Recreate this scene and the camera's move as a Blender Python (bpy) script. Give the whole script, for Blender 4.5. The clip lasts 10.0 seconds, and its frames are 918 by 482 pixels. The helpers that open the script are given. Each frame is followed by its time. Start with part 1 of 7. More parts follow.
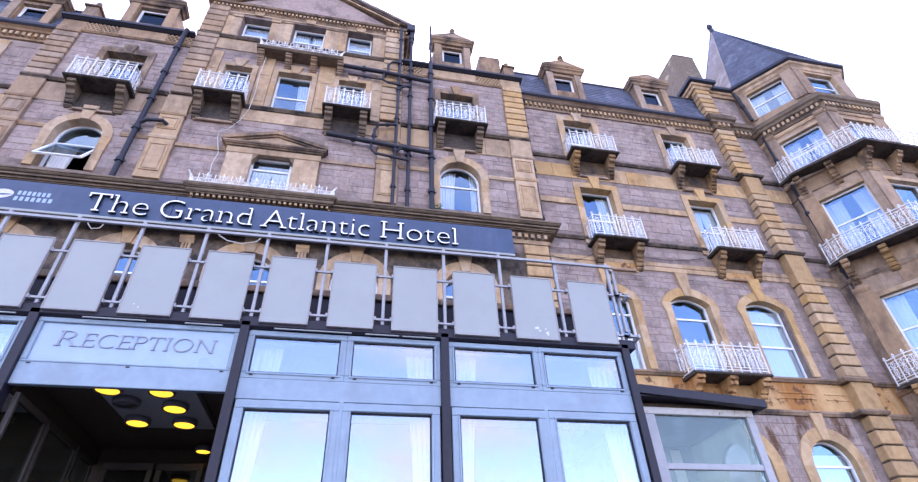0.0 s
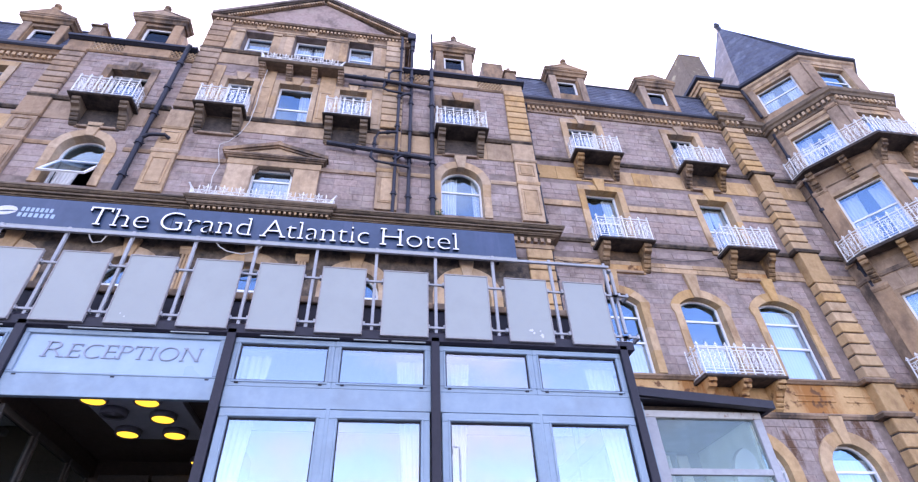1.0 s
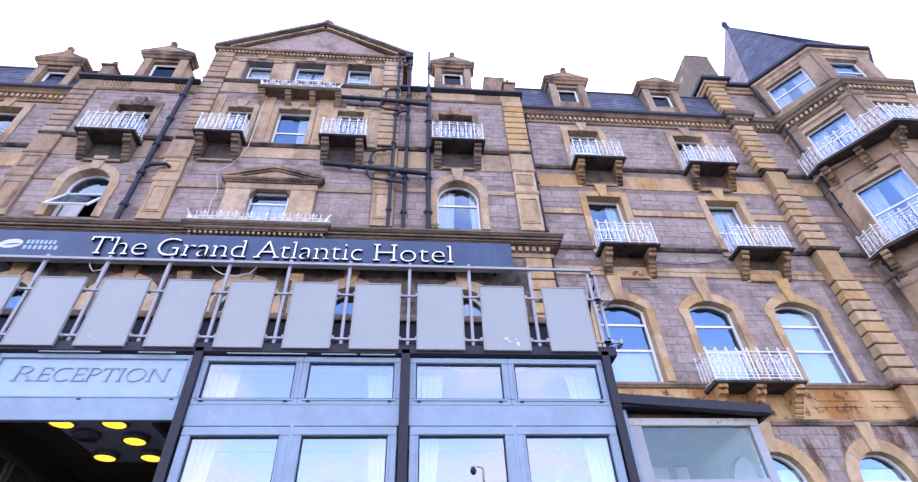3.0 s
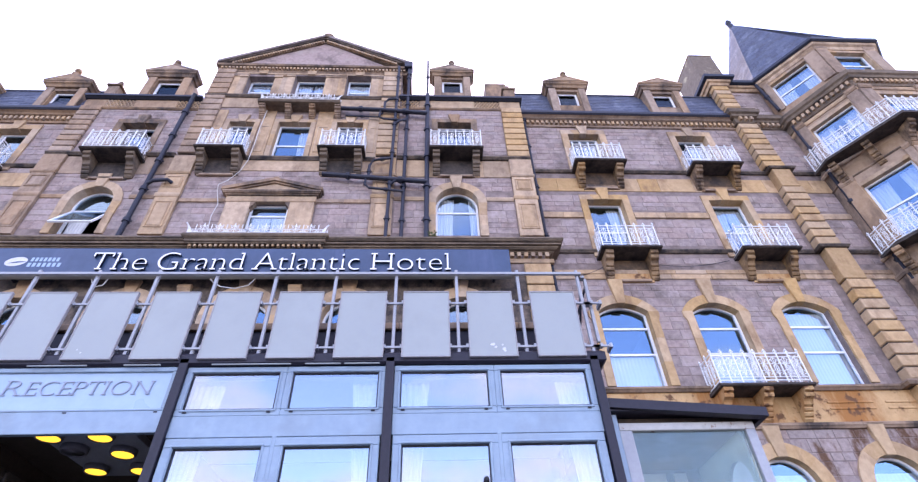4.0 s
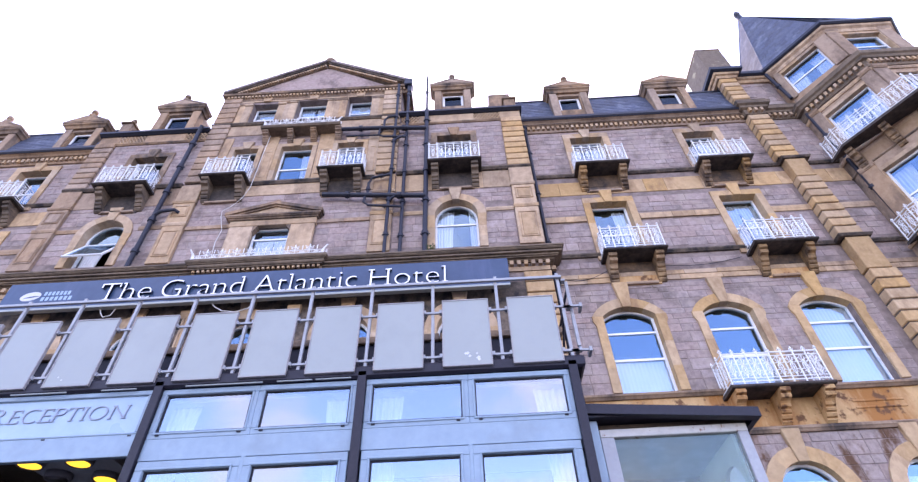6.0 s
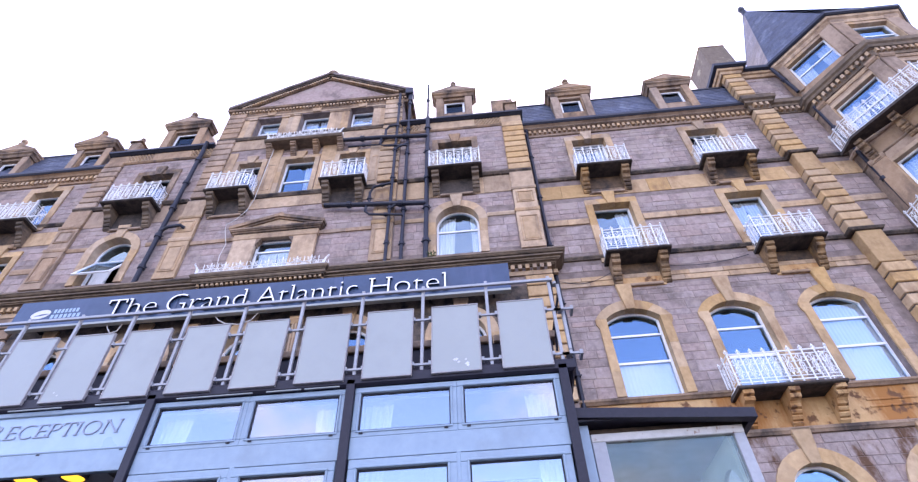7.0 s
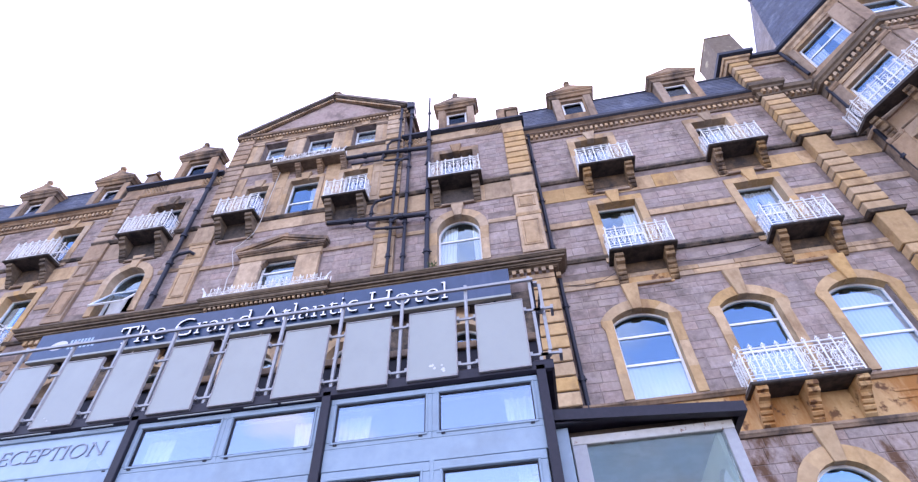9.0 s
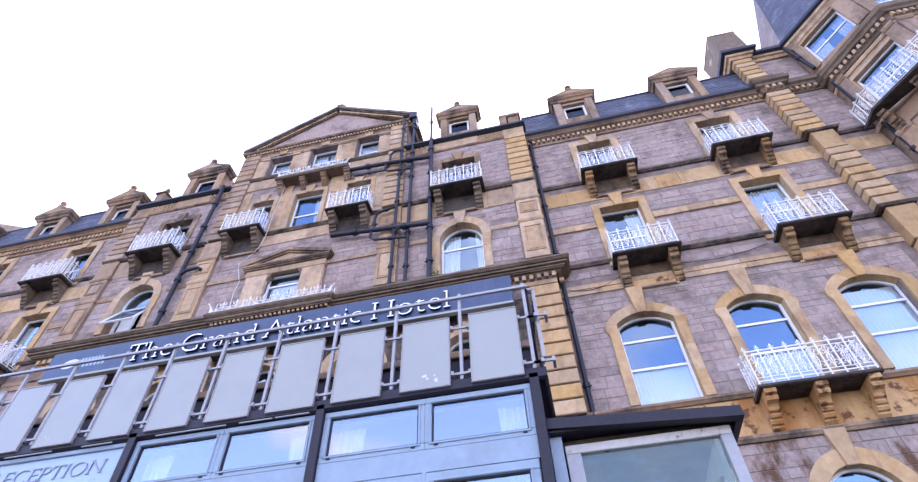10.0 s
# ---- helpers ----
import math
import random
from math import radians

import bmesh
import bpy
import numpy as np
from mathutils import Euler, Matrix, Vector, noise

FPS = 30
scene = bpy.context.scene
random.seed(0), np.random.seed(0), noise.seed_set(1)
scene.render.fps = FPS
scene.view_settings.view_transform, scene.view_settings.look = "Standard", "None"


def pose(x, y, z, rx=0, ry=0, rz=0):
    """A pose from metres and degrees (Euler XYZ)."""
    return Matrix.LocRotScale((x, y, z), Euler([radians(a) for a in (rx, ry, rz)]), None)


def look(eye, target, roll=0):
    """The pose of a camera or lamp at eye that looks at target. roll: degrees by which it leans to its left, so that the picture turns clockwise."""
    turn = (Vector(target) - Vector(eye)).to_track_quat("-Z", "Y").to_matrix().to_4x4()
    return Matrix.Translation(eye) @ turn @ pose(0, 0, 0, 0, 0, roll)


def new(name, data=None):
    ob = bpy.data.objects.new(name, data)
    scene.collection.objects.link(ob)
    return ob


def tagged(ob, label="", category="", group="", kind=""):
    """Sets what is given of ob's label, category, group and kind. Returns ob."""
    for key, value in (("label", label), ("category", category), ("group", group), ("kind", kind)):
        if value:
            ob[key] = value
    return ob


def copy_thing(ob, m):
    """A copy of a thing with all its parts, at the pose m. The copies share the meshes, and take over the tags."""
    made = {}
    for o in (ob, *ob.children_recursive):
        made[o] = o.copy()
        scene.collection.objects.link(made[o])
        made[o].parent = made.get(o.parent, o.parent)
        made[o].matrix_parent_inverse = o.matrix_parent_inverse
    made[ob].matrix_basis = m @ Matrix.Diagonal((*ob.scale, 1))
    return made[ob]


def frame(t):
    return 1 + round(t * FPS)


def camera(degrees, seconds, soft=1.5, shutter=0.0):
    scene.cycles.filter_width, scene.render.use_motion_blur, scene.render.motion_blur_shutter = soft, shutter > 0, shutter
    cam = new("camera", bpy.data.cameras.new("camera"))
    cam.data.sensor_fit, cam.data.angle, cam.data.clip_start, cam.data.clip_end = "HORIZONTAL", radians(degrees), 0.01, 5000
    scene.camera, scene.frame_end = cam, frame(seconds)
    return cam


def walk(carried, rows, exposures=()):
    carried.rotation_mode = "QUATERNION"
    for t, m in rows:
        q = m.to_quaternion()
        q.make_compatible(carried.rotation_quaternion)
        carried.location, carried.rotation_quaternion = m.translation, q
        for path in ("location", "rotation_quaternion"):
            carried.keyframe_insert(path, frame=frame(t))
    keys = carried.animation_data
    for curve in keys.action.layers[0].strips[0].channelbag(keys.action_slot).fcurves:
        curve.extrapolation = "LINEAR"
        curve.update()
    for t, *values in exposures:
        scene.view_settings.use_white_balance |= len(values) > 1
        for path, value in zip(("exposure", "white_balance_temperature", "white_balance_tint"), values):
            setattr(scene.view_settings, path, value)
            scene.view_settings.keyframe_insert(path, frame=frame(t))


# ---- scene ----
cam = camera(80.5, 10.0, soft=1.3)
PATH = [
    (0, (0.592, 0.902, 1.599), (0.955, 2.460, 2.841), -2.73),
    (0.5, (0.823, 0.979, 1.605), (1.152, 2.531, 2.863), -2.74),
    (1, (1.061, 1.043, 1.580), (1.356, 2.587, 2.855), -2.74),
    (1.5, (1.328, 1.081, 1.570), (1.588, 2.619, 2.860), -2.70),
    (2, (1.561, 1.102, 1.581), (1.797, 2.633, 2.883), -2.69),
    (2.5, (1.800, 1.139, 1.552), (2.006, 2.661, 2.871), -2.69),
    (4, (2.557, 1.238, 1.522), (2.667, 2.732, 2.883), -2.64),
    (4.5, (2.814, 1.256, 1.533), (2.894, 2.739, 2.909), -2.64),
    (5, (3.071, 1.298, 1.513), (3.118, 2.770, 2.903), -2.62),
    (5.5, (3.312, 1.372, 1.497), (3.326, 2.834, 2.897), -2.62),
    (7, (4.014, 1.532, 1.490), (3.930, 2.960, 2.922), -2.56),
    (7.5, (4.234, 1.594, 1.483), (4.120, 3.008, 2.928), -2.55),
    (8, (4.453, 1.685, 1.481), (4.307, 3.087, 2.935), -2.55),
    (8.5, (4.669, 1.781, 1.478), (4.494, 3.167, 2.943), -2.54),
    (9, (4.893, 1.892, 1.446), (4.690, 3.263, 2.923), -2.50),
    (9.5, (5.093, 1.958, 1.465), (4.862, 3.314, 2.951), -2.50),
    (10, (5.251, 1.976, 1.478), (4.996, 3.316, 2.975), -2.52),
]
walk(cam, [(t, look(eye, target, roll)) for t, eye, target, roll in PATH], exposures=[(0.0, 2.78, 6850, 35), (10.0, 2.78, 6850, 35)])

# ---- sky, sun ----
SUN_HIGH, SUN_FROM = 50.0, 8.0      # degrees above the horizon; degrees clockwise from straight behind the hotel; veiled by thin cloud
CLOUD = 2.6                          # how bright the cloud is beside the open sky
world = bpy.data.worlds.new("sky")
scene.world = world
world.use_nodes = True
wn, wl = world.node_tree.nodes, world.node_tree.links
wn.clear()
sky = wn.new("ShaderNodeTexSky")
sky.sky_type, sky.sun_disc = "NISHITA", False
sky.sun_elevation, sky.sun_rotation = radians(SUN_HIGH), radians(SUN_FROM)
sky.air_density, sky.dust_density, sky.ozone_density, sky.altitude = 1.0, 0.5, 2.4, 5.0
w_back, w_out = wn.new("ShaderNodeBackground"), wn.new("ShaderNodeOutputWorld")
w_back.inputs["Strength"].default_value = 0.15
# thin broken cloud over the whole sky
w_at, w_map, w_noise, w_ramp, w_mix = wn.new("ShaderNodeTexCoord"), wn.new("ShaderNodeMapping"), wn.new("ShaderNodeTexNoise"), wn.new("ShaderNodeValToRGB"), wn.new("ShaderNodeMix")
w_map.inputs["Scale"].default_value = (1.0, 1.0, 1.8)
w_noise.inputs["Scale"].default_value, w_noise.inputs["Detail"].default_value, w_noise.inputs["Roughness"].default_value = 3.2, 5.0, 0.55
w_ramp.color_ramp.elements[0].position, w_ramp.color_ramp.elements[1].position = 0.47, 0.66
w_mix.data_type = "RGBA"
w_mix.inputs[7].default_value = (CLOUD * 0.98, CLOUD, CLOUD * 1.08, 1)
wl.new(w_at.outputs["Generated"], w_map.inputs["Vector"])
wl.new(w_map.outputs[0], w_noise.inputs["Vector"])
wl.new(w_noise.outputs[0], w_ramp.inputs[0])
wl.new(w_ramp.outputs[0], w_mix.inputs[0])
wl.new(sky.outputs[0], w_mix.inputs[6])
wl.new(w_mix.outputs[2], w_back.inputs["Color"])
wl.new(w_back.outputs[0], w_out.inputs["Surface"])
sun = new("sun", bpy.data.lights.new("sun", "SUN"))
sun.data.energy, sun.data.angle, sun.data.color = 1.2, radians(10.0), (1.0, 0.94, 0.86)
sun.matrix_world = look((20 * math.sin(radians(SUN_FROM)), 20 * math.cos(radians(SUN_FROM)), 20 * math.tan(radians(SUN_HIGH))), (0, 0, 0))

# ---- materials ----
def nodes_of(name):
    m = bpy.data.materials.new(name)
    m.use_nodes = True
    n, l = m.node_tree.nodes, m.node_tree.links
    return m, n, l, n["Principled BSDF"]


def ramp(n, stops):
    r = n.new("ShaderNodeValToRGB")
    while len(r.color_ramp.elements) < len(stops):
        r.color_ramp.elements.new(0.5)
    for e, (p, c) in zip(r.color_ramp.elements, stops):
        e.position, e.color = p, (*c, 1) if len(c) == 3 else c
    return r


def noise_node(n, l, coord, scale, detail=5.0, rough=0.6, stretch=(1, 1, 1)):
    mp, t = n.new("ShaderNodeMapping"), n.new("ShaderNodeTexNoise")
    mp.inputs["Scale"].default_value = stretch
    t.inputs["Scale"].default_value, t.inputs["Detail"].default_value, t.inputs["Roughness"].default_value = scale, detail, rough
    l.new(coord, mp.inputs["Vector"])
    l.new(mp.outputs[0], t.inputs["Vector"])
    return t


def mixed(n, l, fac, a, b, mode="MIX"):
    m = n.new("ShaderNodeMix")
    m.data_type, m.blend_type = "RGBA", mode
    for sock, v in ((m.inputs[0], fac), (m.inputs[6], a), (m.inputs[7], b)):
        if isinstance(v, (int, float)):
            sock.default_value = v
        elif isinstance(v, tuple):
            sock.default_value = (*v, 1)
        else:
            l.new(v, sock)
    return m.outputs[2]


def surface(name, tones, rough=0.85, metal=0.0, grain=18.0, stain=None, stain_scale=0.9, stain_range=(0.52, 0.72), streak=(1, 1, 1),
            piece=0.0, bump=0.25, spots=None, spec=0.35):
    """A worn surface: tones are two colours that the grain blends, stain a third in broad shapes, piece how far single pieces differ."""
    m, n, l, p = nodes_of(name)
    geo, info = n.new("ShaderNodeNewGeometry"), n.new("ShaderNodeObjectInfo")
    where = geo.outputs["Position"]
    fine = noise_node(n, l, where, grain, 6.0, 0.65)
    col = mixed(n, l, ramp_of(n, l, fine, 0.3, 0.7), tones[0], tones[1])
    if piece:
        both = n.new("ShaderNodeMath")
        both.operation = "ADD"
        l.new(info.outputs["Random"], both.inputs[0])
        l.new(geo.outputs["Random Per Island"], both.inputs[1])
        fr = n.new("ShaderNodeMath")
        fr.operation = "FRACT"
        l.new(both.outputs[0], fr.inputs[0])
        hs = n.new("ShaderNodeHueSaturation")
        for sock, lo, hi in (("Value", 1 - piece, 1 + piece), ("Saturation", 0.86, 1.14)):
            r = n.new("ShaderNodeMapRange")
            r.inputs["To Min"].default_value, r.inputs["To Max"].default_value = lo, hi
            if sock == "Saturation":
                w = n.new("ShaderNodeMath")
                w.operation = "MULTIPLY_ADD"
                w.inputs[1].default_value, w.inputs[2].default_value = 7.3, 0.0
                l.new(fr.outputs[0], w.inputs[0])
                f2 = n.new("ShaderNodeMath")
                f2.operation = "FRACT"
                l.new(w.outputs[0], f2.inputs[0])
                l.new(f2.outputs[0], r.inputs["Value"])
            else:
                l.new(fr.outputs[0], r.inputs["Value"])
            l.new(r.outputs[0], hs.inputs[sock])
        l.new(col, hs.inputs["Color"])
        col = hs.outputs[0]
    if stain:
        broad = noise_node(n, l, where, stain_scale, 7.0, 0.68, streak)
        col = mixed(n, l, ramp_of(n, l, broad, *stain_range), col, stain)
    if spots:
        dots = noise_node(n, l, where, spots[1], 4.0, 0.55)
        col = mixed(n, l, ramp_of(n, l, dots, spots[2], spots[2] + (spots[3] if len(spots) > 3 else 0.06)), col, spots[0])
    l.new(col, p.inputs["Base Color"])
    rg = noise_node(n, l, where, grain * 0.4, 3.0)
    mr = n.new("ShaderNodeMapRange")
    mr.inputs["To Min"].default_value, mr.inputs["To Max"].default_value = max(0.03, rough - 0.1), min(1.0, rough + 0.1)
    l.new(rg.outputs[0], mr.inputs["Value"])
    l.new(mr.outputs[0], p.inputs["Roughness"])
    p.inputs["Metallic"].default_value, p.inputs["Specular IOR Level"].default_value = metal, spec
    if bump:
        b = n.new("ShaderNodeBump")
        b.inputs["Strength"].default_value, b.inputs["Distance"].default_value = bump, 0.02
        l.new(fine.outputs[0], b.inputs["Height"])
        l.new(b.outputs[0], p.inputs["Normal"])
    return m


def ramp_of(n, l, tex, lo, hi):
    r = ramp(n, [(lo, (0, 0, 0)), (hi, (1, 1, 1))])
    l.new(tex.outputs[0], r.inputs[0])
    return r.outputs[0]


def glass(name, gloss, tint=(0.85, 0.92, 0.95), wave=0.0, mirror_tint=(1.0, 1.0, 1.0), edge=1.0, dust=0.0):
    """A window pane: it mirrors by its gloss and lets the rest through."""
    m, n, l, p = nodes_of(name)
    n.remove(p)
    out = n["Material Output"]
    gl, tr, mx, fr = n.new("ShaderNodeBsdfGlossy"), n.new("ShaderNodeBsdfTransparent"), n.new("ShaderNodeMixShader"), n.new("ShaderNodeLayerWeight")
    gl.inputs["Roughness"].default_value = 0.01
    gl.inputs["Color"].default_value = (*mirror_tint, 1)
    fr.inputs["Blend"].default_value = 0.5
    steep, share = n.new("ShaderNodeMath"), n.new("ShaderNodeMapRange")
    steep.operation, steep.inputs[1].default_value = "POWER", 4.0
    share.inputs["To Min"].default_value, share.inputs["To Max"].default_value = gloss, edge
    l.new(fr.outputs["Facing"], steep.inputs[0])
    l.new(steep.outputs[0], share.inputs["Value"])
    tr.inputs["Color"].default_value = (*tint, 1)
    if wave:
        geo, b = n.new("ShaderNodeNewGeometry"), n.new("ShaderNodeBump")
        t = noise_node(n, l, geo.outputs["Position"], 1.3, 1.0)
        b.inputs["Strength"].default_value, b.inputs["Distance"].default_value = wave, 0.02
        l.new(t.outputs[0], b.inputs["Height"])
        l.new(b.outputs[0], gl.inputs["Normal"])
    l.new(share.outputs[0], mx.inputs[0])
    l.new(tr.outputs[0], mx.inputs[1])
    l.new(gl.outputs[0], mx.inputs[2])
    if dust:
        # a film of dust and smears
        geo, df, m2, amount = n.new("ShaderNodeNewGeometry"), n.new("ShaderNodeBsdfDiffuse"), n.new("ShaderNodeMixShader"), n.new("ShaderNodeMapRange")
        df.inputs["Color"].default_value = (0.36, 0.4, 0.37, 1)
        t = noise_node(n, l, geo.outputs["Position"], 1.8, 6.0, 0.7, (1.6, 1, 0.7))
        amount.inputs["From Min"].default_value, amount.inputs["From Max"].default_value = 0.3, 0.7
        amount.inputs["To Min"].default_value, amount.inputs["To Max"].default_value = dust * 0.4, dust * 1.5
        l.new(t.outputs[0], amount.inputs["Value"])
        l.new(amount.outputs[0], m2.inputs[0])
        l.new(mx.outputs[0], m2.inputs[1])
        l.new(df.outputs[0], m2.inputs[2])
        mx = m2
    l.new(mx.outputs[0], out.inputs["Surface"])
    return m


STONE = surface("grey_stone", ((0.24, 0.178, 0.159), (0.39, 0.299, 0.268)), 0.9, grain=9.0, spots=((0.36, 0.285, 0.24), 2.2, 0.52, 0.2), stain=(0.125, 0.092, 0.08), stain_scale=1.3, stain_range=(0.49, 0.72), piece=0.13, bump=0.6)
MORTAR = surface("mortar", ((0.135, 0.1, 0.088), (0.3, 0.228, 0.198)), 0.95, grain=3.5, bump=0.3)
TAN = surface("sandstone", ((0.37, 0.245, 0.143), (0.52, 0.36, 0.225)), 0.88, grain=6.0, stain=(0.17, 0.11, 0.075), stain_scale=1.5,
              stain_range=(0.48, 0.72), streak=(1, 1, 0.45), piece=0.13, bump=0.25)
TAN_WARM = surface("golden_sandstone", ((0.4, 0.25, 0.123), (0.54, 0.355, 0.188)), 0.88, grain=6.0, stain=(0.24, 0.135, 0.07), stain_scale=1.7,
                   stain_range=(0.5, 0.7), streak=(1, 1, 0.45), piece=0.13, bump=0.25)
TAN_BROWNED = surface("browned_sandstone", ((0.295, 0.195, 0.125), (0.41, 0.283, 0.19)), 0.88, grain=6.0, stain=(0.13, 0.085, 0.06), stain_scale=1.4,
                    stain_range=(0.45, 0.7), streak=(1, 1, 0.45), piece=0.08, bump=0.3)
TAN_DARK = surface("weathered_sandstone", ((0.26, 0.165, 0.1), (0.37, 0.245, 0.155)), 0.9, grain=6.0, stain=(0.075, 0.056, 0.046), stain_scale=1.3,
                   stain_range=(0.42, 0.64), streak=(1, 1, 0.5), piece=0.08, bump=0.35)
LEDGE = surface("blackened_stone", ((0.09, 0.068, 0.055), (0.19, 0.14, 0.1)), 0.92, grain=8.0, stain=(0.028, 0.024, 0.023), stain_scale=2.2,
                stain_range=(0.42, 0.62), bump=0.35)
BRACKET = surface("stained_console_stone", ((0.25, 0.15, 0.075), (0.39, 0.245, 0.125)), 0.9, grain=7.0, stain=(0.06, 0.038, 0.027), stain_scale=2.4, stain_range=(0.43, 0.62), streak=(1, 1, 0.6), bump=0.35, piece=0.13)
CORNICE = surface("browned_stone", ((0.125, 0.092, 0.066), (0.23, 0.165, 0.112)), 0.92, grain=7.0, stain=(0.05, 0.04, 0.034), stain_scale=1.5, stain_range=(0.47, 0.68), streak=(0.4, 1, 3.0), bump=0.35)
RAKE = surface("grey_weathered_coping", ((0.18, 0.145, 0.13), (0.28, 0.23, 0.205)), 0.9, grain=8.0, stain=(0.09, 0.075, 0.07), stain_scale=1.4, stain_range=(0.45, 0.65), bump=0.3)
# dark brown that carries the balcony slab's shade along with soot
APRON_SHADE = surface("apron_shade_stone", ((0.085, 0.053, 0.033), (0.17, 0.105, 0.06)), 0.92, grain=7.0, stain=(0.035, 0.026, 0.022), stain_scale=1.8, stain_range=(0.42, 0.62), bump=0.3)
DARK_SLAB = surface("dark_slab_stone", ((0.045, 0.036, 0.032), (0.095, 0.073, 0.06)), 0.92, grain=9.0, stain=(0.022, 0.019, 0.018), stain_scale=2.5, stain_range=(0.45, 0.65), bump=0.3)
# near-black letter sides, their shadow put into the colour
LETTER_SIDE_SHADE = surface("letter_side_shade", ((0.012, 0.016, 0.035), (0.02, 0.025, 0.05)), 0.5, bump=0.0)
# pale patches in the slate colour stand in for its wet sheen
SLATE = surface("slate", ((0.06, 0.07, 0.105), (0.11, 0.125, 0.17)), 0.7, grain=14.0, piece=0.2, bump=0.2, spec=0.3, stain=(0.2, 0.225, 0.28), stain_scale=1.1, stain_range=(0.56, 0.7))
LEAD = surface("dark_gutter", ((0.012, 0.014, 0.025), (0.03, 0.034, 0.05)), 0.45, bump=0.05)
IRON = surface("black_iron_pipe", ((0.009, 0.01, 0.019), (0.022, 0.024, 0.038)), 0.5, grain=25.0, bump=0.1)
WHITE_IRON = surface("white_painted_iron", ((0.68, 0.68, 0.68), (0.82, 0.82, 0.82)), 0.55, grain=30.0, stain=(0.42, 0.3, 0.2), stain_scale=7.0, stain_range=(0.66, 0.74), bump=0.1)
PVC = surface("white_window_frame", ((0.74, 0.75, 0.76), (0.82, 0.83, 0.84)), 0.4, bump=0.03)
SIGN = surface("navy_sign", ((0.022, 0.05, 0.105), (0.034, 0.068, 0.135)), 0.36, grain=3.0, bump=0.0, stain=(0.06, 0.085, 0.17), stain_scale=0.8, stain_range=(0.55, 0.8), streak=(2.5, 1, 0.2), spec=0.5)
LETTER = surface("white_letter", ((0.8, 0.8, 0.8), (0.88, 0.88, 0.87)), 0.4, bump=0.0)
GREY_METAL = surface("grey_paint", ((0.3, 0.308, 0.325), (0.37, 0.378, 0.395)), 0.42, grain=12.0, bump=0.04, stain=(0.23, 0.23, 0.25), stain_scale=1.5, stain_range=(0.6, 0.8))
PANEL = surface("blank_panel", ((0.28, 0.302, 0.288), (0.313, 0.337, 0.321)), 0.35, grain=2.0, bump=0.0, stain=(0.252, 0.27, 0.266), stain_scale=1.0, stain_range=(0.52, 0.8), spec=0.5)
PANEL_EDGE = surface("panel_edge", ((0.25, 0.235, 0.235), (0.36, 0.34, 0.335)), 0.5, bump=0.05)
PORCH = surface("pale_blue_grey_frame", ((0.208, 0.288, 0.36), (0.246, 0.334, 0.406)), 0.4, grain=6.0, bump=0.03, stain=(0.195, 0.25, 0.295), stain_scale=1.2, stain_range=(0.5, 0.75), spec=0.45)
POST = surface("dark_post", ((0.009, 0.008, 0.016), (0.017, 0.014, 0.026)), 0.5, bump=0.05)
RUBBER = surface("rubber_gasket", ((0.012, 0.013, 0.02), (0.02, 0.02, 0.03)), 0.6, bump=0.0)
CURTAIN = surface("white_net_curtain", ((0.78, 0.75, 0.72), (0.87, 0.84, 0.81)), 0.95, grain=40.0, bump=0.1)
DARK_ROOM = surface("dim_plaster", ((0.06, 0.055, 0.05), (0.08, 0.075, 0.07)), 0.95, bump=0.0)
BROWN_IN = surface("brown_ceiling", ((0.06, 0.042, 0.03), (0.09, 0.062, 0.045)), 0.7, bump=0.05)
WHITE_OLD = surface("flaking_white_paint", ((0.42, 0.4, 0.37), (0.52, 0.5, 0.47)), 0.6, grain=12.0, bump=0.2, spots=((0.2, 0.075, 0.03), 11.0, 0.61))
PALE_CEILING = surface("pale_ceiling", ((0.6, 0.6, 0.59), (0.7, 0.7, 0.69)), 0.8, bump=0.02)
DARK_WOOD = surface("dark_stained_wood", ((0.04, 0.035, 0.032), (0.065, 0.057, 0.052)), 0.5, grain=20.0, bump=0.1)
RUST_TAN = surface("rust_streaked_sandstone", ((0.47, 0.28, 0.125), (0.6, 0.375, 0.18)), 0.88, grain=6.0, stain=(0.36, 0.15, 0.042), stain_scale=1.2, stain_range=(0.44, 0.6), streak=(1, 1, 0.3), bump=0.25,
                   spots=((0.15, 0.07, 0.033), 4.5, 0.57, 0.08))
RUST_STONE = surface("rust_streaked_stone", ((0.25, 0.186, 0.162), (0.405, 0.312, 0.275)), 0.9, grain=9.0, piece=0.1, bump=0.6, stain=(0.12, 0.06, 0.032), stain_scale=1.5, stain_range=(0.49, 0.6), streak=(1, 1, 0.5))
WOOD_OLD = surface("old_brown_wood", ((0.055, 0.04, 0.03), (0.1, 0.07, 0.05)), 0.8, grain=20.0, bump=0.2)
ASPHALT = surface("asphalt", ((0.045, 0.045, 0.048), (0.07, 0.07, 0.073)), 0.92, grain=60.0, stain=(0.035, 0.035, 0.037), stain_scale=0.5, bump=0.3)
PAVING = surface("paving", ((0.13, 0.125, 0.115), (0.19, 0.185, 0.175)), 0.9, grain=20.0, piece=0.12, stain=(0.1, 0.095, 0.09), stain_scale=0.8, bump=0.2)
LEAF = surface("leaf", ((0.04, 0.07, 0.02), (0.08, 0.12, 0.04)), 0.7, grain=30.0, piece=0.25, bump=0.0)
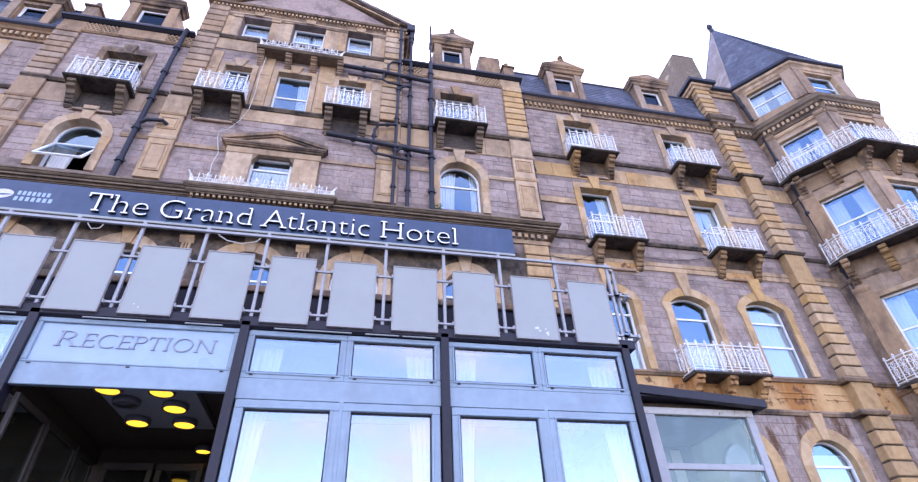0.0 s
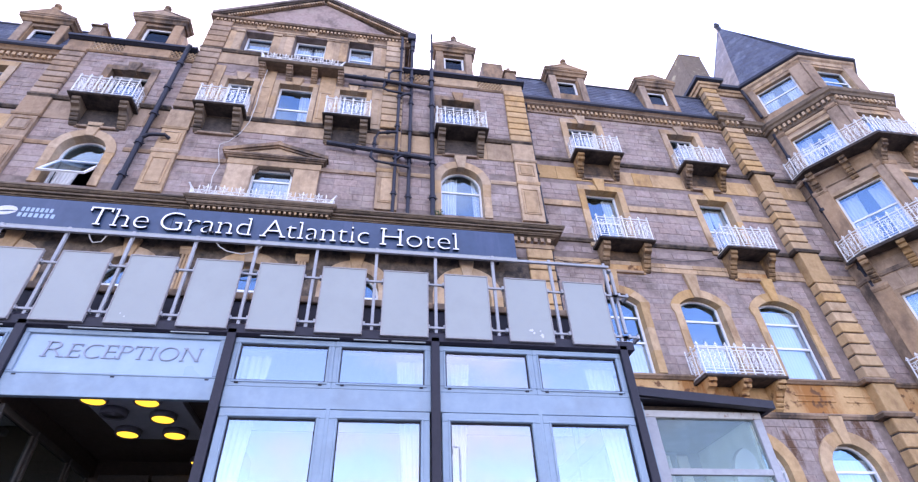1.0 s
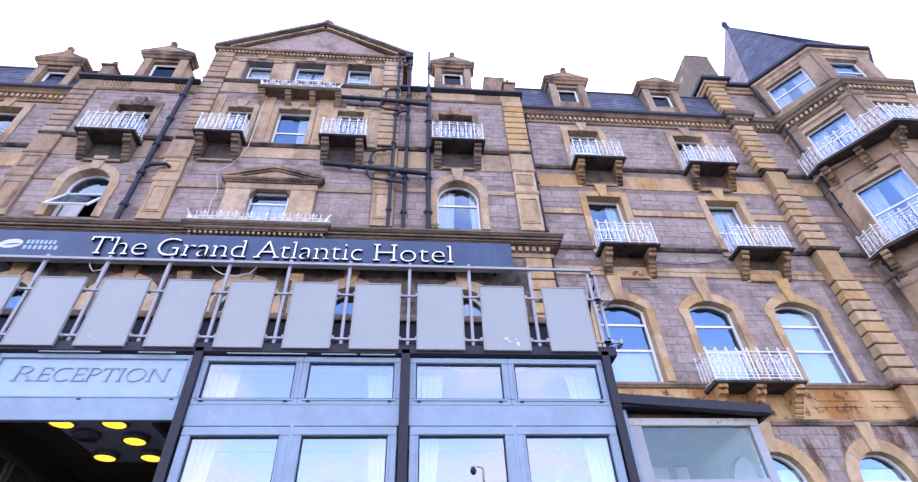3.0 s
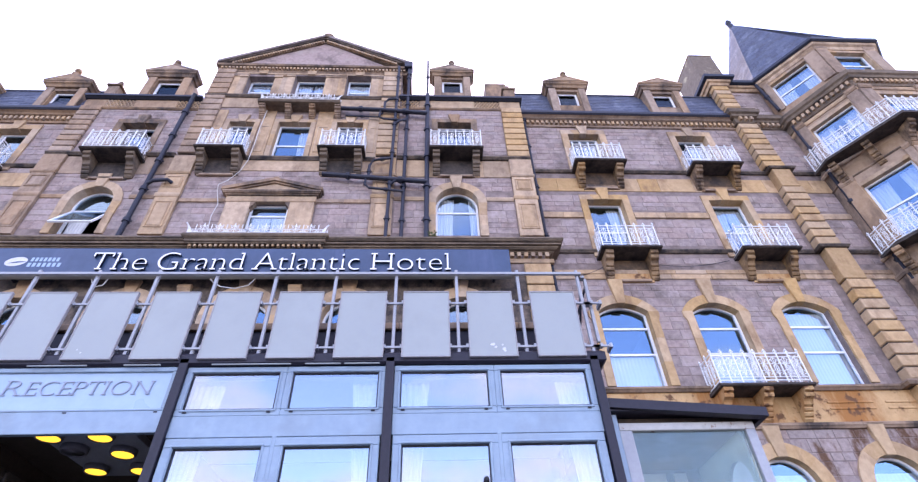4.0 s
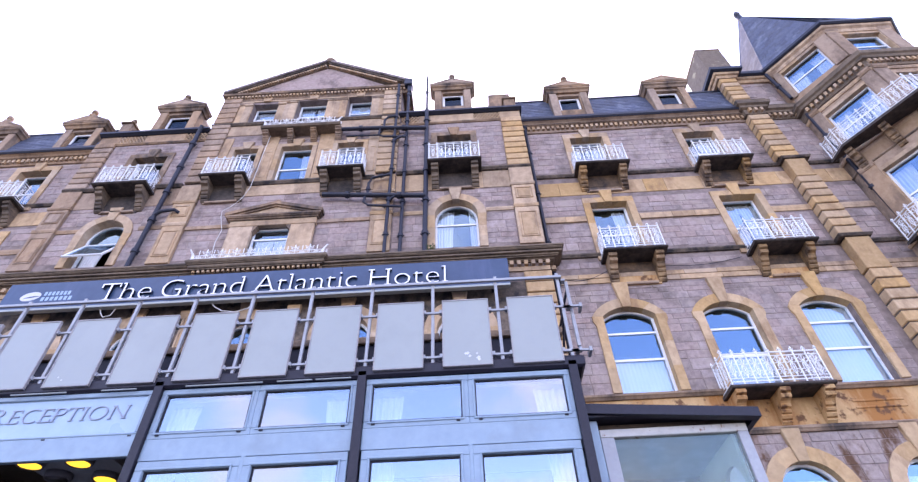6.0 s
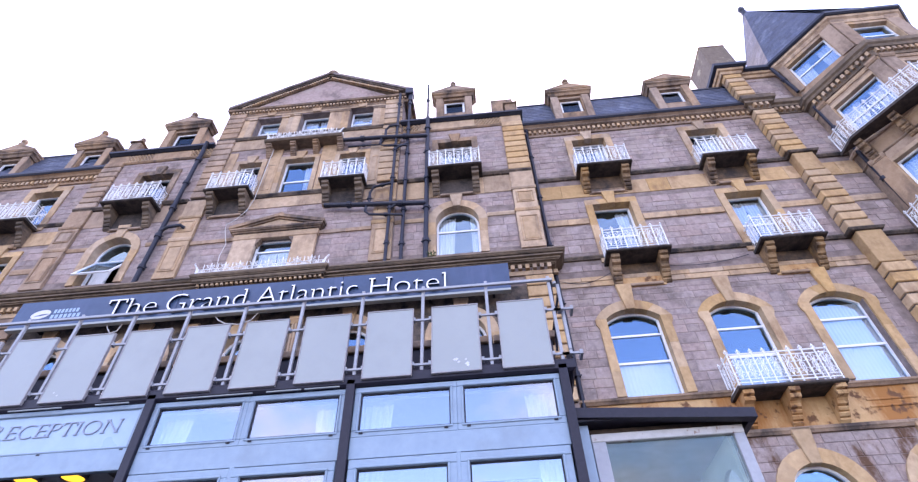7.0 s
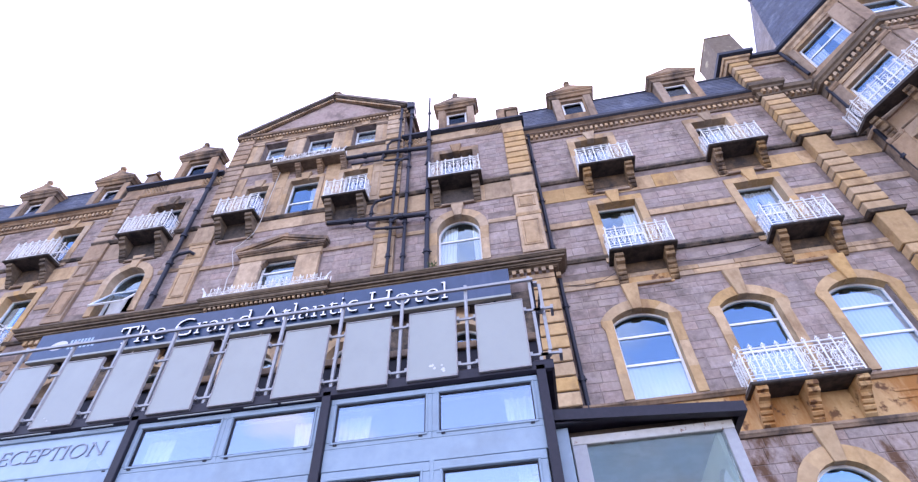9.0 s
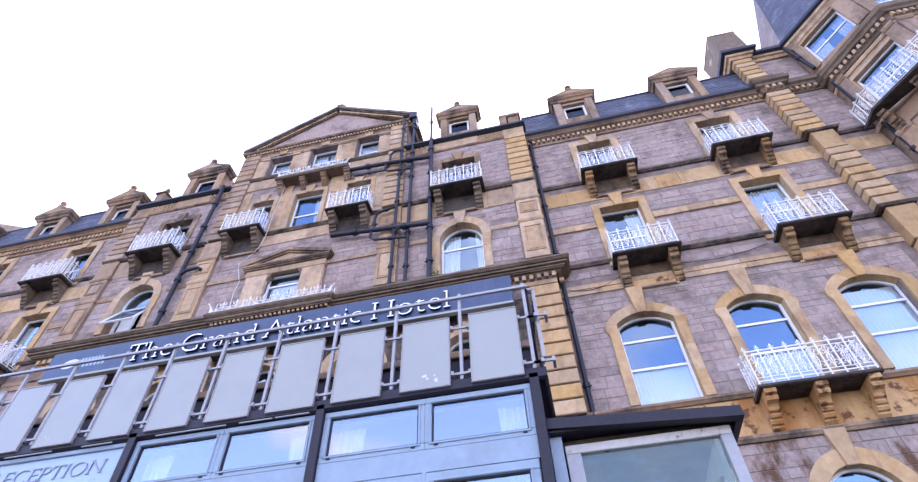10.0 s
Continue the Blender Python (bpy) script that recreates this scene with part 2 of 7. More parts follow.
GREY_CEILING = surface("grey_green_boards", ((0.26, 0.29, 0.29), (0.33, 0.36, 0.36)), 0.8, grain=5.0, bump=0.05, stain=(0.4, 0.43, 0.42), stain_scale=2.2)
CABLE = surface("pale_cable", ((0.5, 0.48, 0.45), (0.6, 0.58, 0.55)), 0.6, bump=0.0)
# gloss tinted blue, putting a bluer sky into the panes' reflections
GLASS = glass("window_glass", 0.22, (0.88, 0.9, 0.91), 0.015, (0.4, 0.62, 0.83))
PORCH_GLASS = glass("coated_glass", 0.23, (0.78, 0.82, 0.85), 0.02, (0.82, 0.92, 1.0))
DUSTY_GLASS = glass("dusty_porch_glass", 0.05, (0.84, 0.9, 0.88), 0.02, (0.85, 0.97, 0.95), 0.2, 0.05)
GREY_GLASS = glass("dusty_glass", 0.1, (0.62, 0.68, 0.68), 0.02, (0.85, 0.97, 0.95), 0.35)
DORMER_GLASS = glass("dark_attic_glass", 0.035, (0.5, 0.55, 0.6), 0.02, (0.7, 0.85, 1.0), 0.16)
FROST = surface("frosted_sign_glass", ((0.265, 0.375, 0.49), (0.31, 0.425, 0.54)), 0.3, grain=4.0, bump=0.0, spec=0.6)
FROST_TEXT = surface("grey_etched_letter", ((0.23, 0.26, 0.33), (0.28, 0.31, 0.38)), 0.4, bump=0.0)


def glowing(name, colour, power):
    m, n, l, p = nodes_of(name)
    p.inputs["Base Color"].default_value = (*colour, 1)
    p.inputs["Emission Color"].default_value, p.inputs["Emission Strength"].default_value = (*colour, 1), power
    return m


def opal(name, colour, through_share):
    """A thin pale sheet that lets part of the daylight behind it through."""
    m, n, l, p = nodes_of(name)
    n.remove(p)
    df, tl, mx, geo = n.new("ShaderNodeBsdfDiffuse"), n.new("ShaderNodeBsdfTranslucent"), n.new("ShaderNodeMixShader"), n.new("ShaderNodeNewGeometry")
    t = noise_node(n, l, geo.outputs["Position"], 3.0)
    col = mixed(n, l, ramp_of(n, l, t, 0.3, 0.75), colour, tuple(c * 0.85 for c in colour))
    l.new(col, df.inputs["Color"])
    l.new(col, tl.inputs["Color"])
    mx.inputs[0].default_value = through_share
    l.new(df.outputs[0], mx.inputs[1])
    l.new(tl.outputs[0], mx.inputs[2])
    l.new(mx.outputs[0], n["Material Output"].inputs["Surface"])
    return m


# translucency added so that daylight from behind brightens the end wall
TRANSLUCENT_WALL, TRANSLUCENT_PLATE = opal("translucent_cream_wall", (0.78, 0.81, 0.73), 0.7), opal("translucent_white_plate", (0.93, 0.95, 0.96), 0.85)
LAMP_RING = surface("grey_lamp_ring", ((0.13, 0.125, 0.14), (0.17, 0.165, 0.18)), 0.5, bump=0.0)
LAMP_ON = glowing("yellow_lamp", (1.0, 0.62, 0.04), 0.3)
TORN = surface("torn_paper", ((0.5, 0.5, 0.52), (0.66, 0.66, 0.68)), 0.8, grain=40.0, bump=0.1)



# ---- building helpers ----
ORIGIN = {}


def thing(name, label, category, at=(0, 0, 0), group="", kind=""):
    ob = tagged(new(name), label, category, group, kind)
    ob.empty_display_size = 0.2
    ob.location = at
    ORIGIN[ob] = Vector(at)
    return ob


def part(name, bm, material, parent, label="", smooth=False, kind=""):
    """Links a bmesh, made in the place's own coordinates, as one mesh object under a thing or under a part."""
    bmesh.ops.recalc_face_normals(bm, faces=bm.faces)
    off = ORIGIN.get(parent, Vector((0, 0, 0))) if parent else Vector((0, 0, 0))
    for v in bm.verts:
        v.co -= off
    me = bpy.data.meshes.new(name)
    bm.to_mesh(me)
    bm.free()
    if smooth:
        me.shade_smooth()
    me.materials.append(material)
    ob = new(name, me)
    if parent:
        ob.parent = parent
        ORIGIN[ob] = ORIGIN.get(parent, Vector((0, 0, 0)))
    return tagged(ob, label, kind=kind)


def box(bm, x0, x1, y0, y1, z0, z1, bevel=0.0):
    v = [bm.verts.new(c) for c in ((x0, y0, z0), (x1, y0, z0), (x1, y1, z0), (x0, y1, z0), (x0, y0, z1), (x1, y0, z1), (x1, y1, z1), (x0, y1, z1))]
    f = [bm.faces.new([v[i] for i in q]) for q in ((0, 1, 5, 4), (1, 2, 6, 5), (2, 3, 7, 6), (3, 0, 4, 7), (4, 5, 6, 7), (3, 2, 1, 0))]
    if bevel:
        bmesh.ops.bevel(bm, geom=list({e for q in f for e in q.edges}), offset=bevel, segments=1, affect="EDGES")
    return bm


def prism(bm, pts, a, b, axis="y"):
    """A flat outline pushed from a to b along an axis. The outline is (x, z) for y, (y, z) for x, (x, y) for z."""
    put = {"y": lambda p, t: (p[0], t, p[1]), "x": lambda p, t: (t, p[0], p[1]), "z": lambda p, t: (p[0], p[1], t)}[axis]
    lo, hi = [bm.verts.new(put(p, a)) for p in pts], [bm.verts.new(put(p, b)) for p in pts]
    k = len(pts)
    for i in range(k):
        bm.faces.new((lo[i], lo[(i + 1) % k], hi[(i + 1) % k], hi[i]))
    bm.faces.new(lo)
    bm.faces.new(hi[::-1])
    return bm


def tube(bm, pts, r, n=6, closed=False):
    pts = [Vector(p) for p in pts]
    rings = []
    k = len(pts)
    for i, p in enumerate(pts):
        a = pts[(i - 1) % k] if closed or i else p
        b = pts[(i + 1) % k] if closed or i < k - 1 else p
        d = (b - a).normalized()
        u = d.cross(Vector((0, 0, 1)) if abs(d.z) < 0.9 else Vector((0, 1, 0))).normalized()
        w = d.cross(u)
        rings.append([bm.verts.new(p + r * (math.cos(2 * math.pi * j / n) * u + math.sin(2 * math.pi * j / n) * w)) for j in range(n)])
    for i in range(k if closed else k - 1):
        for j in range(n):
            a, b = rings[i], rings[(i + 1) % k]
            bm.faces.new((a[j], a[(j + 1) % n], b[(j + 1) % n], b[j]))
    if not closed:
        bm.faces.new(rings[0][::-1])
        bm.faces.new(rings[-1])
    return bm


def lathe(bm, x, y, prof, n=10):
    """A turned shape about the upright through (x, y): prof is (radius, z)."""
    rings = [[bm.verts.new((x + r * math.cos(2 * math.pi * j / n), y + r * math.sin(2 * math.pi * j / n), z)) for j in range(n)] for r, z in prof]
    for a, b in zip(rings, rings[1:]):
        for j in range(n):
            bm.faces.new((a[j], a[(j + 1) % n], b[(j + 1) % n], b[j]))
    bm.faces.new(rings[0][::-1])
    bm.faces.new(rings[-1])
    return bm


def sweep(bm, path, prof):
    """A moulding along an open plan path, with mitred corners: prof is (outward, z), outward to the right of the path's direction."""
    path = [Vector(p) for p in path]
    rings = []
    for i, p in enumerate(path):
        ns = []
        for a, b in ((i - 1, i), (i, i + 1)):
            if a >= 0 and b < len(path):
                d = (path[b] - path[a]).normalized()
                ns.append(Vector((d.y, -d.x)))
        n = sum(ns, Vector((0, 0))).normalized()
        n = n / n.dot(ns[0])
        rings.append([bm.verts.new((p.x + n.x * d, p.y + n.y * d, z)) for d, z in prof])
    k = len(prof)
    for a, b in zip(rings, rings[1:]):
        for j in range(k):
            bm.faces.new((a[j], a[(j + 1) % k], b[(j + 1) % k], b[j]))
    bm.faces.new(rings[0][::-1])
    bm.faces.new(rings[-1])
    return bm


def opening(xc, w, zb, zs, zt, n=14, grow=0.0, low=0.0):
    """The outline of a window opening from its bottom left, up, over the arch and down: zs springing, zt crown (equal: a flat head)."""
    h, g = w / 2, grow
    if zt - zs < 0.01:
        top = [(xc - h - g + (2 * h + 2 * g) * i / n, zt + g) for i in range(n + 1)]
    elif zt - zs < 0.75 * h:
        a, b = h + g, zt - zs + g
        r = (a * a + b * b) / (2 * b)
        th = math.asin(min(1.0, a / r))
        top = [(xc + r * math.sin(-th + 2 * th * i / n), zs + b - r + r * math.cos(-th + 2 * th * i / n)) for i in range(n + 1)]
    else:
        top = [(xc - (h + g) * math.cos(math.pi * i / n), zs + (zt - zs + g) * math.sin(math.pi * i / n)) for i in range(n + 1)]
    return [(xc - h - g, zb - low)] + top + [(xc + h + g, zb - low)]


def holed(bm, outline, holes, y, thick):
    """An upright slab with openings through it: level courses of masonry between the openings, and spandrels over the arches."""
    x0, x1 = min(p[0] for p in outline), max(p[0] for p in outline)
    z0, z1 = min(p[1] for p in outline), max(p[1] for p in outline)
    rects = [(min(p[0] for p in h), max(p[0] for p in h), min(p[1] for p in h), max(p[1] for p in h)) for h in holes]
    levels = sorted({z0, z1} | {z for r in rects for z in r[2:] if z0 < z < z1})
    for lo, hi in zip(levels, levels[1:]):
        if hi - lo < 1e-4:
            continue
        gaps = sorted((a, b) for a, b, c, d in rects if c < hi - 1e-4 and d > lo + 1e-4)
        x = x0
        for a, b in gaps + [(x1, x1)]:
            if a - x > 1e-3:
                box(bm, x, a, y, y + thick, lo, hi)
            x = max(x, b)
    for h, (a, b, c, d) in zip(holes, rects):
        arc = h[1:-1]
        if len(arc) > 4 and d - arc[0][1] > 0.02:
            k = len(arc) // 2
            for i in range(len(arc) - 1):
                p, q = arc[i], arc[i + 1]
                pts = [p, q, (q[0], d), (p[0], d)]
                if min(abs(d - p[1]), abs(d - q[1])) < 1e-4:
                    pts = [p, q, (q[0], d) if abs(d - q[1]) > 1e-4 else (p[0], d)]
                if max(d - p[1], d - q[1]) > 1e-3:
                    prism(bm, pts, y, y + thick)
    return bm


# one block with worn edges, from 0 to 1 each way, its face towards -y; stones and quoins share it
def unit_block(name, material, edge=0.06):
    bm = bmesh.new()
    e = edge
    back = [bm.verts.new(c) for c in ((0, 1, 0), (1, 1, 0), (1, 1, 1), (0, 1, 1))]
    face = [bm.verts.new(c) for c in ((e * 0.5, 0, e), (1 - e * 0.5, 0, e), (1 - e * 0.5, 0, 1 - e), (e * 0.5, 0, 1 - e))]
    bm.faces.new(face)
    for i in range(4):
        bm.faces.new((back[i], back[(i + 1) % 4], face[(i + 1) % 4], face[i]))
    bmesh.ops.recalc_face_normals(bm, faces=bm.faces)
    me = bpy.data.meshes.new(name)
    bm.to_mesh(me)
    bm.free()
    me.materials.append(material)
    return me


def piece(name, me, parent, x0, x1, y, deep, z0, z1, turn=None):
    ob = new(name, me)
    ob.parent = parent
    m = Matrix.LocRotScale((x0, y - deep, z0), None, (x1 - x0, deep, z1 - z0))
    if turn is not None:
        m = turn @ m
    ob.matrix_basis = Matrix.Translation(-ORIGIN.get(parent, Vector((0, 0, 0)))) @ m
    return ob


def split(lo, hi, cuts):
    """What is left of lo..hi without the cuts."""
    left = [(lo, hi)]
    for a, b in cuts:
        left = [q for s, t in left for q in ((s, min(t, a)), (max(s, b), t)) if q[1] - q[0] > 0.06]
    return left


def courses(rng, x0, x1, z0, z1, bare, tall=0.225):
    """Stones of a coursed wall: (x0, x1, z0, z1), with the rectangles of bare left free."""
    z, out = z0, []
    while z < z1 - 0.05:
        h = min(tall * rng.choice((0.7, 0.85, 1.0, 1.0, 1.15, 1.35)), z1 - z)
        if z1 - z - h < 0.09:
            h = z1 - z
        cuts = [(a, b) for a, b, c, d in bare if c < z + h - 0.03 and d > z + 0.03]
        for a, b in split(x0, x1, cuts):
            x = a
            while x < b - 0.02:
                w = rng.uniform(1.05, 3.1) * tall
                if b - x - w < 0.9 * tall:
                    w = b - x
                out.append((x, x + w, z, z + h))
                x += w
        z += h
    return out


def lay(rng, wall, stones, y, single, material, turn=None, name="stone"):
    """Lays stones proud of a wall's face: those that single() picks as parts, the rest joined."""
    verts, faces, count = [], [], 0
    for a, b, c, d in stones:
        deep, j = rng.uniform(0.003, 0.014), 0.004
        if count < 300 and single(a, b, c, d):
            piece(name, STONE_BLOCK, wall, a + j, b - j, y, deep, c + j, d - j, turn)
            count += 1
            continue
        i, e = len(verts), 0.009
        t = [rng.uniform(-0.003, 0.003) for _ in range(4)]
        pts = [(a + j, y, c + j), (b - j, y, c + j), (b - j, y, d - j), (a + j, y, d - j),
               (a + j + e, y - deep + t[0], c + j + e), (b - j - e, y - deep + t[1], c + j + e), (b - j - e, y - deep + t[2], d - j - e), (a + j + e, y - deep + t[3], d - j - e)]
        if turn is not None:
            pts = [tuple(turn @ Vector(p)) for p in pts]
        verts += [tuple(Vector(p) - ORIGIN.get(wall, Vector((0, 0, 0)))) for p in pts]
        faces += [(i + 4, i + 5, i + 6, i + 7)] + [(i + k, i + (k + 1) % 4, i + 4 + (k + 1) % 4, i + 4 + k) for k in range(4)]
    if faces:
        me = bpy.data.meshes.new("stonework")
        me.from_pydata(verts, [], faces)
        me.materials.append(material)
        ob = new("stonework", me)
        ob.parent = wall
        tagged(ob, "coursed grey-pink stone blocks" if name == "stone" else "courses of smooth tan ashlar", kind="stuff")


def arch_bare(xc, w, zb, zs, zt, grow=0.1):
    out = [(xc - w / 2 - grow, xc + w / 2 + grow, zb - 0.02, zs)]
    if zt > zs + 0.01:
        k = 6
        for i in range(k):
            u = i / k
            h = (w / 2 + grow) * math.sqrt(max(0.05, 1 - u * u))
            out.append((xc - h, xc + h, zs + (zt - zs + grow) * u, zs + (zt - zs + grow) * (i + 1) / k))
    else:
        out[0] = (out[0][0], out[0][1], out[0][2], zt + grow)
    return out

# ---- kinds of things ----
STONE_BLOCK = unit_block("stone_block", STONE)
WINDOWS = [0]


def set_at(ob, m):
    ob.matrix_basis = m
    return ob


def put(name, me, parent, m):
    """One more object on a shared mesh, as a part."""
    ob = new(name, me)
    ob.parent = parent
    ob.matrix_basis = m
    return ob


def mesh_of(name, bm, material, smooth=False):
    bmesh.ops.recalc_face_normals(bm, faces=bm.faces)
    me = bpy.data.meshes.new(name)
    bm.to_mesh(me)
    bm.free()
    if smooth:
        me.shade_smooth()
    me.materials.append(material)
    return me


def curtain_mesh(w, h, lean, fold=1.0):
    """A hanging curtain with folds, gathered more towards its foot."""
    bm = bmesh.new()
    n = max(10, int(w * 45))
    rows = []
    for k in range(7):
        z = h * k / 6
        pull = 1 - lean * math.sin(math.pi * (1 - k / 6) * 0.5)
        rows.append([(w * pull * i / n, fold * (0.025 * math.sin(i * 1.55) + 0.012 * math.sin(i * 0.7 + k)), z) for i in range(n + 1)])
    for off in (0.0, 0.006):
        vs = [[bm.verts.new((x, y + off, z)) for x, y, z in row] for row in rows]
        for a, b in zip(vs, vs[1:]):
            for i in range(n):
                bm.faces.new((a[i], a[i + 1], b[i + 1], b[i]))
    return mesh_of("curtain", bm, CURTAIN, True)


def hang(m, w, h, sides=((-1, 0.3),), lean=0.25, depth=0.42, label="white net curtain hanging in folds behind a window pane"):
    for side, share in sides:
        c = tagged(new("curtain", curtain_mesh(w * share, h, lean, 0.25 if share > 0.7 else 1.0)), label, "curtain", "curtains behind the windows")
        c.matrix_basis = m @ Matrix.Translation((side * w / 2, depth, 0.02)) @ Matrix.Diagonal((-side, 1, 1, 1))


def window(label, w, h, rise=0.0, g1=0.2, g2=None, proud=0.05, bars=(0.5,), key=0.3, deep=0.25, ear=False, mullion=False, sash_open=False,
           stone=None, blocks=True):
    """A window in its stone surround. Its face lies at y = 0, the foot of its opening at the origin; h is the height to the springing."""
    WINDOWS[0] += 1
    stone = stone or TAN
    ob = thing("window_%d" % WINDOWS[0], label, "window", kind="structure")
    g2 = g1 if g2 is None else g2
    n, hw, zt = 14, w / 2, h + rise
    # inner and outer line of the surround, from the left foot over the head to the right foot
    pairs = [((-hw, z), (-hw - g1, z)) for z in (0, h * 0.3, h * 0.62)]
    if ear:
        pairs += [((-hw, h - 0.28), (-hw - g1, h - 0.28)), ((-hw, h - 0.2), (-hw - g2, h - 0.14))]
    head_in, head_out = opening(0, w, 0, h, zt, n)[1:-1], opening(0, w, 0, h, zt, n, g2)[1:-1]
    if rise < 0.01:
        head_out = [(-hw - g2 + (w + 2 * g2) * i / n, zt + g2) for i in range(n + 1)]
        pairs += [((-hw, zt), (-hw - g1, zt))]
    pairs += list(zip(head_in, head_out))
    if rise < 0.01:
        pairs += [((hw, zt), (hw + g1, zt))]
    if ear:
        pairs += [((hw, h - 0.2), (hw + g2, h - 0.14)), ((hw, h - 0.28), (hw + g1, h - 0.28))]
    pairs += [((hw, z), (hw + g1, z)) for z in (h * 0.62, h * 0.3, 0)]
    k = len(pairs)
    if blocks:
        first = 5 if ear else 3
        stops = [0, 1, 2, first, first + 4, first + 7 + (1 if rise < 0.01 else 0), k - first - 4, k - first - 1, k - 3, k - 2, k - 1]
        stops = sorted(set(s for s in stops if 0 <= s < k))
        rng = random.Random(WINDOWS[0])
        for a, b in zip(stops, stops[1:]):
            bm = bmesh.new()
            prism(bm, [p[1] for p in pairs[a:b + 1]] + [p[0] for p in pairs[a:b + 1]][::-1], -proud - rng.uniform(0, 0.008), deep + 0.02)
            part("surround_block", bm, stone, ob)
    if key:
        bm = bmesh.new()
        prism(bm, [(-0.11, zt - 0.03), (0.11, zt - 0.03), (0.2, zt + g2 + key), (-0.2, zt + g2 + key)], -proud - 0.05, 0.1)
        bmesh.ops.bevel(bm, geom=list(bm.edges), offset=0.012, segments=1, affect="EDGES")
        part("keystone", bm, stone, ob)
    def half_at(z, slim):
        """Half the opening's width at a height."""
        if z <= h or rise < 0.01:
            return hw - slim
        if rise < 0.75 * hw:
            r = (hw * hw + rise * rise) / (2 * rise)
            return max(0.0, math.sqrt(max(0.0, r * r - (z - zt + r) ** 2)) - slim)
        return (hw - slim) * math.sqrt(max(0.0, 1 - min(1.0, (z - h) / rise) ** 2))

    # frame
    def ring(bm, inset0, inset1, y0, y1):
        a = opening(0, w - 2 * inset0, inset0, h, zt - inset0, n)
        b = opening(0, w - 2 * inset1, inset1, h, zt - inset1, n)
        for i in range(len(a)):
            j = (i + 1) % len(a)
            q = [(a[i], y0), (a[j], y0), (b[j], y0), (b[i], y0)]
            lo = [bm.verts.new((p[0], y0, p[1])) for p, _ in q]
            hi = [bm.verts.new((p[0], y1, p[1])) for p, _ in q]
            bm.faces.new(lo)
            bm.faces.new(hi[::-1])
            for c in range(4):
                bm.faces.new((lo[c], lo[(c + 1) % 4], hi[(c + 1) % 4], hi[c]))
    bm = bmesh.new()
    ring(bm, 0.0, 0.055, deep - 0.03, deep + 0.04)
    for f in bars:
        z = zt * f
        half = half_at(z, 0.05)
        box(bm, -half, half, deep - 0.025, deep + 0.035, z - 0.028, z + 0.028)
    if mullion:
        box(bm, -0.03, 0.03, deep - 0.02, deep + 0.03, 0.05, zt - 0.05)
    frame_ob = part("window_frame", bm, PVC, ob)
    # panes between the bars
    edges = [0.0] + [zt * f for f in bars] + [zt]
    pts = opening(0, w - 0.08, 0.04, h, zt - 0.04, n)
    for i, (a, b) in enumerate(zip(edges, edges[1:])):
        if sash_open and i == 0:
            continue
        bm = bmesh.new()
        zs = [a + 0.02, b - 0.02]
        left = []
        for z in [zs[0] + (zs[1] - zs[0]) * j / 8 for j in range(9)]:
            left.append((half_at(z, 0.045), z))
        prism(bm, [(-x, z) for x, z in left] + [(x, z) for x, z in reversed(left) if x > 1e-4], deep, deep + 0.006)
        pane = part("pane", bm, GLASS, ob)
        pane.visible_shadow = False
    if sash_open:
        # the lower sash swings out from its head
        a, b = 0.03, zt * bars[0]
        bm = bmesh.new()
        for q in ((-hw + 0.03, hw - 0.03, -0.06, 0.0), (-hw + 0.03, hw - 0.03, a - b, a - b + 0.06)):
            box(bm, q[0], q[1], -0.025, 0.025, q[2], q[3])
        for x in (-hw + 0.06, hw - 0.06):
            box(bm, x - 0.03, x + 0.03, -0.024, 0.024, a - b + 0.06, -0.06)
        turn = Matrix.Translation((0, deep - 0.03, b)) @ pose(0, 0, 0, -30, 0, 0)
        bm.transform(turn)
        sash = part("open_sash", bm, PVC, ob, "white sash swung outwards")
        bm = bmesh.new()
        box(bm, -hw + 0.08, hw - 0.08, -0.003, 0.003, a - b + 0.05, -0.05)
        bm.transform(turn)
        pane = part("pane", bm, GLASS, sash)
        pane.visible_shadow = False
    return ob


def bracket_mesh(d, t, w, material):
    """A carved console: rolls stepping back to the wall below a slab. d: how far out, t: how tall, w: how wide."""
    bm = bmesh.new()
    prof = [(0, 0), (-d, 0), (-d - 0.01, -0.05 * t), (-d, -0.14 * t), (-d * 0.86, -0.17 * t), (-d * 0.9, -0.24 * t), (-d * 0.86, -0.32 * t), (-d * 0.66, -0.36 * t), (-d * 0.6, -0.42 * t),
            (-d * 0.56, -0.52 * t), (-d * 0.44, -0.56 * t), (-d * 0.47, -0.62 * t), (-d * 0.42, -0.68 * t), (-d * 0.33, -0.7 * t), (-d * 0.36, -0.76 * t), (-d * 0.3, -0.84 * t), (-d * 0.2, -0.86 * t),
            (-d * 0.22, -0.93 * t), (-d * 0.12, -t), (0, -t)]
    prism(bm, prof, -w / 2, w / 2, "x")
    bmesh.ops.bevel(bm, geom=[e for e in bm.edges if abs(e.verts[0].co.x - e.verts[1].co.x) < 1e-5], offset=0.008, segments=1, affect="EDGES")
    return mesh_of("bracket", bm, material)


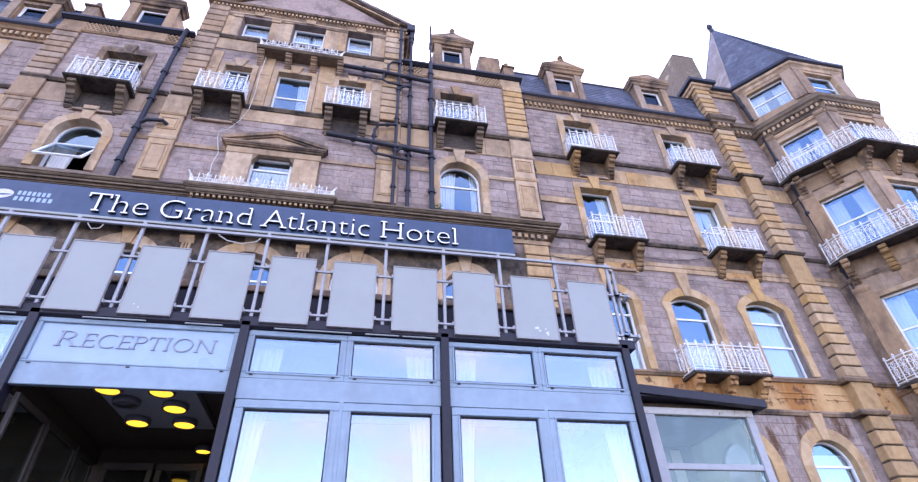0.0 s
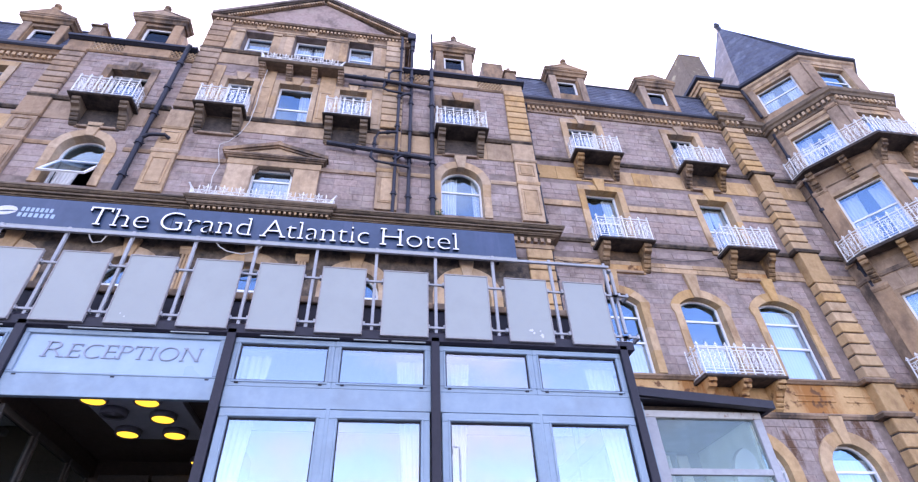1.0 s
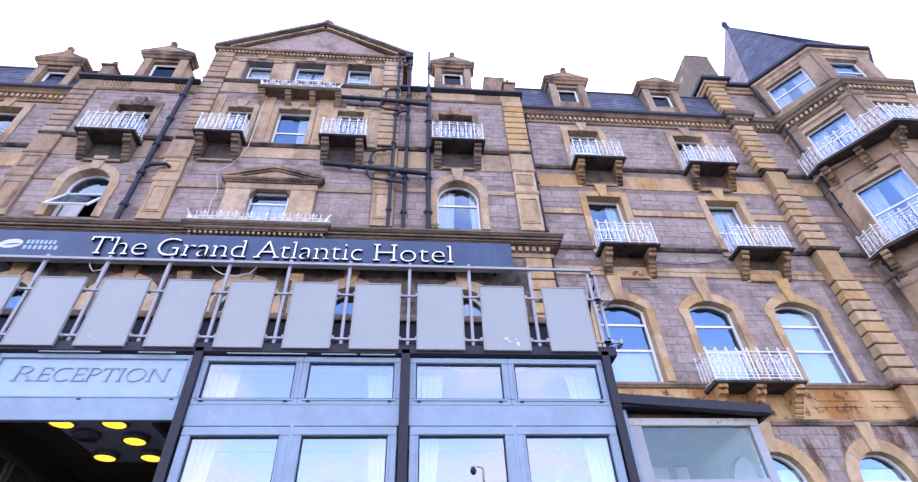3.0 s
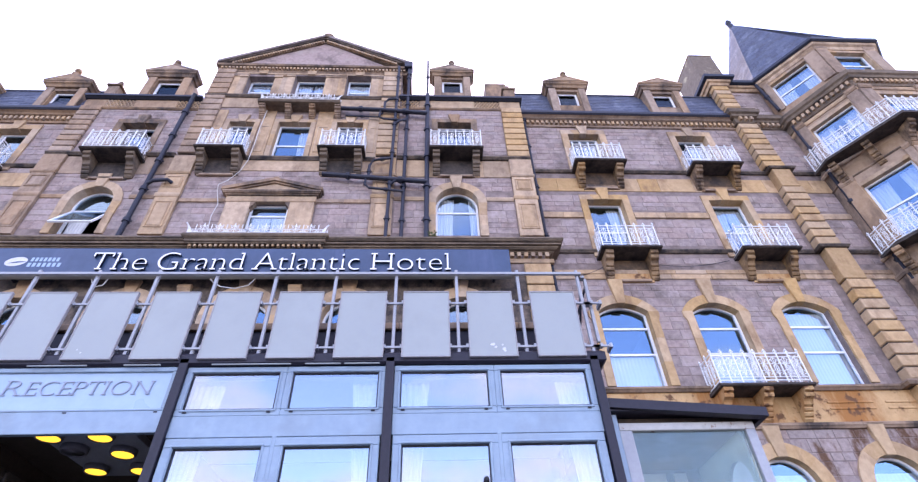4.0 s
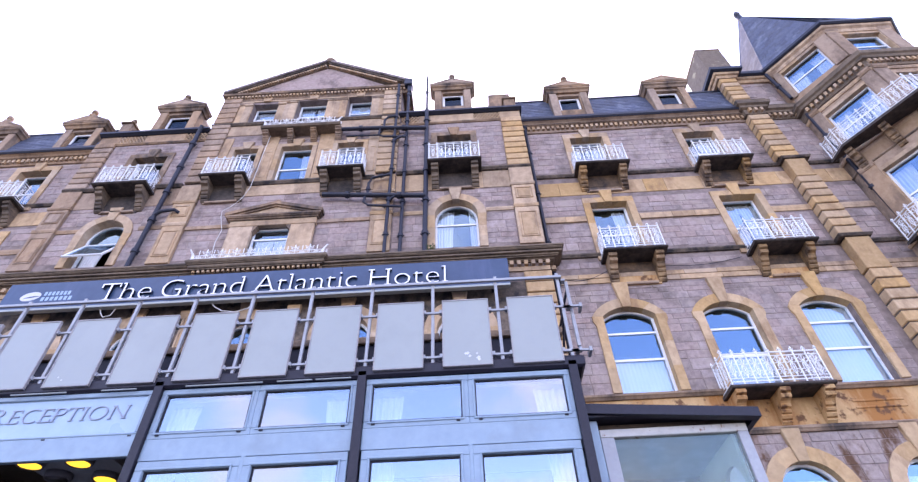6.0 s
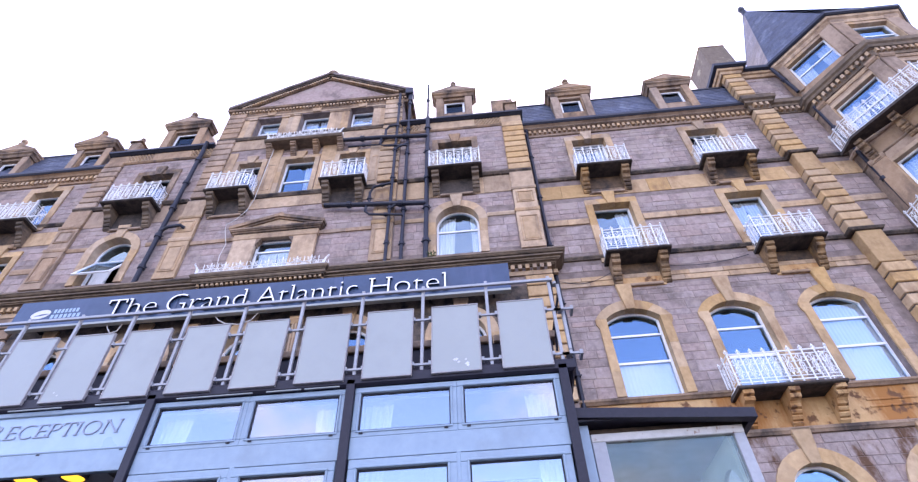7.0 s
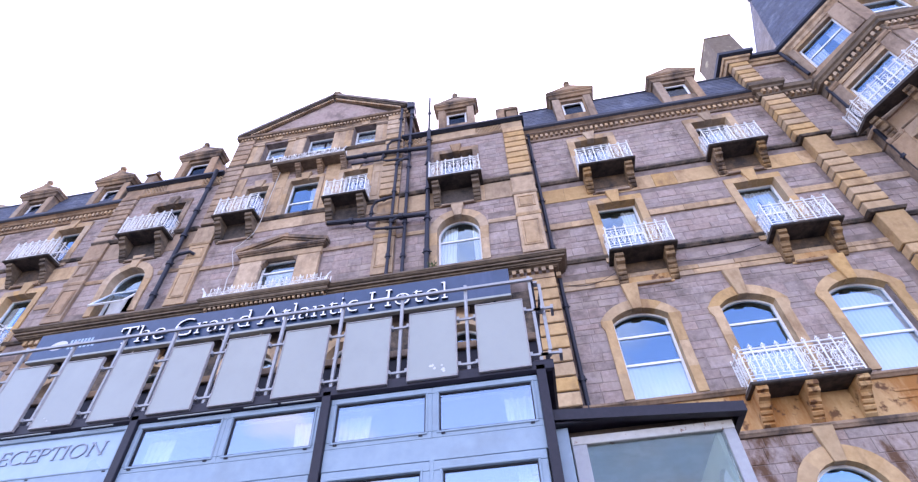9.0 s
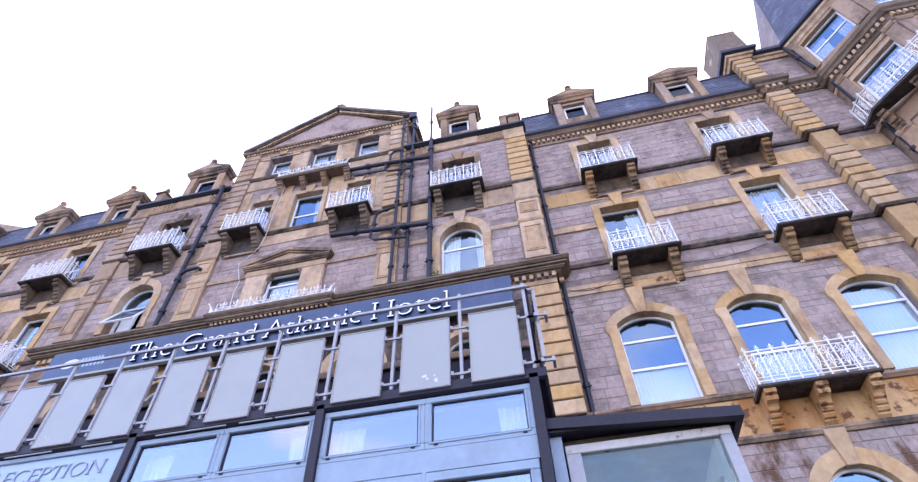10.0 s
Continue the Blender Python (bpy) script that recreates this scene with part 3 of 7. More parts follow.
def curl(cx, cz, r0, r1, a0, a1, n=14):
    return [(cx + (r0 + (r1 - r0) * i / n) * math.cos(a0 + (a1 - a0) * i / n), 0, cz + (r0 + (r1 - r0) * i / n) * math.sin(a0 + (a1 - a0) * i / n)) for i in range(n + 1)]


def scroll_mesh(w, h):
    """Cast-iron scrollwork for one bay of a balcony rail, w wide and h high, its foot at z = 0."""
    bm = bmesh.new()
    r = 0.0095
    for s in (-1, 1):
        for cz, rr, up in ((0.24 * h, 0.19 * h, 1), (0.72 * h, 0.15 * h, -1)):
            tube(bm, [(s * x, y, z) for x, y, z in curl(w * 0.24, cz, min(rr, w * 0.24), 0.02, -math.pi / 2 * up, math.pi * 1.6 * up)], r, 4)
        tube(bm, [(s * 0.008, 0, 0.05 * h), (s * w * 0.2, 0, 0.42 * h), (s * w * 0.06, 0, 0.6 * h), (s * w * 0.22, 0, 0.86 * h), (s * 0.01, 0, 0.98 * h)], r, 4)
    tube(bm, curl(0, 0.5 * h, 0.055, 0.055, 0, 2 * math.pi, 10), r, 4)
    tube(bm, [(0, 0, 0), (0, 0, h)], r, 4)
    for z in (0.12, 0.32, 0.68, 0.88):
        lathe(bm, 0, 0, [(0.004, z * h - 0.03), (0.02, z * h), (0.004, z * h + 0.03)], 5)
    return mesh_of("scroll_panel", bm, WHITE_IRON)


def post_mesh(h, tip=0.13):
    bm = bmesh.new()
    box(bm, -0.013, 0.013, -0.013, 0.013, 0, h)
    lathe(bm, 0, 0, [(0.012, h), (0.026, h + 0.02), (0.012, h + 0.035), (0.012, h + 0.05), (0.03, h + 0.07), (0.02, h + 0.09), (0.003, h + tip)], 6)
    for s in (-1, 1):
        tube(bm, [(s * 0.01, 0, h + 0.03), (s * 0.045, 0, h + 0.05), (s * 0.035, 0, h + 0.075)], 0.008, 4)
    return mesh_of("post", bm, WHITE_IRON)


RAIL_H, BAY = 0.74, 0.27
SCROLL, POST_ME = scroll_mesh(BAY, RAIL_H - 0.22), post_mesh(RAIL_H)
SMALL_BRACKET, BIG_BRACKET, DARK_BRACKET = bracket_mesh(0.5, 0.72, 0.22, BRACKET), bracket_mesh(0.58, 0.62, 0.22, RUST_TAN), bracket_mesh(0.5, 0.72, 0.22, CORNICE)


def rail_run(owner, path, z, ends=True):
    """A cast-iron railing along an open plan path: rails, posts with finials, scroll panels."""
    path = [Vector(p) for p in path]
    rail = None
    for zz, r in ((RAIL_H, 0.018), (RAIL_H - 0.09, 0.011), (0.14, 0.011), (0.06, 0.016)):
        bm = bmesh.new()
        tube(bm, [(p.x, p.y, z + zz) for p in path], r, 6)
        if rail is None:
            rail = part("railing", bm, WHITE_IRON, owner, "white cast-iron railing with scrollwork")
        else:
            part("rail", bm, WHITE_IRON, rail)
    base = Matrix.Translation(-ORIGIN.get(owner, Vector((0, 0, 0))))
    for i, (a, b) in enumerate(zip(path, path[1:])):
        n = max(1, round((b - a).length / BAY))
        turn = math.atan2((b - a).y, (b - a).x)
        for j in range(n):
            p = a.lerp(b, j / n)
            put("post", POST_ME, rail, base @ Matrix.LocRotScale((p.x, p.y, z), Euler((0, 0, turn)), None))
            q = a.lerp(b, (j + 0.5) / n)
            put("scroll_panel", SCROLL, rail, base @ Matrix.LocRotScale((q.x, q.y, z + 0.14), Euler((0, 0, turn)), ((b - a).length / n / BAY, 1, 1)))
    p = path[-1]
    put("post", POST_ME, rail, base @ Matrix.Translation((p.x, p.y, z)))
    return rail


def balcony(label, w, d, brackets, bracket_me, group="balconies on the front"):
    """A stone balcony on consoles; the origin is at the wall, below the middle of its slab."""
    ob = thing("balcony", label, "balcony", group=group)
    bm = bmesh.new()
    prism(bm, [(0, 0.04), (-d + 0.03, 0.04), (-d, 0.06), (-d, 0.095), (-d + 0.03, 0.12), (0, 0.12)], -w / 2, w / 2, "x")
    part("slab", bm, DARK_SLAB, ob, "blackened stone slab")
    for x in brackets:
        put("bracket", bracket_me, ob, Matrix.Translation((x, 0, 0.04)))
    e = 0.05
    rail_run(ob, [(-w / 2 + e, -0.02), (-w / 2 + e, -d + e), (w / 2 - e, -d + e), (w / 2 - e, -0.02)], 0.12)
    return ob


def crest_mesh():
    """One palmette of a low iron cresting: a bud between scrolls and curling leaves."""
    bm = bmesh.new()
    tube(bm, [(0, 0, 0), (0, 0, 0.28)], 0.011, 5)
    lathe(bm, 0, 0, [(0.008, 0.2), (0.026, 0.26), (0.02, 0.29), (0.003, 0.36)], 6)
    for s in (-1, 1):
        tube(bm, [(s * x, y, z) for x, y, z in curl(0.085, 0.1, 0.085, 0.022, -math.pi / 2, math.pi * 1.7, 16)], 0.0085, 4)
        tube(bm, [(s * x, y, z) for x, y, z in curl(0.055, 0.235, 0.055, 0.015, -math.pi / 2, math.pi * 1.4, 12)], 0.008, 4)
        tube(bm, [(s * 0.01, 0, 0.15), (s * 0.06, -0.01, 0.19), (s * 0.1, -0.025, 0.27), (s * 0.125, -0.035, 0.25)], 0.008, 4)
    return mesh_of("crest", bm, WHITE_IRON)


def finial_mesh():
    """A slim spear with a ball, between two palmettes."""
    bm = bmesh.new()
    tube(bm, [(0, 0, 0), (0, 0, 0.26)], 0.009, 5)
    lathe(bm, 0, 0, [(0.006, 0.2), (0.02, 0.225), (0.006, 0.25), (0.016, 0.275), (0.003, 0.32)], 6)
    for s in (-1, 1):
        tube(bm, [(s * x, y, z) for x, y, z in curl(0.04, 0.06, 0.045, 0.015, -math.pi / 2, math.pi * 1.5, 10)], 0.009, 4)
    return mesh_of("finial", bm, WHITE_IRON)


def corner_leaf_mesh():
    """A broad leaf that curls outward at the end of the cresting."""
    bm = bmesh.new()
    for k, r in ((0.0, 0.012), (0.022, 0.011), (0.044, 0.01), (0.066, 0.009), (0.088, 0.008)):
        tube(bm, [(0.02 + k, 0, 0), (0.01 + k, 0, 0.14 - k), (-0.015 + k, -0.02, 0.27 - 1.2 * k), (-0.05 + k, -0.04, 0.34 - 1.7 * k), (-0.07 + k, -0.045, 0.31 - 1.7 * k)], r, 5)
    return mesh_of("corner_leaf", bm, WHITE_IRON)


CREST, CREST_FINIAL, CREST_LEAF = crest_mesh(), finial_mesh(), corner_leaf_mesh()


def cresting(x0, x1, y, z, back):
    ob = thing("iron_cresting", "low white cast-iron cresting along a stone ledge", "railing", ((x0 + x1) / 2, y, z))
    for zz in (0.03, 0.13):
        bm = bmesh.new()
        tube(bm, [(x0, y + back, z + zz), (x0, y, z + zz), (x1, y, z + zz), (x1, y + back, z + zz)], 0.012, 5)
        part("rail", bm, WHITE_IRON, ob)
    n = round((x1 - x0) / 0.21)
    o = Matrix.Translation(-Vector(ob.location))
    n += n % 2
    for i in range(1, n):
        me, kind_name = (CREST_FINIAL, "finial") if i % 2 else (CREST, "crest")
        put(kind_name, me, ob, o @ Matrix.Translation((x0 + (x1 - x0) * i / n, y, z)))
    put("corner_leaf", CREST_LEAF, ob, o @ Matrix.Translation((x0, y, z)))
    put("corner_leaf", CREST_LEAF, ob, o @ Matrix.LocRotScale((x1, y, z), Euler((0, 0, math.pi * 0.97)), None))
    for i in range(1, max(2, round(back / 0.21))):
        for x in (x0, x1):
            put("finial", CREST_FINIAL, ob, o @ Matrix.LocRotScale((x, y + 0.21 * i, z), Euler((0, 0, math.pi / 2)), None))
    return ob


def dentils(parent, path, d0, d1, z0, z1, step, wide, material):
    """A row of dentils along a plan path."""
    bm = bmesh.new()
    for a, b in zip(path, path[1:]):
        a, b = Vector(a), Vector(b)
        u = (b - a).normalized()
        o = Vector((u.y, -u.x))
        n = int((b - a).length / step)
        for i in range(n):
            c = a + u * ((b - a).length * (i + 0.5) / n)
            vs = []
            for z in (z0, z1):
                for s, d in ((-1, d0), (1, d0), (1, d1), (-1, d1)):
                    q = c + u * s * wide / 2 + o * d
                    vs.append(bm.verts.new((q.x, q.y, z)))
            for q in ((0, 1, 2, 3), (7, 6, 5, 4), (0, 4, 5, 1), (1, 5, 6, 2), (2, 6, 7, 3), (3, 7, 4, 0)):
                bm.faces.new([vs[i] for i in q])
    return part("dentil_row", bm, material, parent, "row of small stone dentils", kind="stuff")


def band(parent, x0, x1, y, out, z0, z1, material, name="string_course", label=""):
    """A projecting stone band with a weathered top edge."""
    bm = bmesh.new()
    h = z1 - z0
    if material is TAN and x1 < -5.0:
        material = TAN_BROWNED
    if name == "stone_band" and x1 - x0 > 1.2:
        # a band is laid in separate blocks
        bm.free()
        rb, x = random.Random(int(z0 * 100 + x0 * 10)), x0
        while x < x1 - 0.01:
            e = x + rb.uniform(0.6, 1.15)
            if x1 - e < 0.4:
                e = x1
            bm = bmesh.new()
            box(bm, x + 0.003, e - 0.003, y - out - rb.uniform(0, 0.004), y + 0.02, z0, z1, 0.006)
            block = part("band_block", bm, material, parent)
            x = e
        return block
    sweep(bm, [(x0, y), (x1, y)], [(-0.02, z0), (out * 0.55, z0), (out * 0.8, z0 + h * 0.3), (out, z0 + h * 0.45), (out, z0 + h * 0.8), (out * 0.6, z1), (-0.02, z1)])
    return part(name, bm, material, parent, label)


def quoins(parent, x0, x1, y, out, z0, z1, n, gap=0.04):
    """A pilaster of n banded blocks with deep joints."""
    bm = bmesh.new()
    box(bm, x0 + 0.02, x1 - 0.02, y - out + 0.05, y + 0.02, z0, z1)
    part("pilaster_core", bm, LEDGE, parent)
    h = (z1 - z0) / n
    for i in range(n):
        bm = bmesh.new()
        box(bm, x0, x1, y - out, y, z0 + i * h + gap / 2, z0 + (i + 1) * h - gap / 2, 0.018)
        part("quoin_block", bm, TAN_BROWNED if x1 < -4.0 else TAN_WARM if x0 > 4.0 else TAN, parent)


def downpipe(label, pts, r, collars=1.1, at=None):
    r *= 0.88
    ob = thing("drainpipe", label, "drainpipe", at or pts[-1], "black pipes on the front")
    bm = bmesh.new()
    tube(bm, pts, r, 10)
    part("pipe", bm, IRON, ob, smooth=False)
    for a, b in zip(pts, pts[1:]):
        a, b = Vector(a), Vector(b)
        if (b - a).length < 0.5:
            continue
        n = max(1, int((b - a).length / collars))
        u = (b - a).normalized()
        for i in range(n):
            c = a.lerp(b, (i + 0.5) / n)
            bm = bmesh.new()
            tube(bm, [c - u * 0.06, c - u * 0.05, c + u * 0.05, c + u * 0.06], r * 1.45, 10)
            tube(bm, [c + Vector((-r * 2, 0.02, 0)) if abs(u.z) > 0.5 else c + Vector((0, 0.02, -r * 2)), c + Vector((r * 2, 0.02, 0)) if abs(u.z) > 0.5 else c + Vector((0, 0.02, r * 2))], 0.018, 6)
            part("collar", bm, IRON, ob)
    return ob

# ---- the hotel's walls ----
W, R = 12.25, 12.62                 # faces of the middle block and of the side walls
rng = random.Random(7)


def wall_piece(name, label, x0, x1, y, z0, z1, holes, thick=0.4, material=None):
    ob = thing(name, label, "wall", ((x0 + x1) / 2, y, z0), kind="structure")
    bm = bmesh.new()
    holed(bm, [(x0, z0), (x1, z0), (x1, z1), (x0, z1)], [opening(xc, w + 0.03, zb, zs, zt + 0.015 if zt > zs else zt + 0.015, 14) if zt > zs else opening(xc, w + 0.03, zb, zt + 0.015, zt + 0.015, 2) for xc, w, zb, zs, zt in holes], y, thick)
    part("masonry", bm, material or MORTAR, ob)
    return ob


# openings: middle, width, foot, springing, crown
TOP_R = [(7.92, 1.1, 14.87, 16.96, 16.96), (11.75, 1.1, 14.87, 16.92, 16.92)]
MID_R = [(7.96, 1.12, 11.29, 13.63, 13.63), (11.83, 1.1, 11.29, 13.63, 13.63)]
FIRST_R = [(7.54, 1.32, 7.34, 9.44, 9.7), (9.98, 1.25, 7.28, 9.44, 9.7), (12.4, 1.25, 7.34, 9.47, 9.73)]
GROUND_R = [(7.6, 1.3, 2.6, 5.02, 5.67), (10.08, 1.3, 2.6, 5.02, 5.67), (12.5, 1.3, 2.6, 5.02, 5.67)]
right = wall_piece("wall_right", "grey-pink coursed stone wall with tan sandstone bands", 5.75, 15.64, R, 0, 18.0, TOP_R + MID_R + FIRST_R + GROUND_R)

FLANK_HOLES = [(3.39, 1.16, 14.95, 17.02, 17.02), (3.36, 1.26, 11.76, 13.04, 13.68)]
flank_r = wall_piece("wall_flank_right", "grey-pink stone wall under a pierced parapet", 1.52, 5.77, W, 5.0, 18.4, FLANK_HOLES + [(3.36, 1.2, 7.6, 9.05, 9.62)])
FLANK_L_HOLES = [(-6.9, 1.12, 14.87, 16.72, 16.72), (-7.0, 1.2, 11.76, 13.0, 13.6)]
flank_l = wall_piece("wall_flank_left", "grey-pink stone wall under a pierced parapet", -9.15, -5.3, W, 5.0, 18.2, FLANK_L_HOLES + [(-7.3, 1.2, 7.6, 9.05, 9.62)])
AX = -1.88
CENTRE_HOLES = [(AX - 1.74, 0.92, 18.5, 19.74, 19.74), (AX + 0.03, 1.08, 18.5, 19.82, 19.82), (AX + 1.81, 0.87, 18.5, 19.88, 19.88),
                (AX - 1.8, 0.84, 14.9, 16.86, 16.86), (AX - 0.07, 1.08, 15.08, 16.88, 16.88), (AX + 1.76, 0.9, 14.9, 16.9, 16.9), (AX - 0.13, 1.1, 11.65, 12.95, 12.95)]
CENTRE_LOW = [(-4.75, 1.2, 7.6, 9.05, 9.62), (-2.0, 1.3, 7.6, 9.1, 9.66), (0.55, 1.2, 7.6, 9.05, 9.62)]
centre = wall_piece("wall_centre", "stone pavilion front in tan and grey blocks under a pediment", -5.3, 1.52, W, 5.0, 20.5, CENTRE_HOLES + CENTRE_LOW)
TOP_L = [(-11.1, 1.1, 14.72, 16.81, 16.81), (-14.8, 1.1, 14.72, 16.81, 16.81)]
MID_L = [(-11.15, 1.1, 11.25, 13.59, 13.59), (-14.9, 1.1, 11.25, 13.59, 13.59)]
left = wall_piece("wall_left", "grey-pink coursed stone wall with tan sandstone bands", -18.5, -9.1, R, 0, 17.7, TOP_L + MID_L)

# rooms behind the openings, their dimness put into near-black plaster
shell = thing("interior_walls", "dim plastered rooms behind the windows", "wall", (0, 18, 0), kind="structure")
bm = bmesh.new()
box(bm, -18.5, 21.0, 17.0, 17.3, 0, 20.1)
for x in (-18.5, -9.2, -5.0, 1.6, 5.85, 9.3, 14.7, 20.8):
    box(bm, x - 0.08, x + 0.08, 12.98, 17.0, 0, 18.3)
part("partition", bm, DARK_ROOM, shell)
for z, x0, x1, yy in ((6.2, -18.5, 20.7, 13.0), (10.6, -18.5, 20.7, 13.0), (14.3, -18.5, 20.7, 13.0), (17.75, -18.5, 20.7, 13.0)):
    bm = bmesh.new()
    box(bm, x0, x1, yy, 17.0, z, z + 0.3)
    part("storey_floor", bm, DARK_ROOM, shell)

# ---- windows, curtains ----
def at(x, y, z, rz=0.0):
    return pose(x, y, z, 0, 0, rz)


LAB_RECT = "white-framed sash window in a tan stone surround"
w_top = window(LAB_RECT, 1.1, 2.05, 0, 0.23, bars=(0.55,), key=0.2)
set_at(w_top, at(7.92, R, 14.89))
for x, z in ((11.75, 14.86), (-11.1, 14.74), (-14.8, 14.74)):
    copy_thing(w_top, at(x, R, z))
w_mid = window(LAB_RECT, 1.11, 2.32, 0, 0.21, bars=(0.5,), key=0.3, stone=TAN_WARM)
set_at(w_mid, at(7.96, R, 11.29))
for x, z in ((11.83, 11.29), (-11.15, 11.25), (-14.9, 11.25)):
    copy_thing(w_mid, at(x, R, z))
w_first = window("tall segment-headed white sash window in a tan eared stone surround", 1.3, 2.08, 0.26, 0.21, 0.27, bars=(0.4, 0.72), key=0.5, ear=True, deep=0.2, stone=TAN_WARM)
set_at(w_first, at(7.54, R, 7.34))
w_first2 = window("tall segment-headed white sash window above a balcony", 1.23, 2.12, 0.26, 0.21, 0.27, bars=(0.4, 0.72), key=0.5, ear=True, deep=0.2, stone=TAN_WARM)
set_at(w_first2, at(9.98, R, 7.3))
copy_thing(w_first, at(12.41, R, 7.37))
w_ground = window("round-headed white window in a tan stone arch", 1.28, 2.42, 0.65, 0.27, 0.3, bars=(0.35, 0.8), key=0.4, deep=0.16, stone=TAN_WARM)
for i, (x, w, zb, zs, zt) in enumerate(GROUND_R):
    (set_at if not i else copy_thing)(w_ground, at(x, R, 2.6))
w_fl = window("white-framed window behind a balcony, its stone head worn", 1.14, 2.0, 0, 0.2, bars=(0.5,), key=0.22, stone=TAN_DARK)
set_at(w_fl, at(3.39, W, 15.0))
copy_thing(w_fl, at(-6.9, W, 14.7))
w_arch = window("round-headed white window in a tan stone arch", 1.25, 1.32, 0.64, 0.23, 0.26, bars=(0.58,), key=0.28)
set_at(w_arch, at(3.36, W, 11.72))
w_arch_open = window("round-headed white window with its lower sash propped open", 1.18, 1.24, 0.6, 0.22, 0.25, bars=(0.58,), key=0.28, sash_open=True)
set_at(w_arch_open, at(-7.0, W, 11.76))
for i, (x, w, zb, zs, zt) in enumerate(CENTRE_HOLES[:3]):
    set_at(window("small white-framed attic window between tan stone piers", w - 0.02, zt - zb, 0, 0.1, bars=(0.45,), key=0.0, blocks=False, deep=0.28), at(x, W, zb))
for x, w, zb, zs, zt in CENTRE_HOLES[3:6]:
    set_at(window("white-framed window between tan stone piers", w - 0.02, zt - zb, 0, 0.16, bars=(0.42,), key=0.2, deep=0.18), at(x, W, zb))
x, w, zb, zs, zt = CENTRE_HOLES[6]
set_at(window("white-framed window below a small stone pediment", w - 0.02, zt - zb, 0, 0.12, bars=(0.677,), key=0.0, blocks=False, deep=0.1), at(x, W, zb))
for i, (x, w, zb, zs, zt) in enumerate(CENTRE_LOW + [(3.36, 1.2, 7.6, 9.05, 9.62), (-7.3, 1.2, 7.6, 9.05, 9.62)]):
    set_at(window("round-headed window of the first floor in a tan stone arch", w - 0.02, zs - zb, zt - zs, 0.3, bars=(0.68,), key=0.2), at(x, W, zb))

# full-width attic and ground nets are added, paling the panes like mirrored cloud
for x, y, z, w, h, sides in ((7.92, R, 14.87, 1.05, 1.9, ((-1, 0.25), (1, 0.3))), (11.75, R, 14.87, 1.05, 1.9, ((1, 0.5),)), (7.96, R, 11.29, 1.06, 2.2, ((1, 0.4),)),
                             (11.83, R, 11.29, 1.06, 2.2, ((-1, 0.55), (1, 0.45))), (12.41, R, 7.37, 1.2, 2.12, ((1, 1.0),)), (7.54, R, 7.34, 1.24, 0.9, ((-1, 1.0),)), (9.98, R, 7.3, 1.18, 0.9, ((-1, 1.0),)),
                             (3.36, W, 11.72, 1.2, 1.8, ((-1, 0.45), (1, 0.2))), (-7.0, W, 11.76, 1.12, 1.2, ((-1, 0.5),)), (AX - 0.07, W, 15.08, 1.0, 1.7, ((1, 0.4),)),
                             (AX - 0.13, W, 11.65, 1.0, 1.1, ((-1, 0.5), (1, 0.5))), (AX + 1.81, W, 18.5, 0.8, 1.2, ((1, 1.0),)), (AX - 1.74, W, 18.5, 0.85, 1.1, ((-1, 1.0),)), (AX + 0.03, W, 18.5, 1.0, 1.15, ((-1, 0.55), (1, 0.4))),
                             (7.6, R, 2.6, 1.2, 2.75, ((-1, 1.0),)), (10.08, R, 2.6, 1.2, 2.75, ((-1, 1.0),)), (12.5, R, 2.6, 1.2, 2.75, ((-1, 1.0),)), (-11.15, R, 11.25, 1.0, 2.1, ((-1, 0.4), (1, 0.3)))):
    hang(at(x, y, z), w, h, sides, 0.0 if sides[0][1] > 0.9 else 0.15, 0.26 if z < 8 else 0.36)

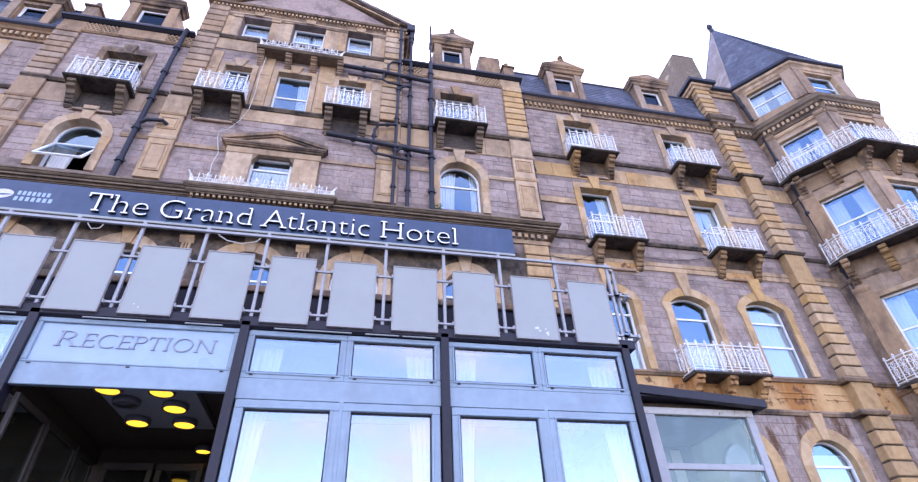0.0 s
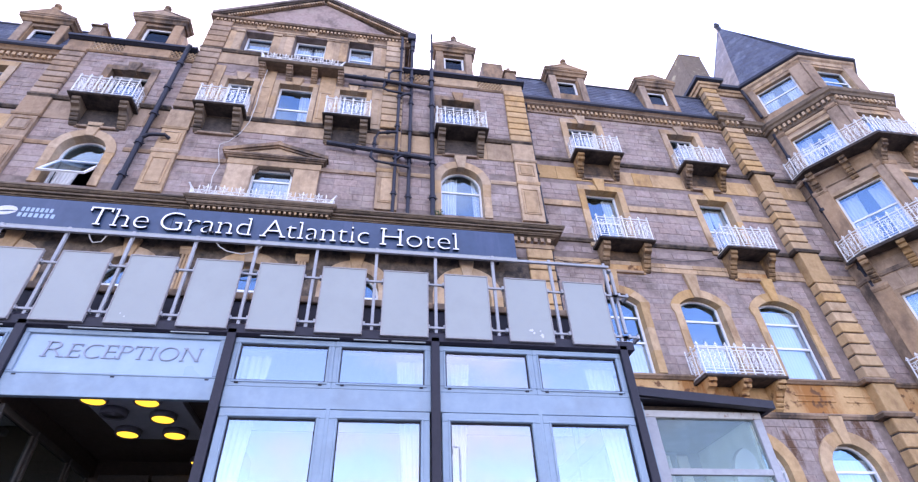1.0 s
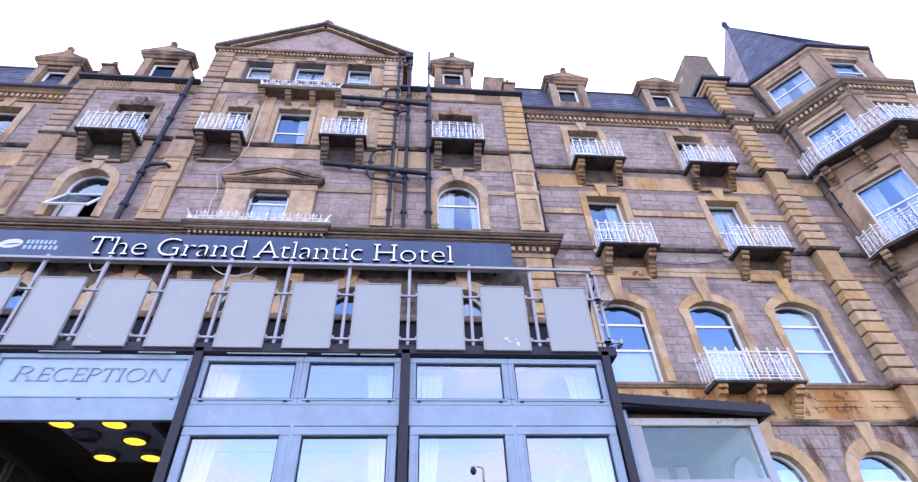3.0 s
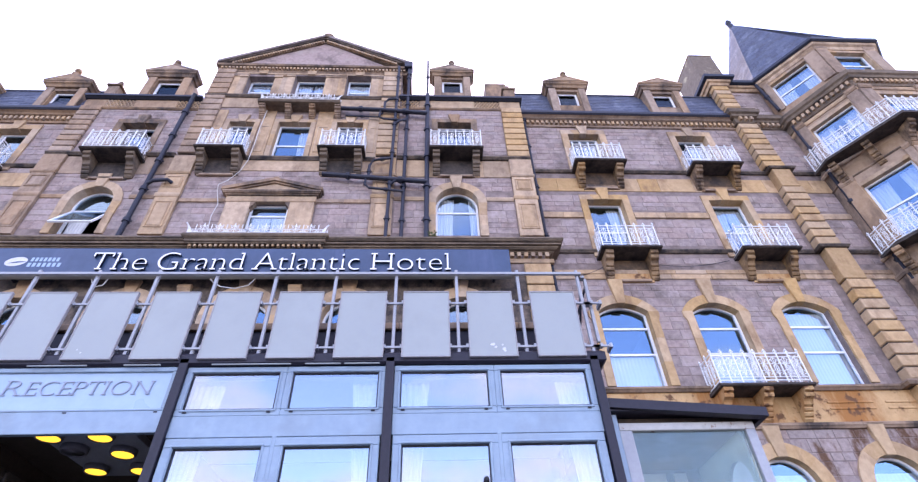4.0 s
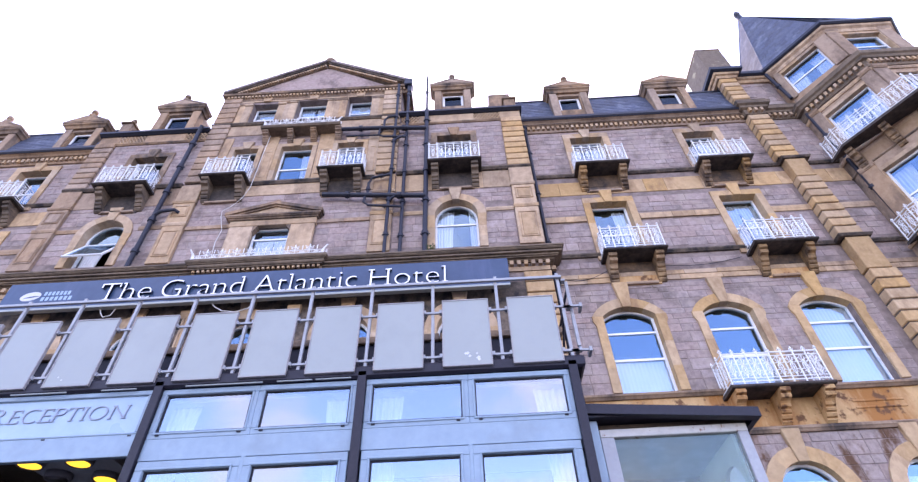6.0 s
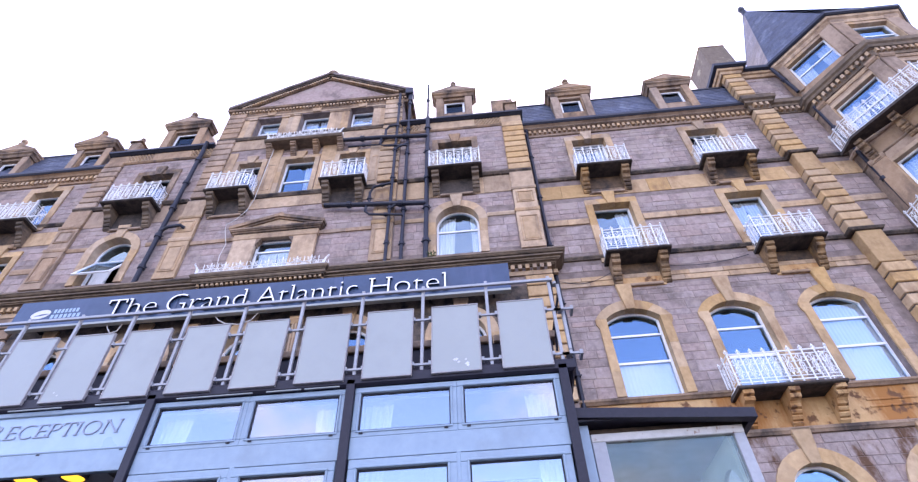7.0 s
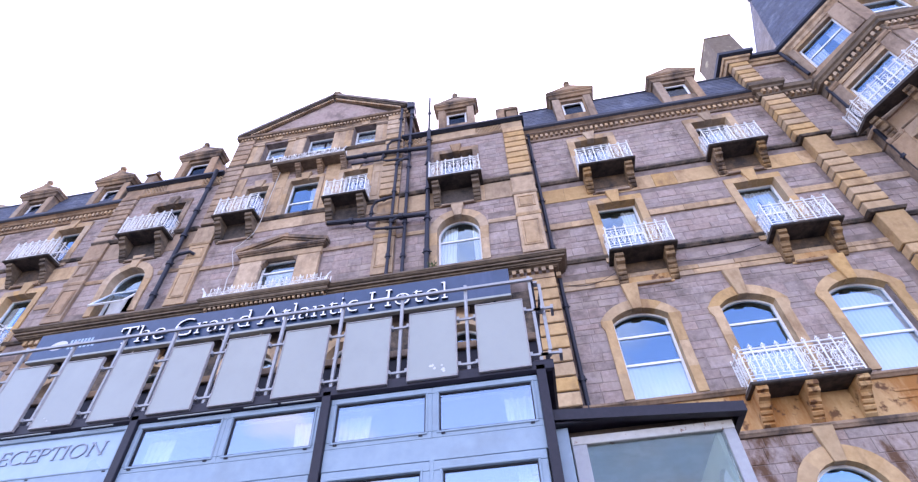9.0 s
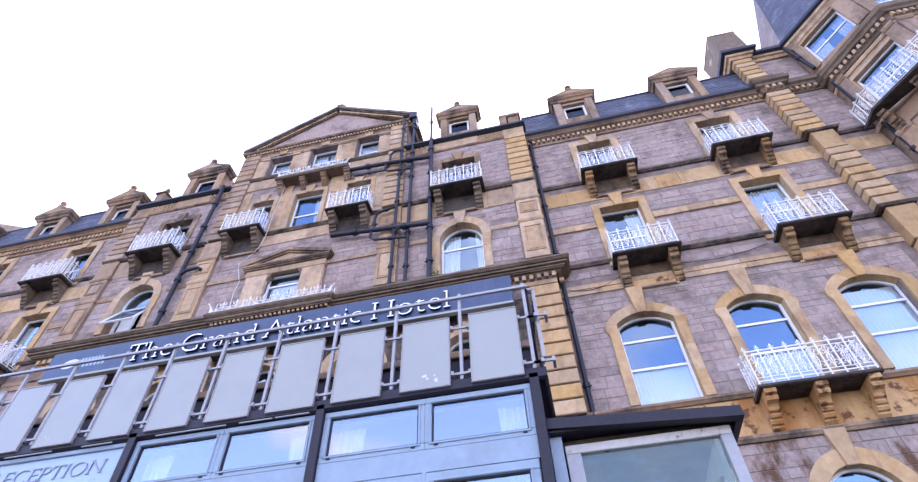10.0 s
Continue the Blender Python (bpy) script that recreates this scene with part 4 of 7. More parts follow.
# ---- bands, cornices, pilasters ----
BARE = {k: [] for k in ("r", "fr", "fl", "c", "l")}
for k, group in (("r", TOP_R + MID_R + FIRST_R + GROUND_R), ("fr", FLANK_HOLES + [(3.36, 1.2, 7.6, 9.05, 9.62)]), ("fl", FLANK_L_HOLES + [(-7.3, 1.2, 7.6, 9.05, 9.62)]), ("c", CENTRE_HOLES + CENTRE_LOW), ("l", TOP_L + MID_L)):
    for xc, w, zb, zs, zt in group:
        BARE[k] += arch_bare(xc, w, zb, zs, zt)
for wall, key, x0, x1 in ((right, "r", 5.77, 15.6), (left, "l", -18.5, -9.15)):
    band(wall, x0, x1, R, 0.1, 14.87, 15.0, LEDGE)
    band(wall, x0, x1, R, 0.02, 14.02, 14.62, TAN_WARM, "stone_band", "tan sandstone band")
    band(wall, x0, x1, R, 0.1, 11.42, 11.55, LEDGE)
    band(wall, x0, x1, R, 0.05, 10.66, 10.8, TAN, "stone_band")
    band(wall, x0, x1, R, 0.03, 10.5, 10.66, TAN, "stone_band", "tan sandstone band")
    BARE[key] += [(x0, x1, 14.85, 15.0), (x0, x1, 14.02, 14.63), (x0, x1, 11.4, 11.55), (x0, x1, 10.5, 10.8), (x0, x1, 17.32 + (0.02 if wall is right else -0.18), 18.2)]
    # eaves cornice with dentils and a gutter
    ev = 0.02 if wall is right else -0.18
    bm = bmesh.new()
    sweep(bm, [(x0, R), (x1 if wall is left else 13.62, R)], [(d, z + ev) for d, z in ((-0.02, 17.32), (0.06, 17.32), (0.08, 17.38), (0.08, 17.56), (0.2, 17.59), (0.24, 17.64), (0.32, 17.68), (-0.02, 17.7))])
    part("cornice", bm, TAN_BROWNED, wall, "tan moulded eaves cornice")
    dentils(wall, [(x0, R), (x1 if wall is left else 13.6, R)], 0.07, 0.17, 17.4 + ev, 17.55 + ev, 0.17, 0.09, TAN)
    bm = bmesh.new()
    sweep(bm, [(x0, R), (x1 if wall is left else 13.55, R)], [(d, z + ev) for d, z in ((0.1, 17.68), (0.34, 17.68), (0.39, 17.73), (0.39, 17.84), (0.33, 17.86), (0.1, 17.84))])
    part("gutter", bm, LEAD, wall, "dark gutter")
for x0, x1 in ((5.77, 7.18), (8.74, 11.05), (12.6, 13.75), (14.4, 15.58)):
    band(right, x0, x1, R, 0.05, 12.83, 13.05, TAN, "stone_band")
    BARE["r"].append((x0, x1, 12.82, 13.06))
for x0, x1 in ((-18.5, -15.8), (-14.0, -11.95), (-10.3, -9.15)):
    band(left, x0, x1, R, 0.05, 12.78, 12.98, TAN, "stone_band")
    BARE["l"].append((x0, x1, 12.77, 12.99))
# first floor sill course, the frieze below it and the band over the ground floor
band(right, 5.77, 15.58, R, 0.14, 7.16, 7.3, TAN_DARK)
bm = bmesh.new()
box(bm, 5.77, 15.58, R - 0.03, R, 6.4, 7.16)
part("frieze", bm, RUST_TAN, right, "stained tan sandstone frieze")
band(right, 5.77, 15.58, R, 0.1, 6.26, 6.4, TAN_DARK)
for x0 in (6.9, 11.7, 13.1):
    for zz in (6.85, 6.7):
        bm = bmesh.new()
        box(bm, x0, x0 + 1.1, R - 0.05, R - 0.02, zz, zz + 0.05, 0.01)
        part("panel_moulding", bm, RUST_TAN, right)
BARE["r"] += [(5.77, 15.5, 6.25, 7.32)]

# pilasters
for wall, key, x0, x1, y in ((flank_r, "fr", 5.06, 5.77, W), (flank_l, "fl", -9.15, -8.47, W), (centre, "c", 0.84, 1.5, W), (centre, "c", -5.28, -4.6, W)):
    tall = wall is centre
    quoins(wall, x0, x1, y, 0.1, 15.15, 20.14 if tall else (17.88 if wall is flank_r else 17.62), 15 if tall else 9)
    bm = bmesh.new()
    box(bm, x0, x1, y - 0.1, y, 14.26, 15.0, 0.012)
    part("pilaster_block", bm, TAN_BROWNED if wall is flank_l else TAN, wall)
    band(wall, x0 - 0.02, x1 + 0.02, y - 0.08, 0.06, 14.15, 14.26, TAN, "pilaster_moulding")
    bm = bmesh.new()
    box(bm, x0 + 0.02, x1 - 0.02, y - 0.09, y, 11.7, 14.15)
    part("pilaster_shaft", bm, TAN_BROWNED if wall is flank_l else TAN, wall)
    for z0, z1 in ((13.58, 14.0), (11.98, 12.92)):
        # sunk panel: a raised frame round a field
        bm = bmesh.new()
        a, b, t = x0 + 0.13, x1 - 0.13, 0.035
        for q in ((a - t, b + t, z1, z1 + t), (a - t, b + t, z0 - t, z0), (a - t, a, z0, z1), (b, b + t, z0, z1)):
            box(bm, q[0], q[1], y - 0.115, y - 0.08, q[2], q[3], 0.006)
        part("panel_moulding", bm, TAN_BROWNED if wall is flank_l else TAN, wall)
        bm = bmesh.new()
        box(bm, a + 0.03, b - 0.03, y - 0.108, y - 0.08, z0 + 0.03, z1 - 0.03, 0.012)
        part("panel_field", bm, TAN_BROWNED if wall is flank_l else TAN, wall)
    band(wall, x0 - 0.01, x1 + 0.01, y - 0.08, 0.05, 13.16, 13.3, TAN, "pilaster_moulding")
    if not tall:
        quoins(wall, x0, x1, y, 0.1, 7.1, 10.7, 10)
    BARE[key].append((x0, x1, 5.0, 20.5))
for wall, key, x0, x1 in ((flank_r, "fr", 1.52, 5.77), (flank_l, "fl", -9.15, -5.3)):
    band(wall, x0, x1, W, 0.13, 15.0, 15.14, LEDGE)
    band(wall, x0, x1, W, 0.02, 14.2, 14.98, TAN, "stone_band", "tan sandstone band")
    inner = ((1.52, 2.5), (4.24, 5.06)) if wall is flank_r else ((-8.47, -7.8), (-6.02, -5.3))
    for a, b in inner:
        band(wall, a, b, W, 0.05, 13.14, 13.29, TAN, "stone_band")
        BARE[key].append((a, b, 13.13, 13.3))
    BARE[key] += [(x0, x1, 14.98, 15.15), (x0, x1, 14.19, 14.99), (x0, x1, 17.5 if wall is flank_l else 17.76, 18.5), (x0, x1, 10.4, 11.8)]
    pz = 0.0 if wall is flank_l else 0.26
    # parapet: a moulding, tan blocks and pierced panels, a gutter along the top
    band(wall, x0, x1, W, 0.07, 17.5 + pz, 17.6 + pz, TAN_DARK)
    lat = ((1.56, 2.2), (4.12, 5.04)) if wall is flank_r else ((-8.45, -7.5), (-6.1, -5.32))
    for a, b in split(x0, x1, lat):
        bm = bmesh.new()
        box(bm, a, b, W - 0.045, W, 17.6 + pz, 18.02 + pz, 0.01)
        part("parapet_block", bm, TAN_BROWNED if wall is flank_l else TAN, wall)
    for a, b in lat:
        bm = bmesh.new()
        n = max(3, round((b - a) / 0.12))
        for i in range(n + 2):
            for s in (-1, 1):
                xa, xb = a + (b - a) * (i - 1) / n, a + (b - a) * (i + 1) / n
                z0, z1 = (17.62 + pz, 18.0 + pz) if s > 0 else (18.0 + pz, 17.62 + pz)
                lo, hi = max(xa, a), min(xb, b)
                if hi - lo < 0.05:
                    continue
                p0, p1 = Vector((lo, W - 0.03, z0 + (z1 - z0) * (lo - xa) / (xb - xa))), Vector((hi, W - 0.03, z0 + (z1 - z0) * (hi - xa) / (xb - xa)))
                tube(bm, [p0, p1], 0.024, 4)
        part("lattice", bm, TAN, wall, "pierced stone lattice")
        # dark sheet behind the lattice paints the shade in its openings
        bm = bmesh.new()
        box(bm, a, b, W - 0.012, W, 17.62 + pz, 18.0 + pz)
        part("lattice_shadow_gap", bm, LEDGE, wall)
    bm = bmesh.new()
    sweep(bm, [(x0 - 0.05, W), (x1 + (0.08 if wall is flank_r else 0.0), W)], [(-0.3, 18.03 + pz), (0.08, 18.03 + pz), (0.15, 18.07 + pz), (0.19, 18.08 + pz), (0.19, 18.17 + pz), (0.14, 18.19 + pz), (-0.3, 18.17 + pz)])
    part("gutter", bm, LEAD, wall, "dark gutter")
    # small stone finial block on the parapet
    fx, ft = (5.5, 19.35) if wall is flank_r else (-8.75, 19.15)
    ob = thing("parapet_finial", "small weathered stone finial block on the parapet", "finial", (fx, W + 0.35, 18.2))
    bm = bmesh.new()
    box(bm, fx - 0.2, fx + 0.2, W + 0.12, W + 0.52, 18.2, ft, 0.02)
    box(bm, fx - 0.26, fx + 0.26, W + 0.06, W + 0.58, ft, ft + 0.08, 0.02)
    lathe(bm, fx, W + 0.32, [(0.2, ft + 0.08), (0.12, ft + 0.24), (0.08, ft + 0.32), (0.1, ft + 0.4), (0.07, ft + 0.5), (0.02, ft + 0.56)], 8)
    part("block", bm, TAN_DARK, ob)

# the pavilion's own bands
band(centre, -5.3, 1.52, W, 0.12, 18.3, 18.44, LEDGE)
for x, w, zb, zs, zt in CENTRE_HOLES[:3]:
    for s in (-1, 1):
        bm = bmesh.new()
        xa, xb = sorted((x + s * (w / 2 + 0.03), x + s * (w / 2 + 0.3)))
        box(bm, xa, xb, W - 0.06, W, zb - 0.05, zt - 0.16, 0.01)
        box(bm, xa - 0.02, xb + 0.02, W - 0.1, W, zt - 0.155, zt - 0.03, 0.012)
        part("window_pier", bm, TAN, centre)
bm = bmesh.new()
for a, b, z0, z1 in ((-5.3, 1.52, 17.72, 18.3), (-5.3, 1.52, 19.9, 20.22)):
    for c, d in split(a, b, [(-5.28, -4.6), (0.84, 1.5)]):
        box(bm, c, d, W - 0.025, W, z0, z1)
part("stone_band", bm, TAN, centre, "tan sandstone band")
for a, b in ((-4.6, AX - 2.22), (AX - 1.26, AX - 0.53), (AX + 0.59, AX + 1.36), (AX + 2.26, 0.84)):
    bm = bmesh.new()
    box(bm, a, b, W - 0.05, W, 18.45, 19.68, 0.015)
    part("pier", bm, TAN, centre)
    band(centre, a - 0.01, b + 0.01, W - 0.04, 0.06, 19.65, 19.8, TAN_DARK, "pier_capital")
for x in (AX - 1.74, AX + 0.03, AX + 1.81):
    bm = bmesh.new()
    prism(bm, [(x - 0.13, 19.87), (x + 0.13, 19.87), (x + 0.21, 20.2), (x - 0.21, 20.2)], W - 0.07, W)
    part("keystone", bm, TAN, centre)
for a, b in ((-4.6, AX - 2.4), (AX - 1.2, AX - 0.78), (AX + 0.64, AX + 1.16), (AX + 2.36, 0.84)):
    bm = bmesh.new()
    box(bm, a, b, W - 0.04, W, 15.04, 17.55, 0.012)
    part("pier", bm, TAN, centre)
    if b - a < 0.6:
        bm = bmesh.new()
        for q in ((a + 0.08, b - 0.08, 16.6, 16.63), (a + 0.08, b - 0.08, 15.3, 15.33), (a + 0.08, a + 0.11, 15.3, 16.63), (b - 0.11, b - 0.08, 15.3, 16.63)):
            box(bm, q[0], q[1], W - 0.055, W - 0.03, q[2], q[3])
        part("panel_moulding", bm, TAN, centre)
    BARE["c"].append((a, b, 15.04, 17.55))
band(centre, -4.6, 0.84, W, 0.12, 14.88, 15.04, LEDGE)
bm = bmesh.new()
for c, d in split(-4.6, 0.84, [(-4.5, -3.2), (-0.7, 0.4)]):
    box(bm, c, d, W - 0.03, W, 14.4, 14.88)
part("stone_band", bm, TAN, centre, "tan sandstone band")
for a, b, z in ((-4.6, -3.3, 13.0), (-0.84, 0.84, 13.0)):
    band(centre, a, b, W, 0.05, z, z + 0.14, TAN_BROWNED, "stone_band")
BARE["c"] += [(-5.3, 1.52, 19.7, 20.6), (-5.3, 1.52, 17.55, 18.46), (-5.3, 1.52, 14.38, 15.04), (-3.2, -0.7, 11.0, 13.9), (-5.3, 1.52, 10.4, 11.8)]

# small pediment over the middle window
sp = thing("window_pediment", "small weathered stone pediment on piers over a window", "pediment", (AX - 0.15, W, 11.7), kind="structure")
c = AX - 0.1
for s in (-1, 1):
    bm = bmesh.new()
    xa, xb = sorted((c + s * 0.55, c + s * 1.24))
    box(bm, xa, xb, W - 0.13, W, 11.7, 12.93, 0.015)
    part("pier", bm, TAN, sp)
    bm = bmesh.new()
    prism(bm, [(c + s * 0.56, 12.93), (c + s * 0.42, 12.93), (c + s * 0.42, 12.88), (c + s * 0.46, 12.84), (c + s * 0.47, 12.8), (c + s * 0.52, 12.76), (c + s * 0.53, 12.7), (c + s * 0.56, 12.7)], W - 0.12, W + 0.06)
    part("corner_bracket", bm, TAN_DARK, sp)
bm = bmesh.new()
box(bm, c - 1.27, c + 1.27, W - 0.14, W, 12.93, 13.18, 0.012)
part("lintel", bm, TAN, sp)
bm = bmesh.new()
sweep(bm, [(c - 1.26, W + 0.02), (c - 1.26, W - 0.12), (c + 1.26, W - 0.12), (c + 1.26, W + 0.02)], [(-0.06, 13.14), (0.02, 13.14), (0.02, 13.165), (0.05, 13.17), (0.065, 13.205), (0.11, 13.215), (0.11, 13.245), (0.135, 13.25), (0.14, 13.31), (-0.06, 13.34)])
part("pediment_cornice", bm, TAN_DARK, sp)
bm = bmesh.new()
prism(bm, [(c - 1.26, 13.32), (c + 1.26, 13.32), (c, 13.66)], W - 0.16, W)
part("tympanum", bm, TAN, sp)
for s in (-1, 1):
    bm = bmesh.new()
    prism(bm, [(c + s * 1.44, 13.32), (c + s * 1.44, 13.43), (c, 13.84), (c, 13.72), (c + s * 1.26, 13.35)], W - 0.26, W)
    prism(bm, [(c + s * 1.4, 13.35), (c, 13.77), (c, 13.66), (c + s * 1.1, 13.33)], W - 0.21, W)
    part("raking_moulding", bm, TAN_DARK, sp)
bm = bmesh.new()
lathe(bm, c, W - 0.12, [(0.1, 13.76), (0.07, 13.86), (0.1, 13.91), (0.07, 13.97), (0.02, 14.02)], 8)
part("finial", bm, TAN_DARK, sp)

# the main cornice over the first floor, with a forward break under the iron cresting
mc = thing("main_cornice", "deep blackened stone cornice with dentils", "cornice", (AX, W, 10.8), kind="structure")
prof = [(-0.02, 11.04), (0.05, 11.04), (0.05, 11.06), (0.08, 11.065), (0.11, 11.095), (0.18, 11.105), (0.18, 11.13), (0.215, 11.135), (0.22, 11.18), (0.29, 11.19), (0.29, 11.235), (0.26, 11.24), (0.26, 11.27),
        (0.3, 11.275), (0.335, 11.305), (0.335, 11.325), (0.36, 11.33), (0.36, 11.37), (0.34, 11.4), (-0.02, 11.56)]
bm = bmesh.new()
sweep(bm, [(-9.2, R), (-9.2, W), (5.81, W), (5.81, R)], prof)
part("moulding", bm, CORNICE, mc)
bm = bmesh.new()
sweep(bm, [(-3.72, W - 0.05), (-3.72, W - 0.3), (-0.26, W - 0.3), (-0.26, W - 0.05)], [(-0.1, 11.15), (0.03, 11.15), (0.03, 11.18), (0.06, 11.185), (0.08, 11.21), (0.08, 11.27), (0.11, 11.275), (0.11, 11.3), (0.135, 11.305), (0.165, 11.345), (0.165, 11.375), (0.145, 11.38), (0.145, 11.415), (0.12, 11.45), (-0.1, 11.47)])
part("forward_break", bm, CORNICE, mc)
dentils(mc, [(-3.72, W - 0.05), (-3.72, W - 0.3), (-0.26, W - 0.3), (-0.26, W - 0.05)], -0.06, 0.0, 11.08, 11.15, 0.13, 0.06, TAN)
dentils(mc, [(-9.2, R), (-9.2, W), (5.81, W), (5.81, R)], 0.02, 0.14, 10.9, 11.03, 0.19, 0.1, TAN)
bm = bmesh.new()
box(bm, -9.15, 5.77, W - 0.05, W, 10.74, 10.88)
part("bed_moulding", bm, TAN, mc)
tuft = thing("plant_tuft", "small green weed rooted on the cornice ledge", "plant", (2.62, 12.05, 11.6))
bm = bmesh.new()
for i in range(60):
    a, r = rng.uniform(0, 6.28), rng.uniform(0.0, 0.16)
    x, y, z = 2.62 + r * math.cos(a), 12.05 + 0.4 * r * math.sin(a), 11.5 + rng.uniform(0.0, 0.22)
    q = rng.uniform(0.02, 0.045)
    vs = [bm.verts.new((x + dx * q, y + rng.uniform(-q, q), z + dz * q)) for dx, dz in ((-0.5, 0), (0, -0.3), (0.6, 0.4), (0, 1))]
    bm.faces.new(vs)
part("leaves", bm, LEAF, tuft, kind="stuff")

# first floor: tan arcade wall between half columns
for x in (-3.46, -0.78):
    ob = thing("pilaster", "tan fluted stone pilaster with a capital", "pilaster", (x, W, 5.6), "first floor pilasters", "structure")
    for k in range(3):
        bm = bmesh.new()
        lathe(bm, x + (k - 1) * 0.075, W - 0.06, [(0.035, 5.6), (0.035, 9.75)], 8)
        part("flute", bm, TAN, ob)
    band(ob, x - 0.16, x + 0.16, W, 0.16, 9.75, 9.98, TAN, "capital")
for wall, x0, x1, hs in ((centre, -5.3, 1.52, CENTRE_LOW), (flank_r, 1.52, 5.06, [(3.36, 1.2, 7.6, 9.05, 9.62)]), (flank_l, -8.47, -5.3, [(-7.3, 1.2, 7.6, 9.05, 9.62)])):
    bm = bmesh.new()
    holed(bm, [(x0, 5.2), (x1, 5.2), (x1, 10.4), (x0, 10.4)], [opening(xc, w + 0.1, zb, zs, zt + 0.05) for xc, w, zb, zs, zt in hs], W - 0.03, 0.028)
    # dark stone puts the shade behind sign and panels into the colour
    part("ashlar_facing", bm, LEDGE, wall, "smooth ashlar in dark stone, for the sign's shade")
for k, x0, x1 in (("c", -5.3, 1.52), ("fr", 1.52, 5.06), ("fl", -8.47, -5.3)):
    BARE[k].append((x0, x1, 5.0, 10.45))

# quoin pilaster beside the tower, in tiers, with a block above the eaves
pil = thing("quoin_pilaster", "tall tan pilaster of banded quoin blocks beside the tower", "pilaster", (14.05, R, 0), kind="structure")
for z0, z1, n, a, b in ((15.0, 17.4, 8, 13.6, 14.3), (11.55, 14.05, 8, 13.72, 14.4), (7.3, 10.32, 9, 13.84, 14.54), (0.2, 6.26, 16, 13.88, 14.55)):
    quoins(pil, a, b, R, 0.3, z0, z1, n, 0.045)
for z0, z1, a, b in ((14.05, 14.87, 13.74, 14.36), (10.32, 11.42, 13.8, 14.46), (6.4, 7.16, 13.86, 14.52)):
    bm = bmesh.new()
    box(bm, a, b, R - 0.3, R, z0, z1, 0.015)
    part("pilaster_block", bm, TAN_WARM, pil)
for z0, z1 in ((14.87, 15.0), (11.42, 11.55), (7.16, 7.3), (6.26, 6.4)):
    bm = bmesh.new()
    sweep(bm, [(13.72, R), (13.72, R - 0.29), (14.46, R - 0.29), (14.46, R)], [(-0.05, z0), (0.06, z0), (0.1, (z0 + z1) / 2), (0.04, z1), (-0.05, z1)])
    part("pilaster_moulding", bm, LEDGE if z0 > 8.0 else TAN_DARK, pil)
quoins(pil, 13.5, 14.12, R, 0.3, 18.12, 19.85, 6, 0.045)
bm = bmesh.new()
box(bm, 13.6, 15.7, R, R + 2.4, 18.0, 19.9)
part("upper_wall", bm, MORTAR, pil)
bm = bmesh.new()
sweep(bm, [(13.58, R), (13.58, R - 0.27), (14.2, R - 0.27), (14.2, R), (15.0, R), (15.6, R)], [(-0.05, 17.4), (0.04, 17.4), (0.06, 17.62), (0.16, 17.66), (0.18, 17.74), (0.26, 17.78), (0.28, 17.92), (0.2, 17.98), (0.22, 18.06), (-0.05, 18.12)])
part("cornice", bm, CORNICE, pil, "blackened moulded cornice")
dentils(pil, [(13.6, R - 0.27), (14.2, R - 0.27)], 0.05, 0.17, 17.46, 17.62, 0.17, 0.09, TAN)
dentils(pil, [(14.2, R), (15.5, R)], 0.05, 0.17, 17.46, 17.62, 0.17, 0.09, TAN)
bm = bmesh.new()
sweep(bm, [(13.5, R + 1.6), (13.5, R - 0.27), (14.1, R - 0.27), (14.1, R - 0.02), (15.6, R - 0.02)], [(-0.05, 19.82), (0.06, 19.82), (0.1, 19.94), (0.16, 19.96), (0.18, 20.06), (-0.05, 20.06)])
part("upper_cornice", bm, TAN, pil)
bm = bmesh.new()
sweep(bm, [(13.5, R + 1.6), (13.5, R - 0.27), (14.1, R - 0.27), (14.1, R - 0.02), (15.6, R - 0.02)], [(-0.05, 20.06), (0.2, 20.06), (0.3, 20.1), (0.32, 20.22), (0.24, 20.24), (-0.05, 20.2)])
part("gutter", bm, LEAD, pil, "dark gutter")
bm = bmesh.new()
box(bm, 13.4, 15.6, R - 0.2, R + 2.4, 20.2, 20.26)
part("lead_flat", bm, LEAD, pil)
BARE["r"].append((13.6, 14.56, 0.0, 18.0))

# ---- the main pediment ----
pd = thing("pediment", "big stone pediment with dentils over the pavilion", "pediment", (AX, W, 20.0), kind="structure")
L0, L1, ZP, ZA = -5.36, 1.8, 20.1, 22.36
mid = -1.62
bm = bmesh.new()
sweep(bm, [(L0 + 0.15, W + 1.2), (L0 + 0.15, W), (L1 - 0.15, W), (L1 - 0.15, W + 1.2)], [(-0.05, ZP - 0.12), (0.03, ZP - 0.12), (0.06, ZP), (0.06, ZP + 0.12), (0.17, ZP + 0.15), (0.2, ZP + 0.23), (-0.05, ZP + 0.3)])
part("cornice", bm, TAN_DARK, pd)
dentils(pd, [(L0 + 0.15, W), (L1 - 0.15, W)], 0.04, 0.14, ZP + 0.0, ZP + 0.1, 0.13, 0.07, TAN)
bm = bmesh.new()
prism(bm, [(L0 + 0.5, ZP + 0.2), (L1 - 0.5, ZP + 0.2), (mid, ZA - 0.06)], W - 0.02, W + 0.5)
part("tympanum", bm, STONE, pd, "plain grey-pink stone field")
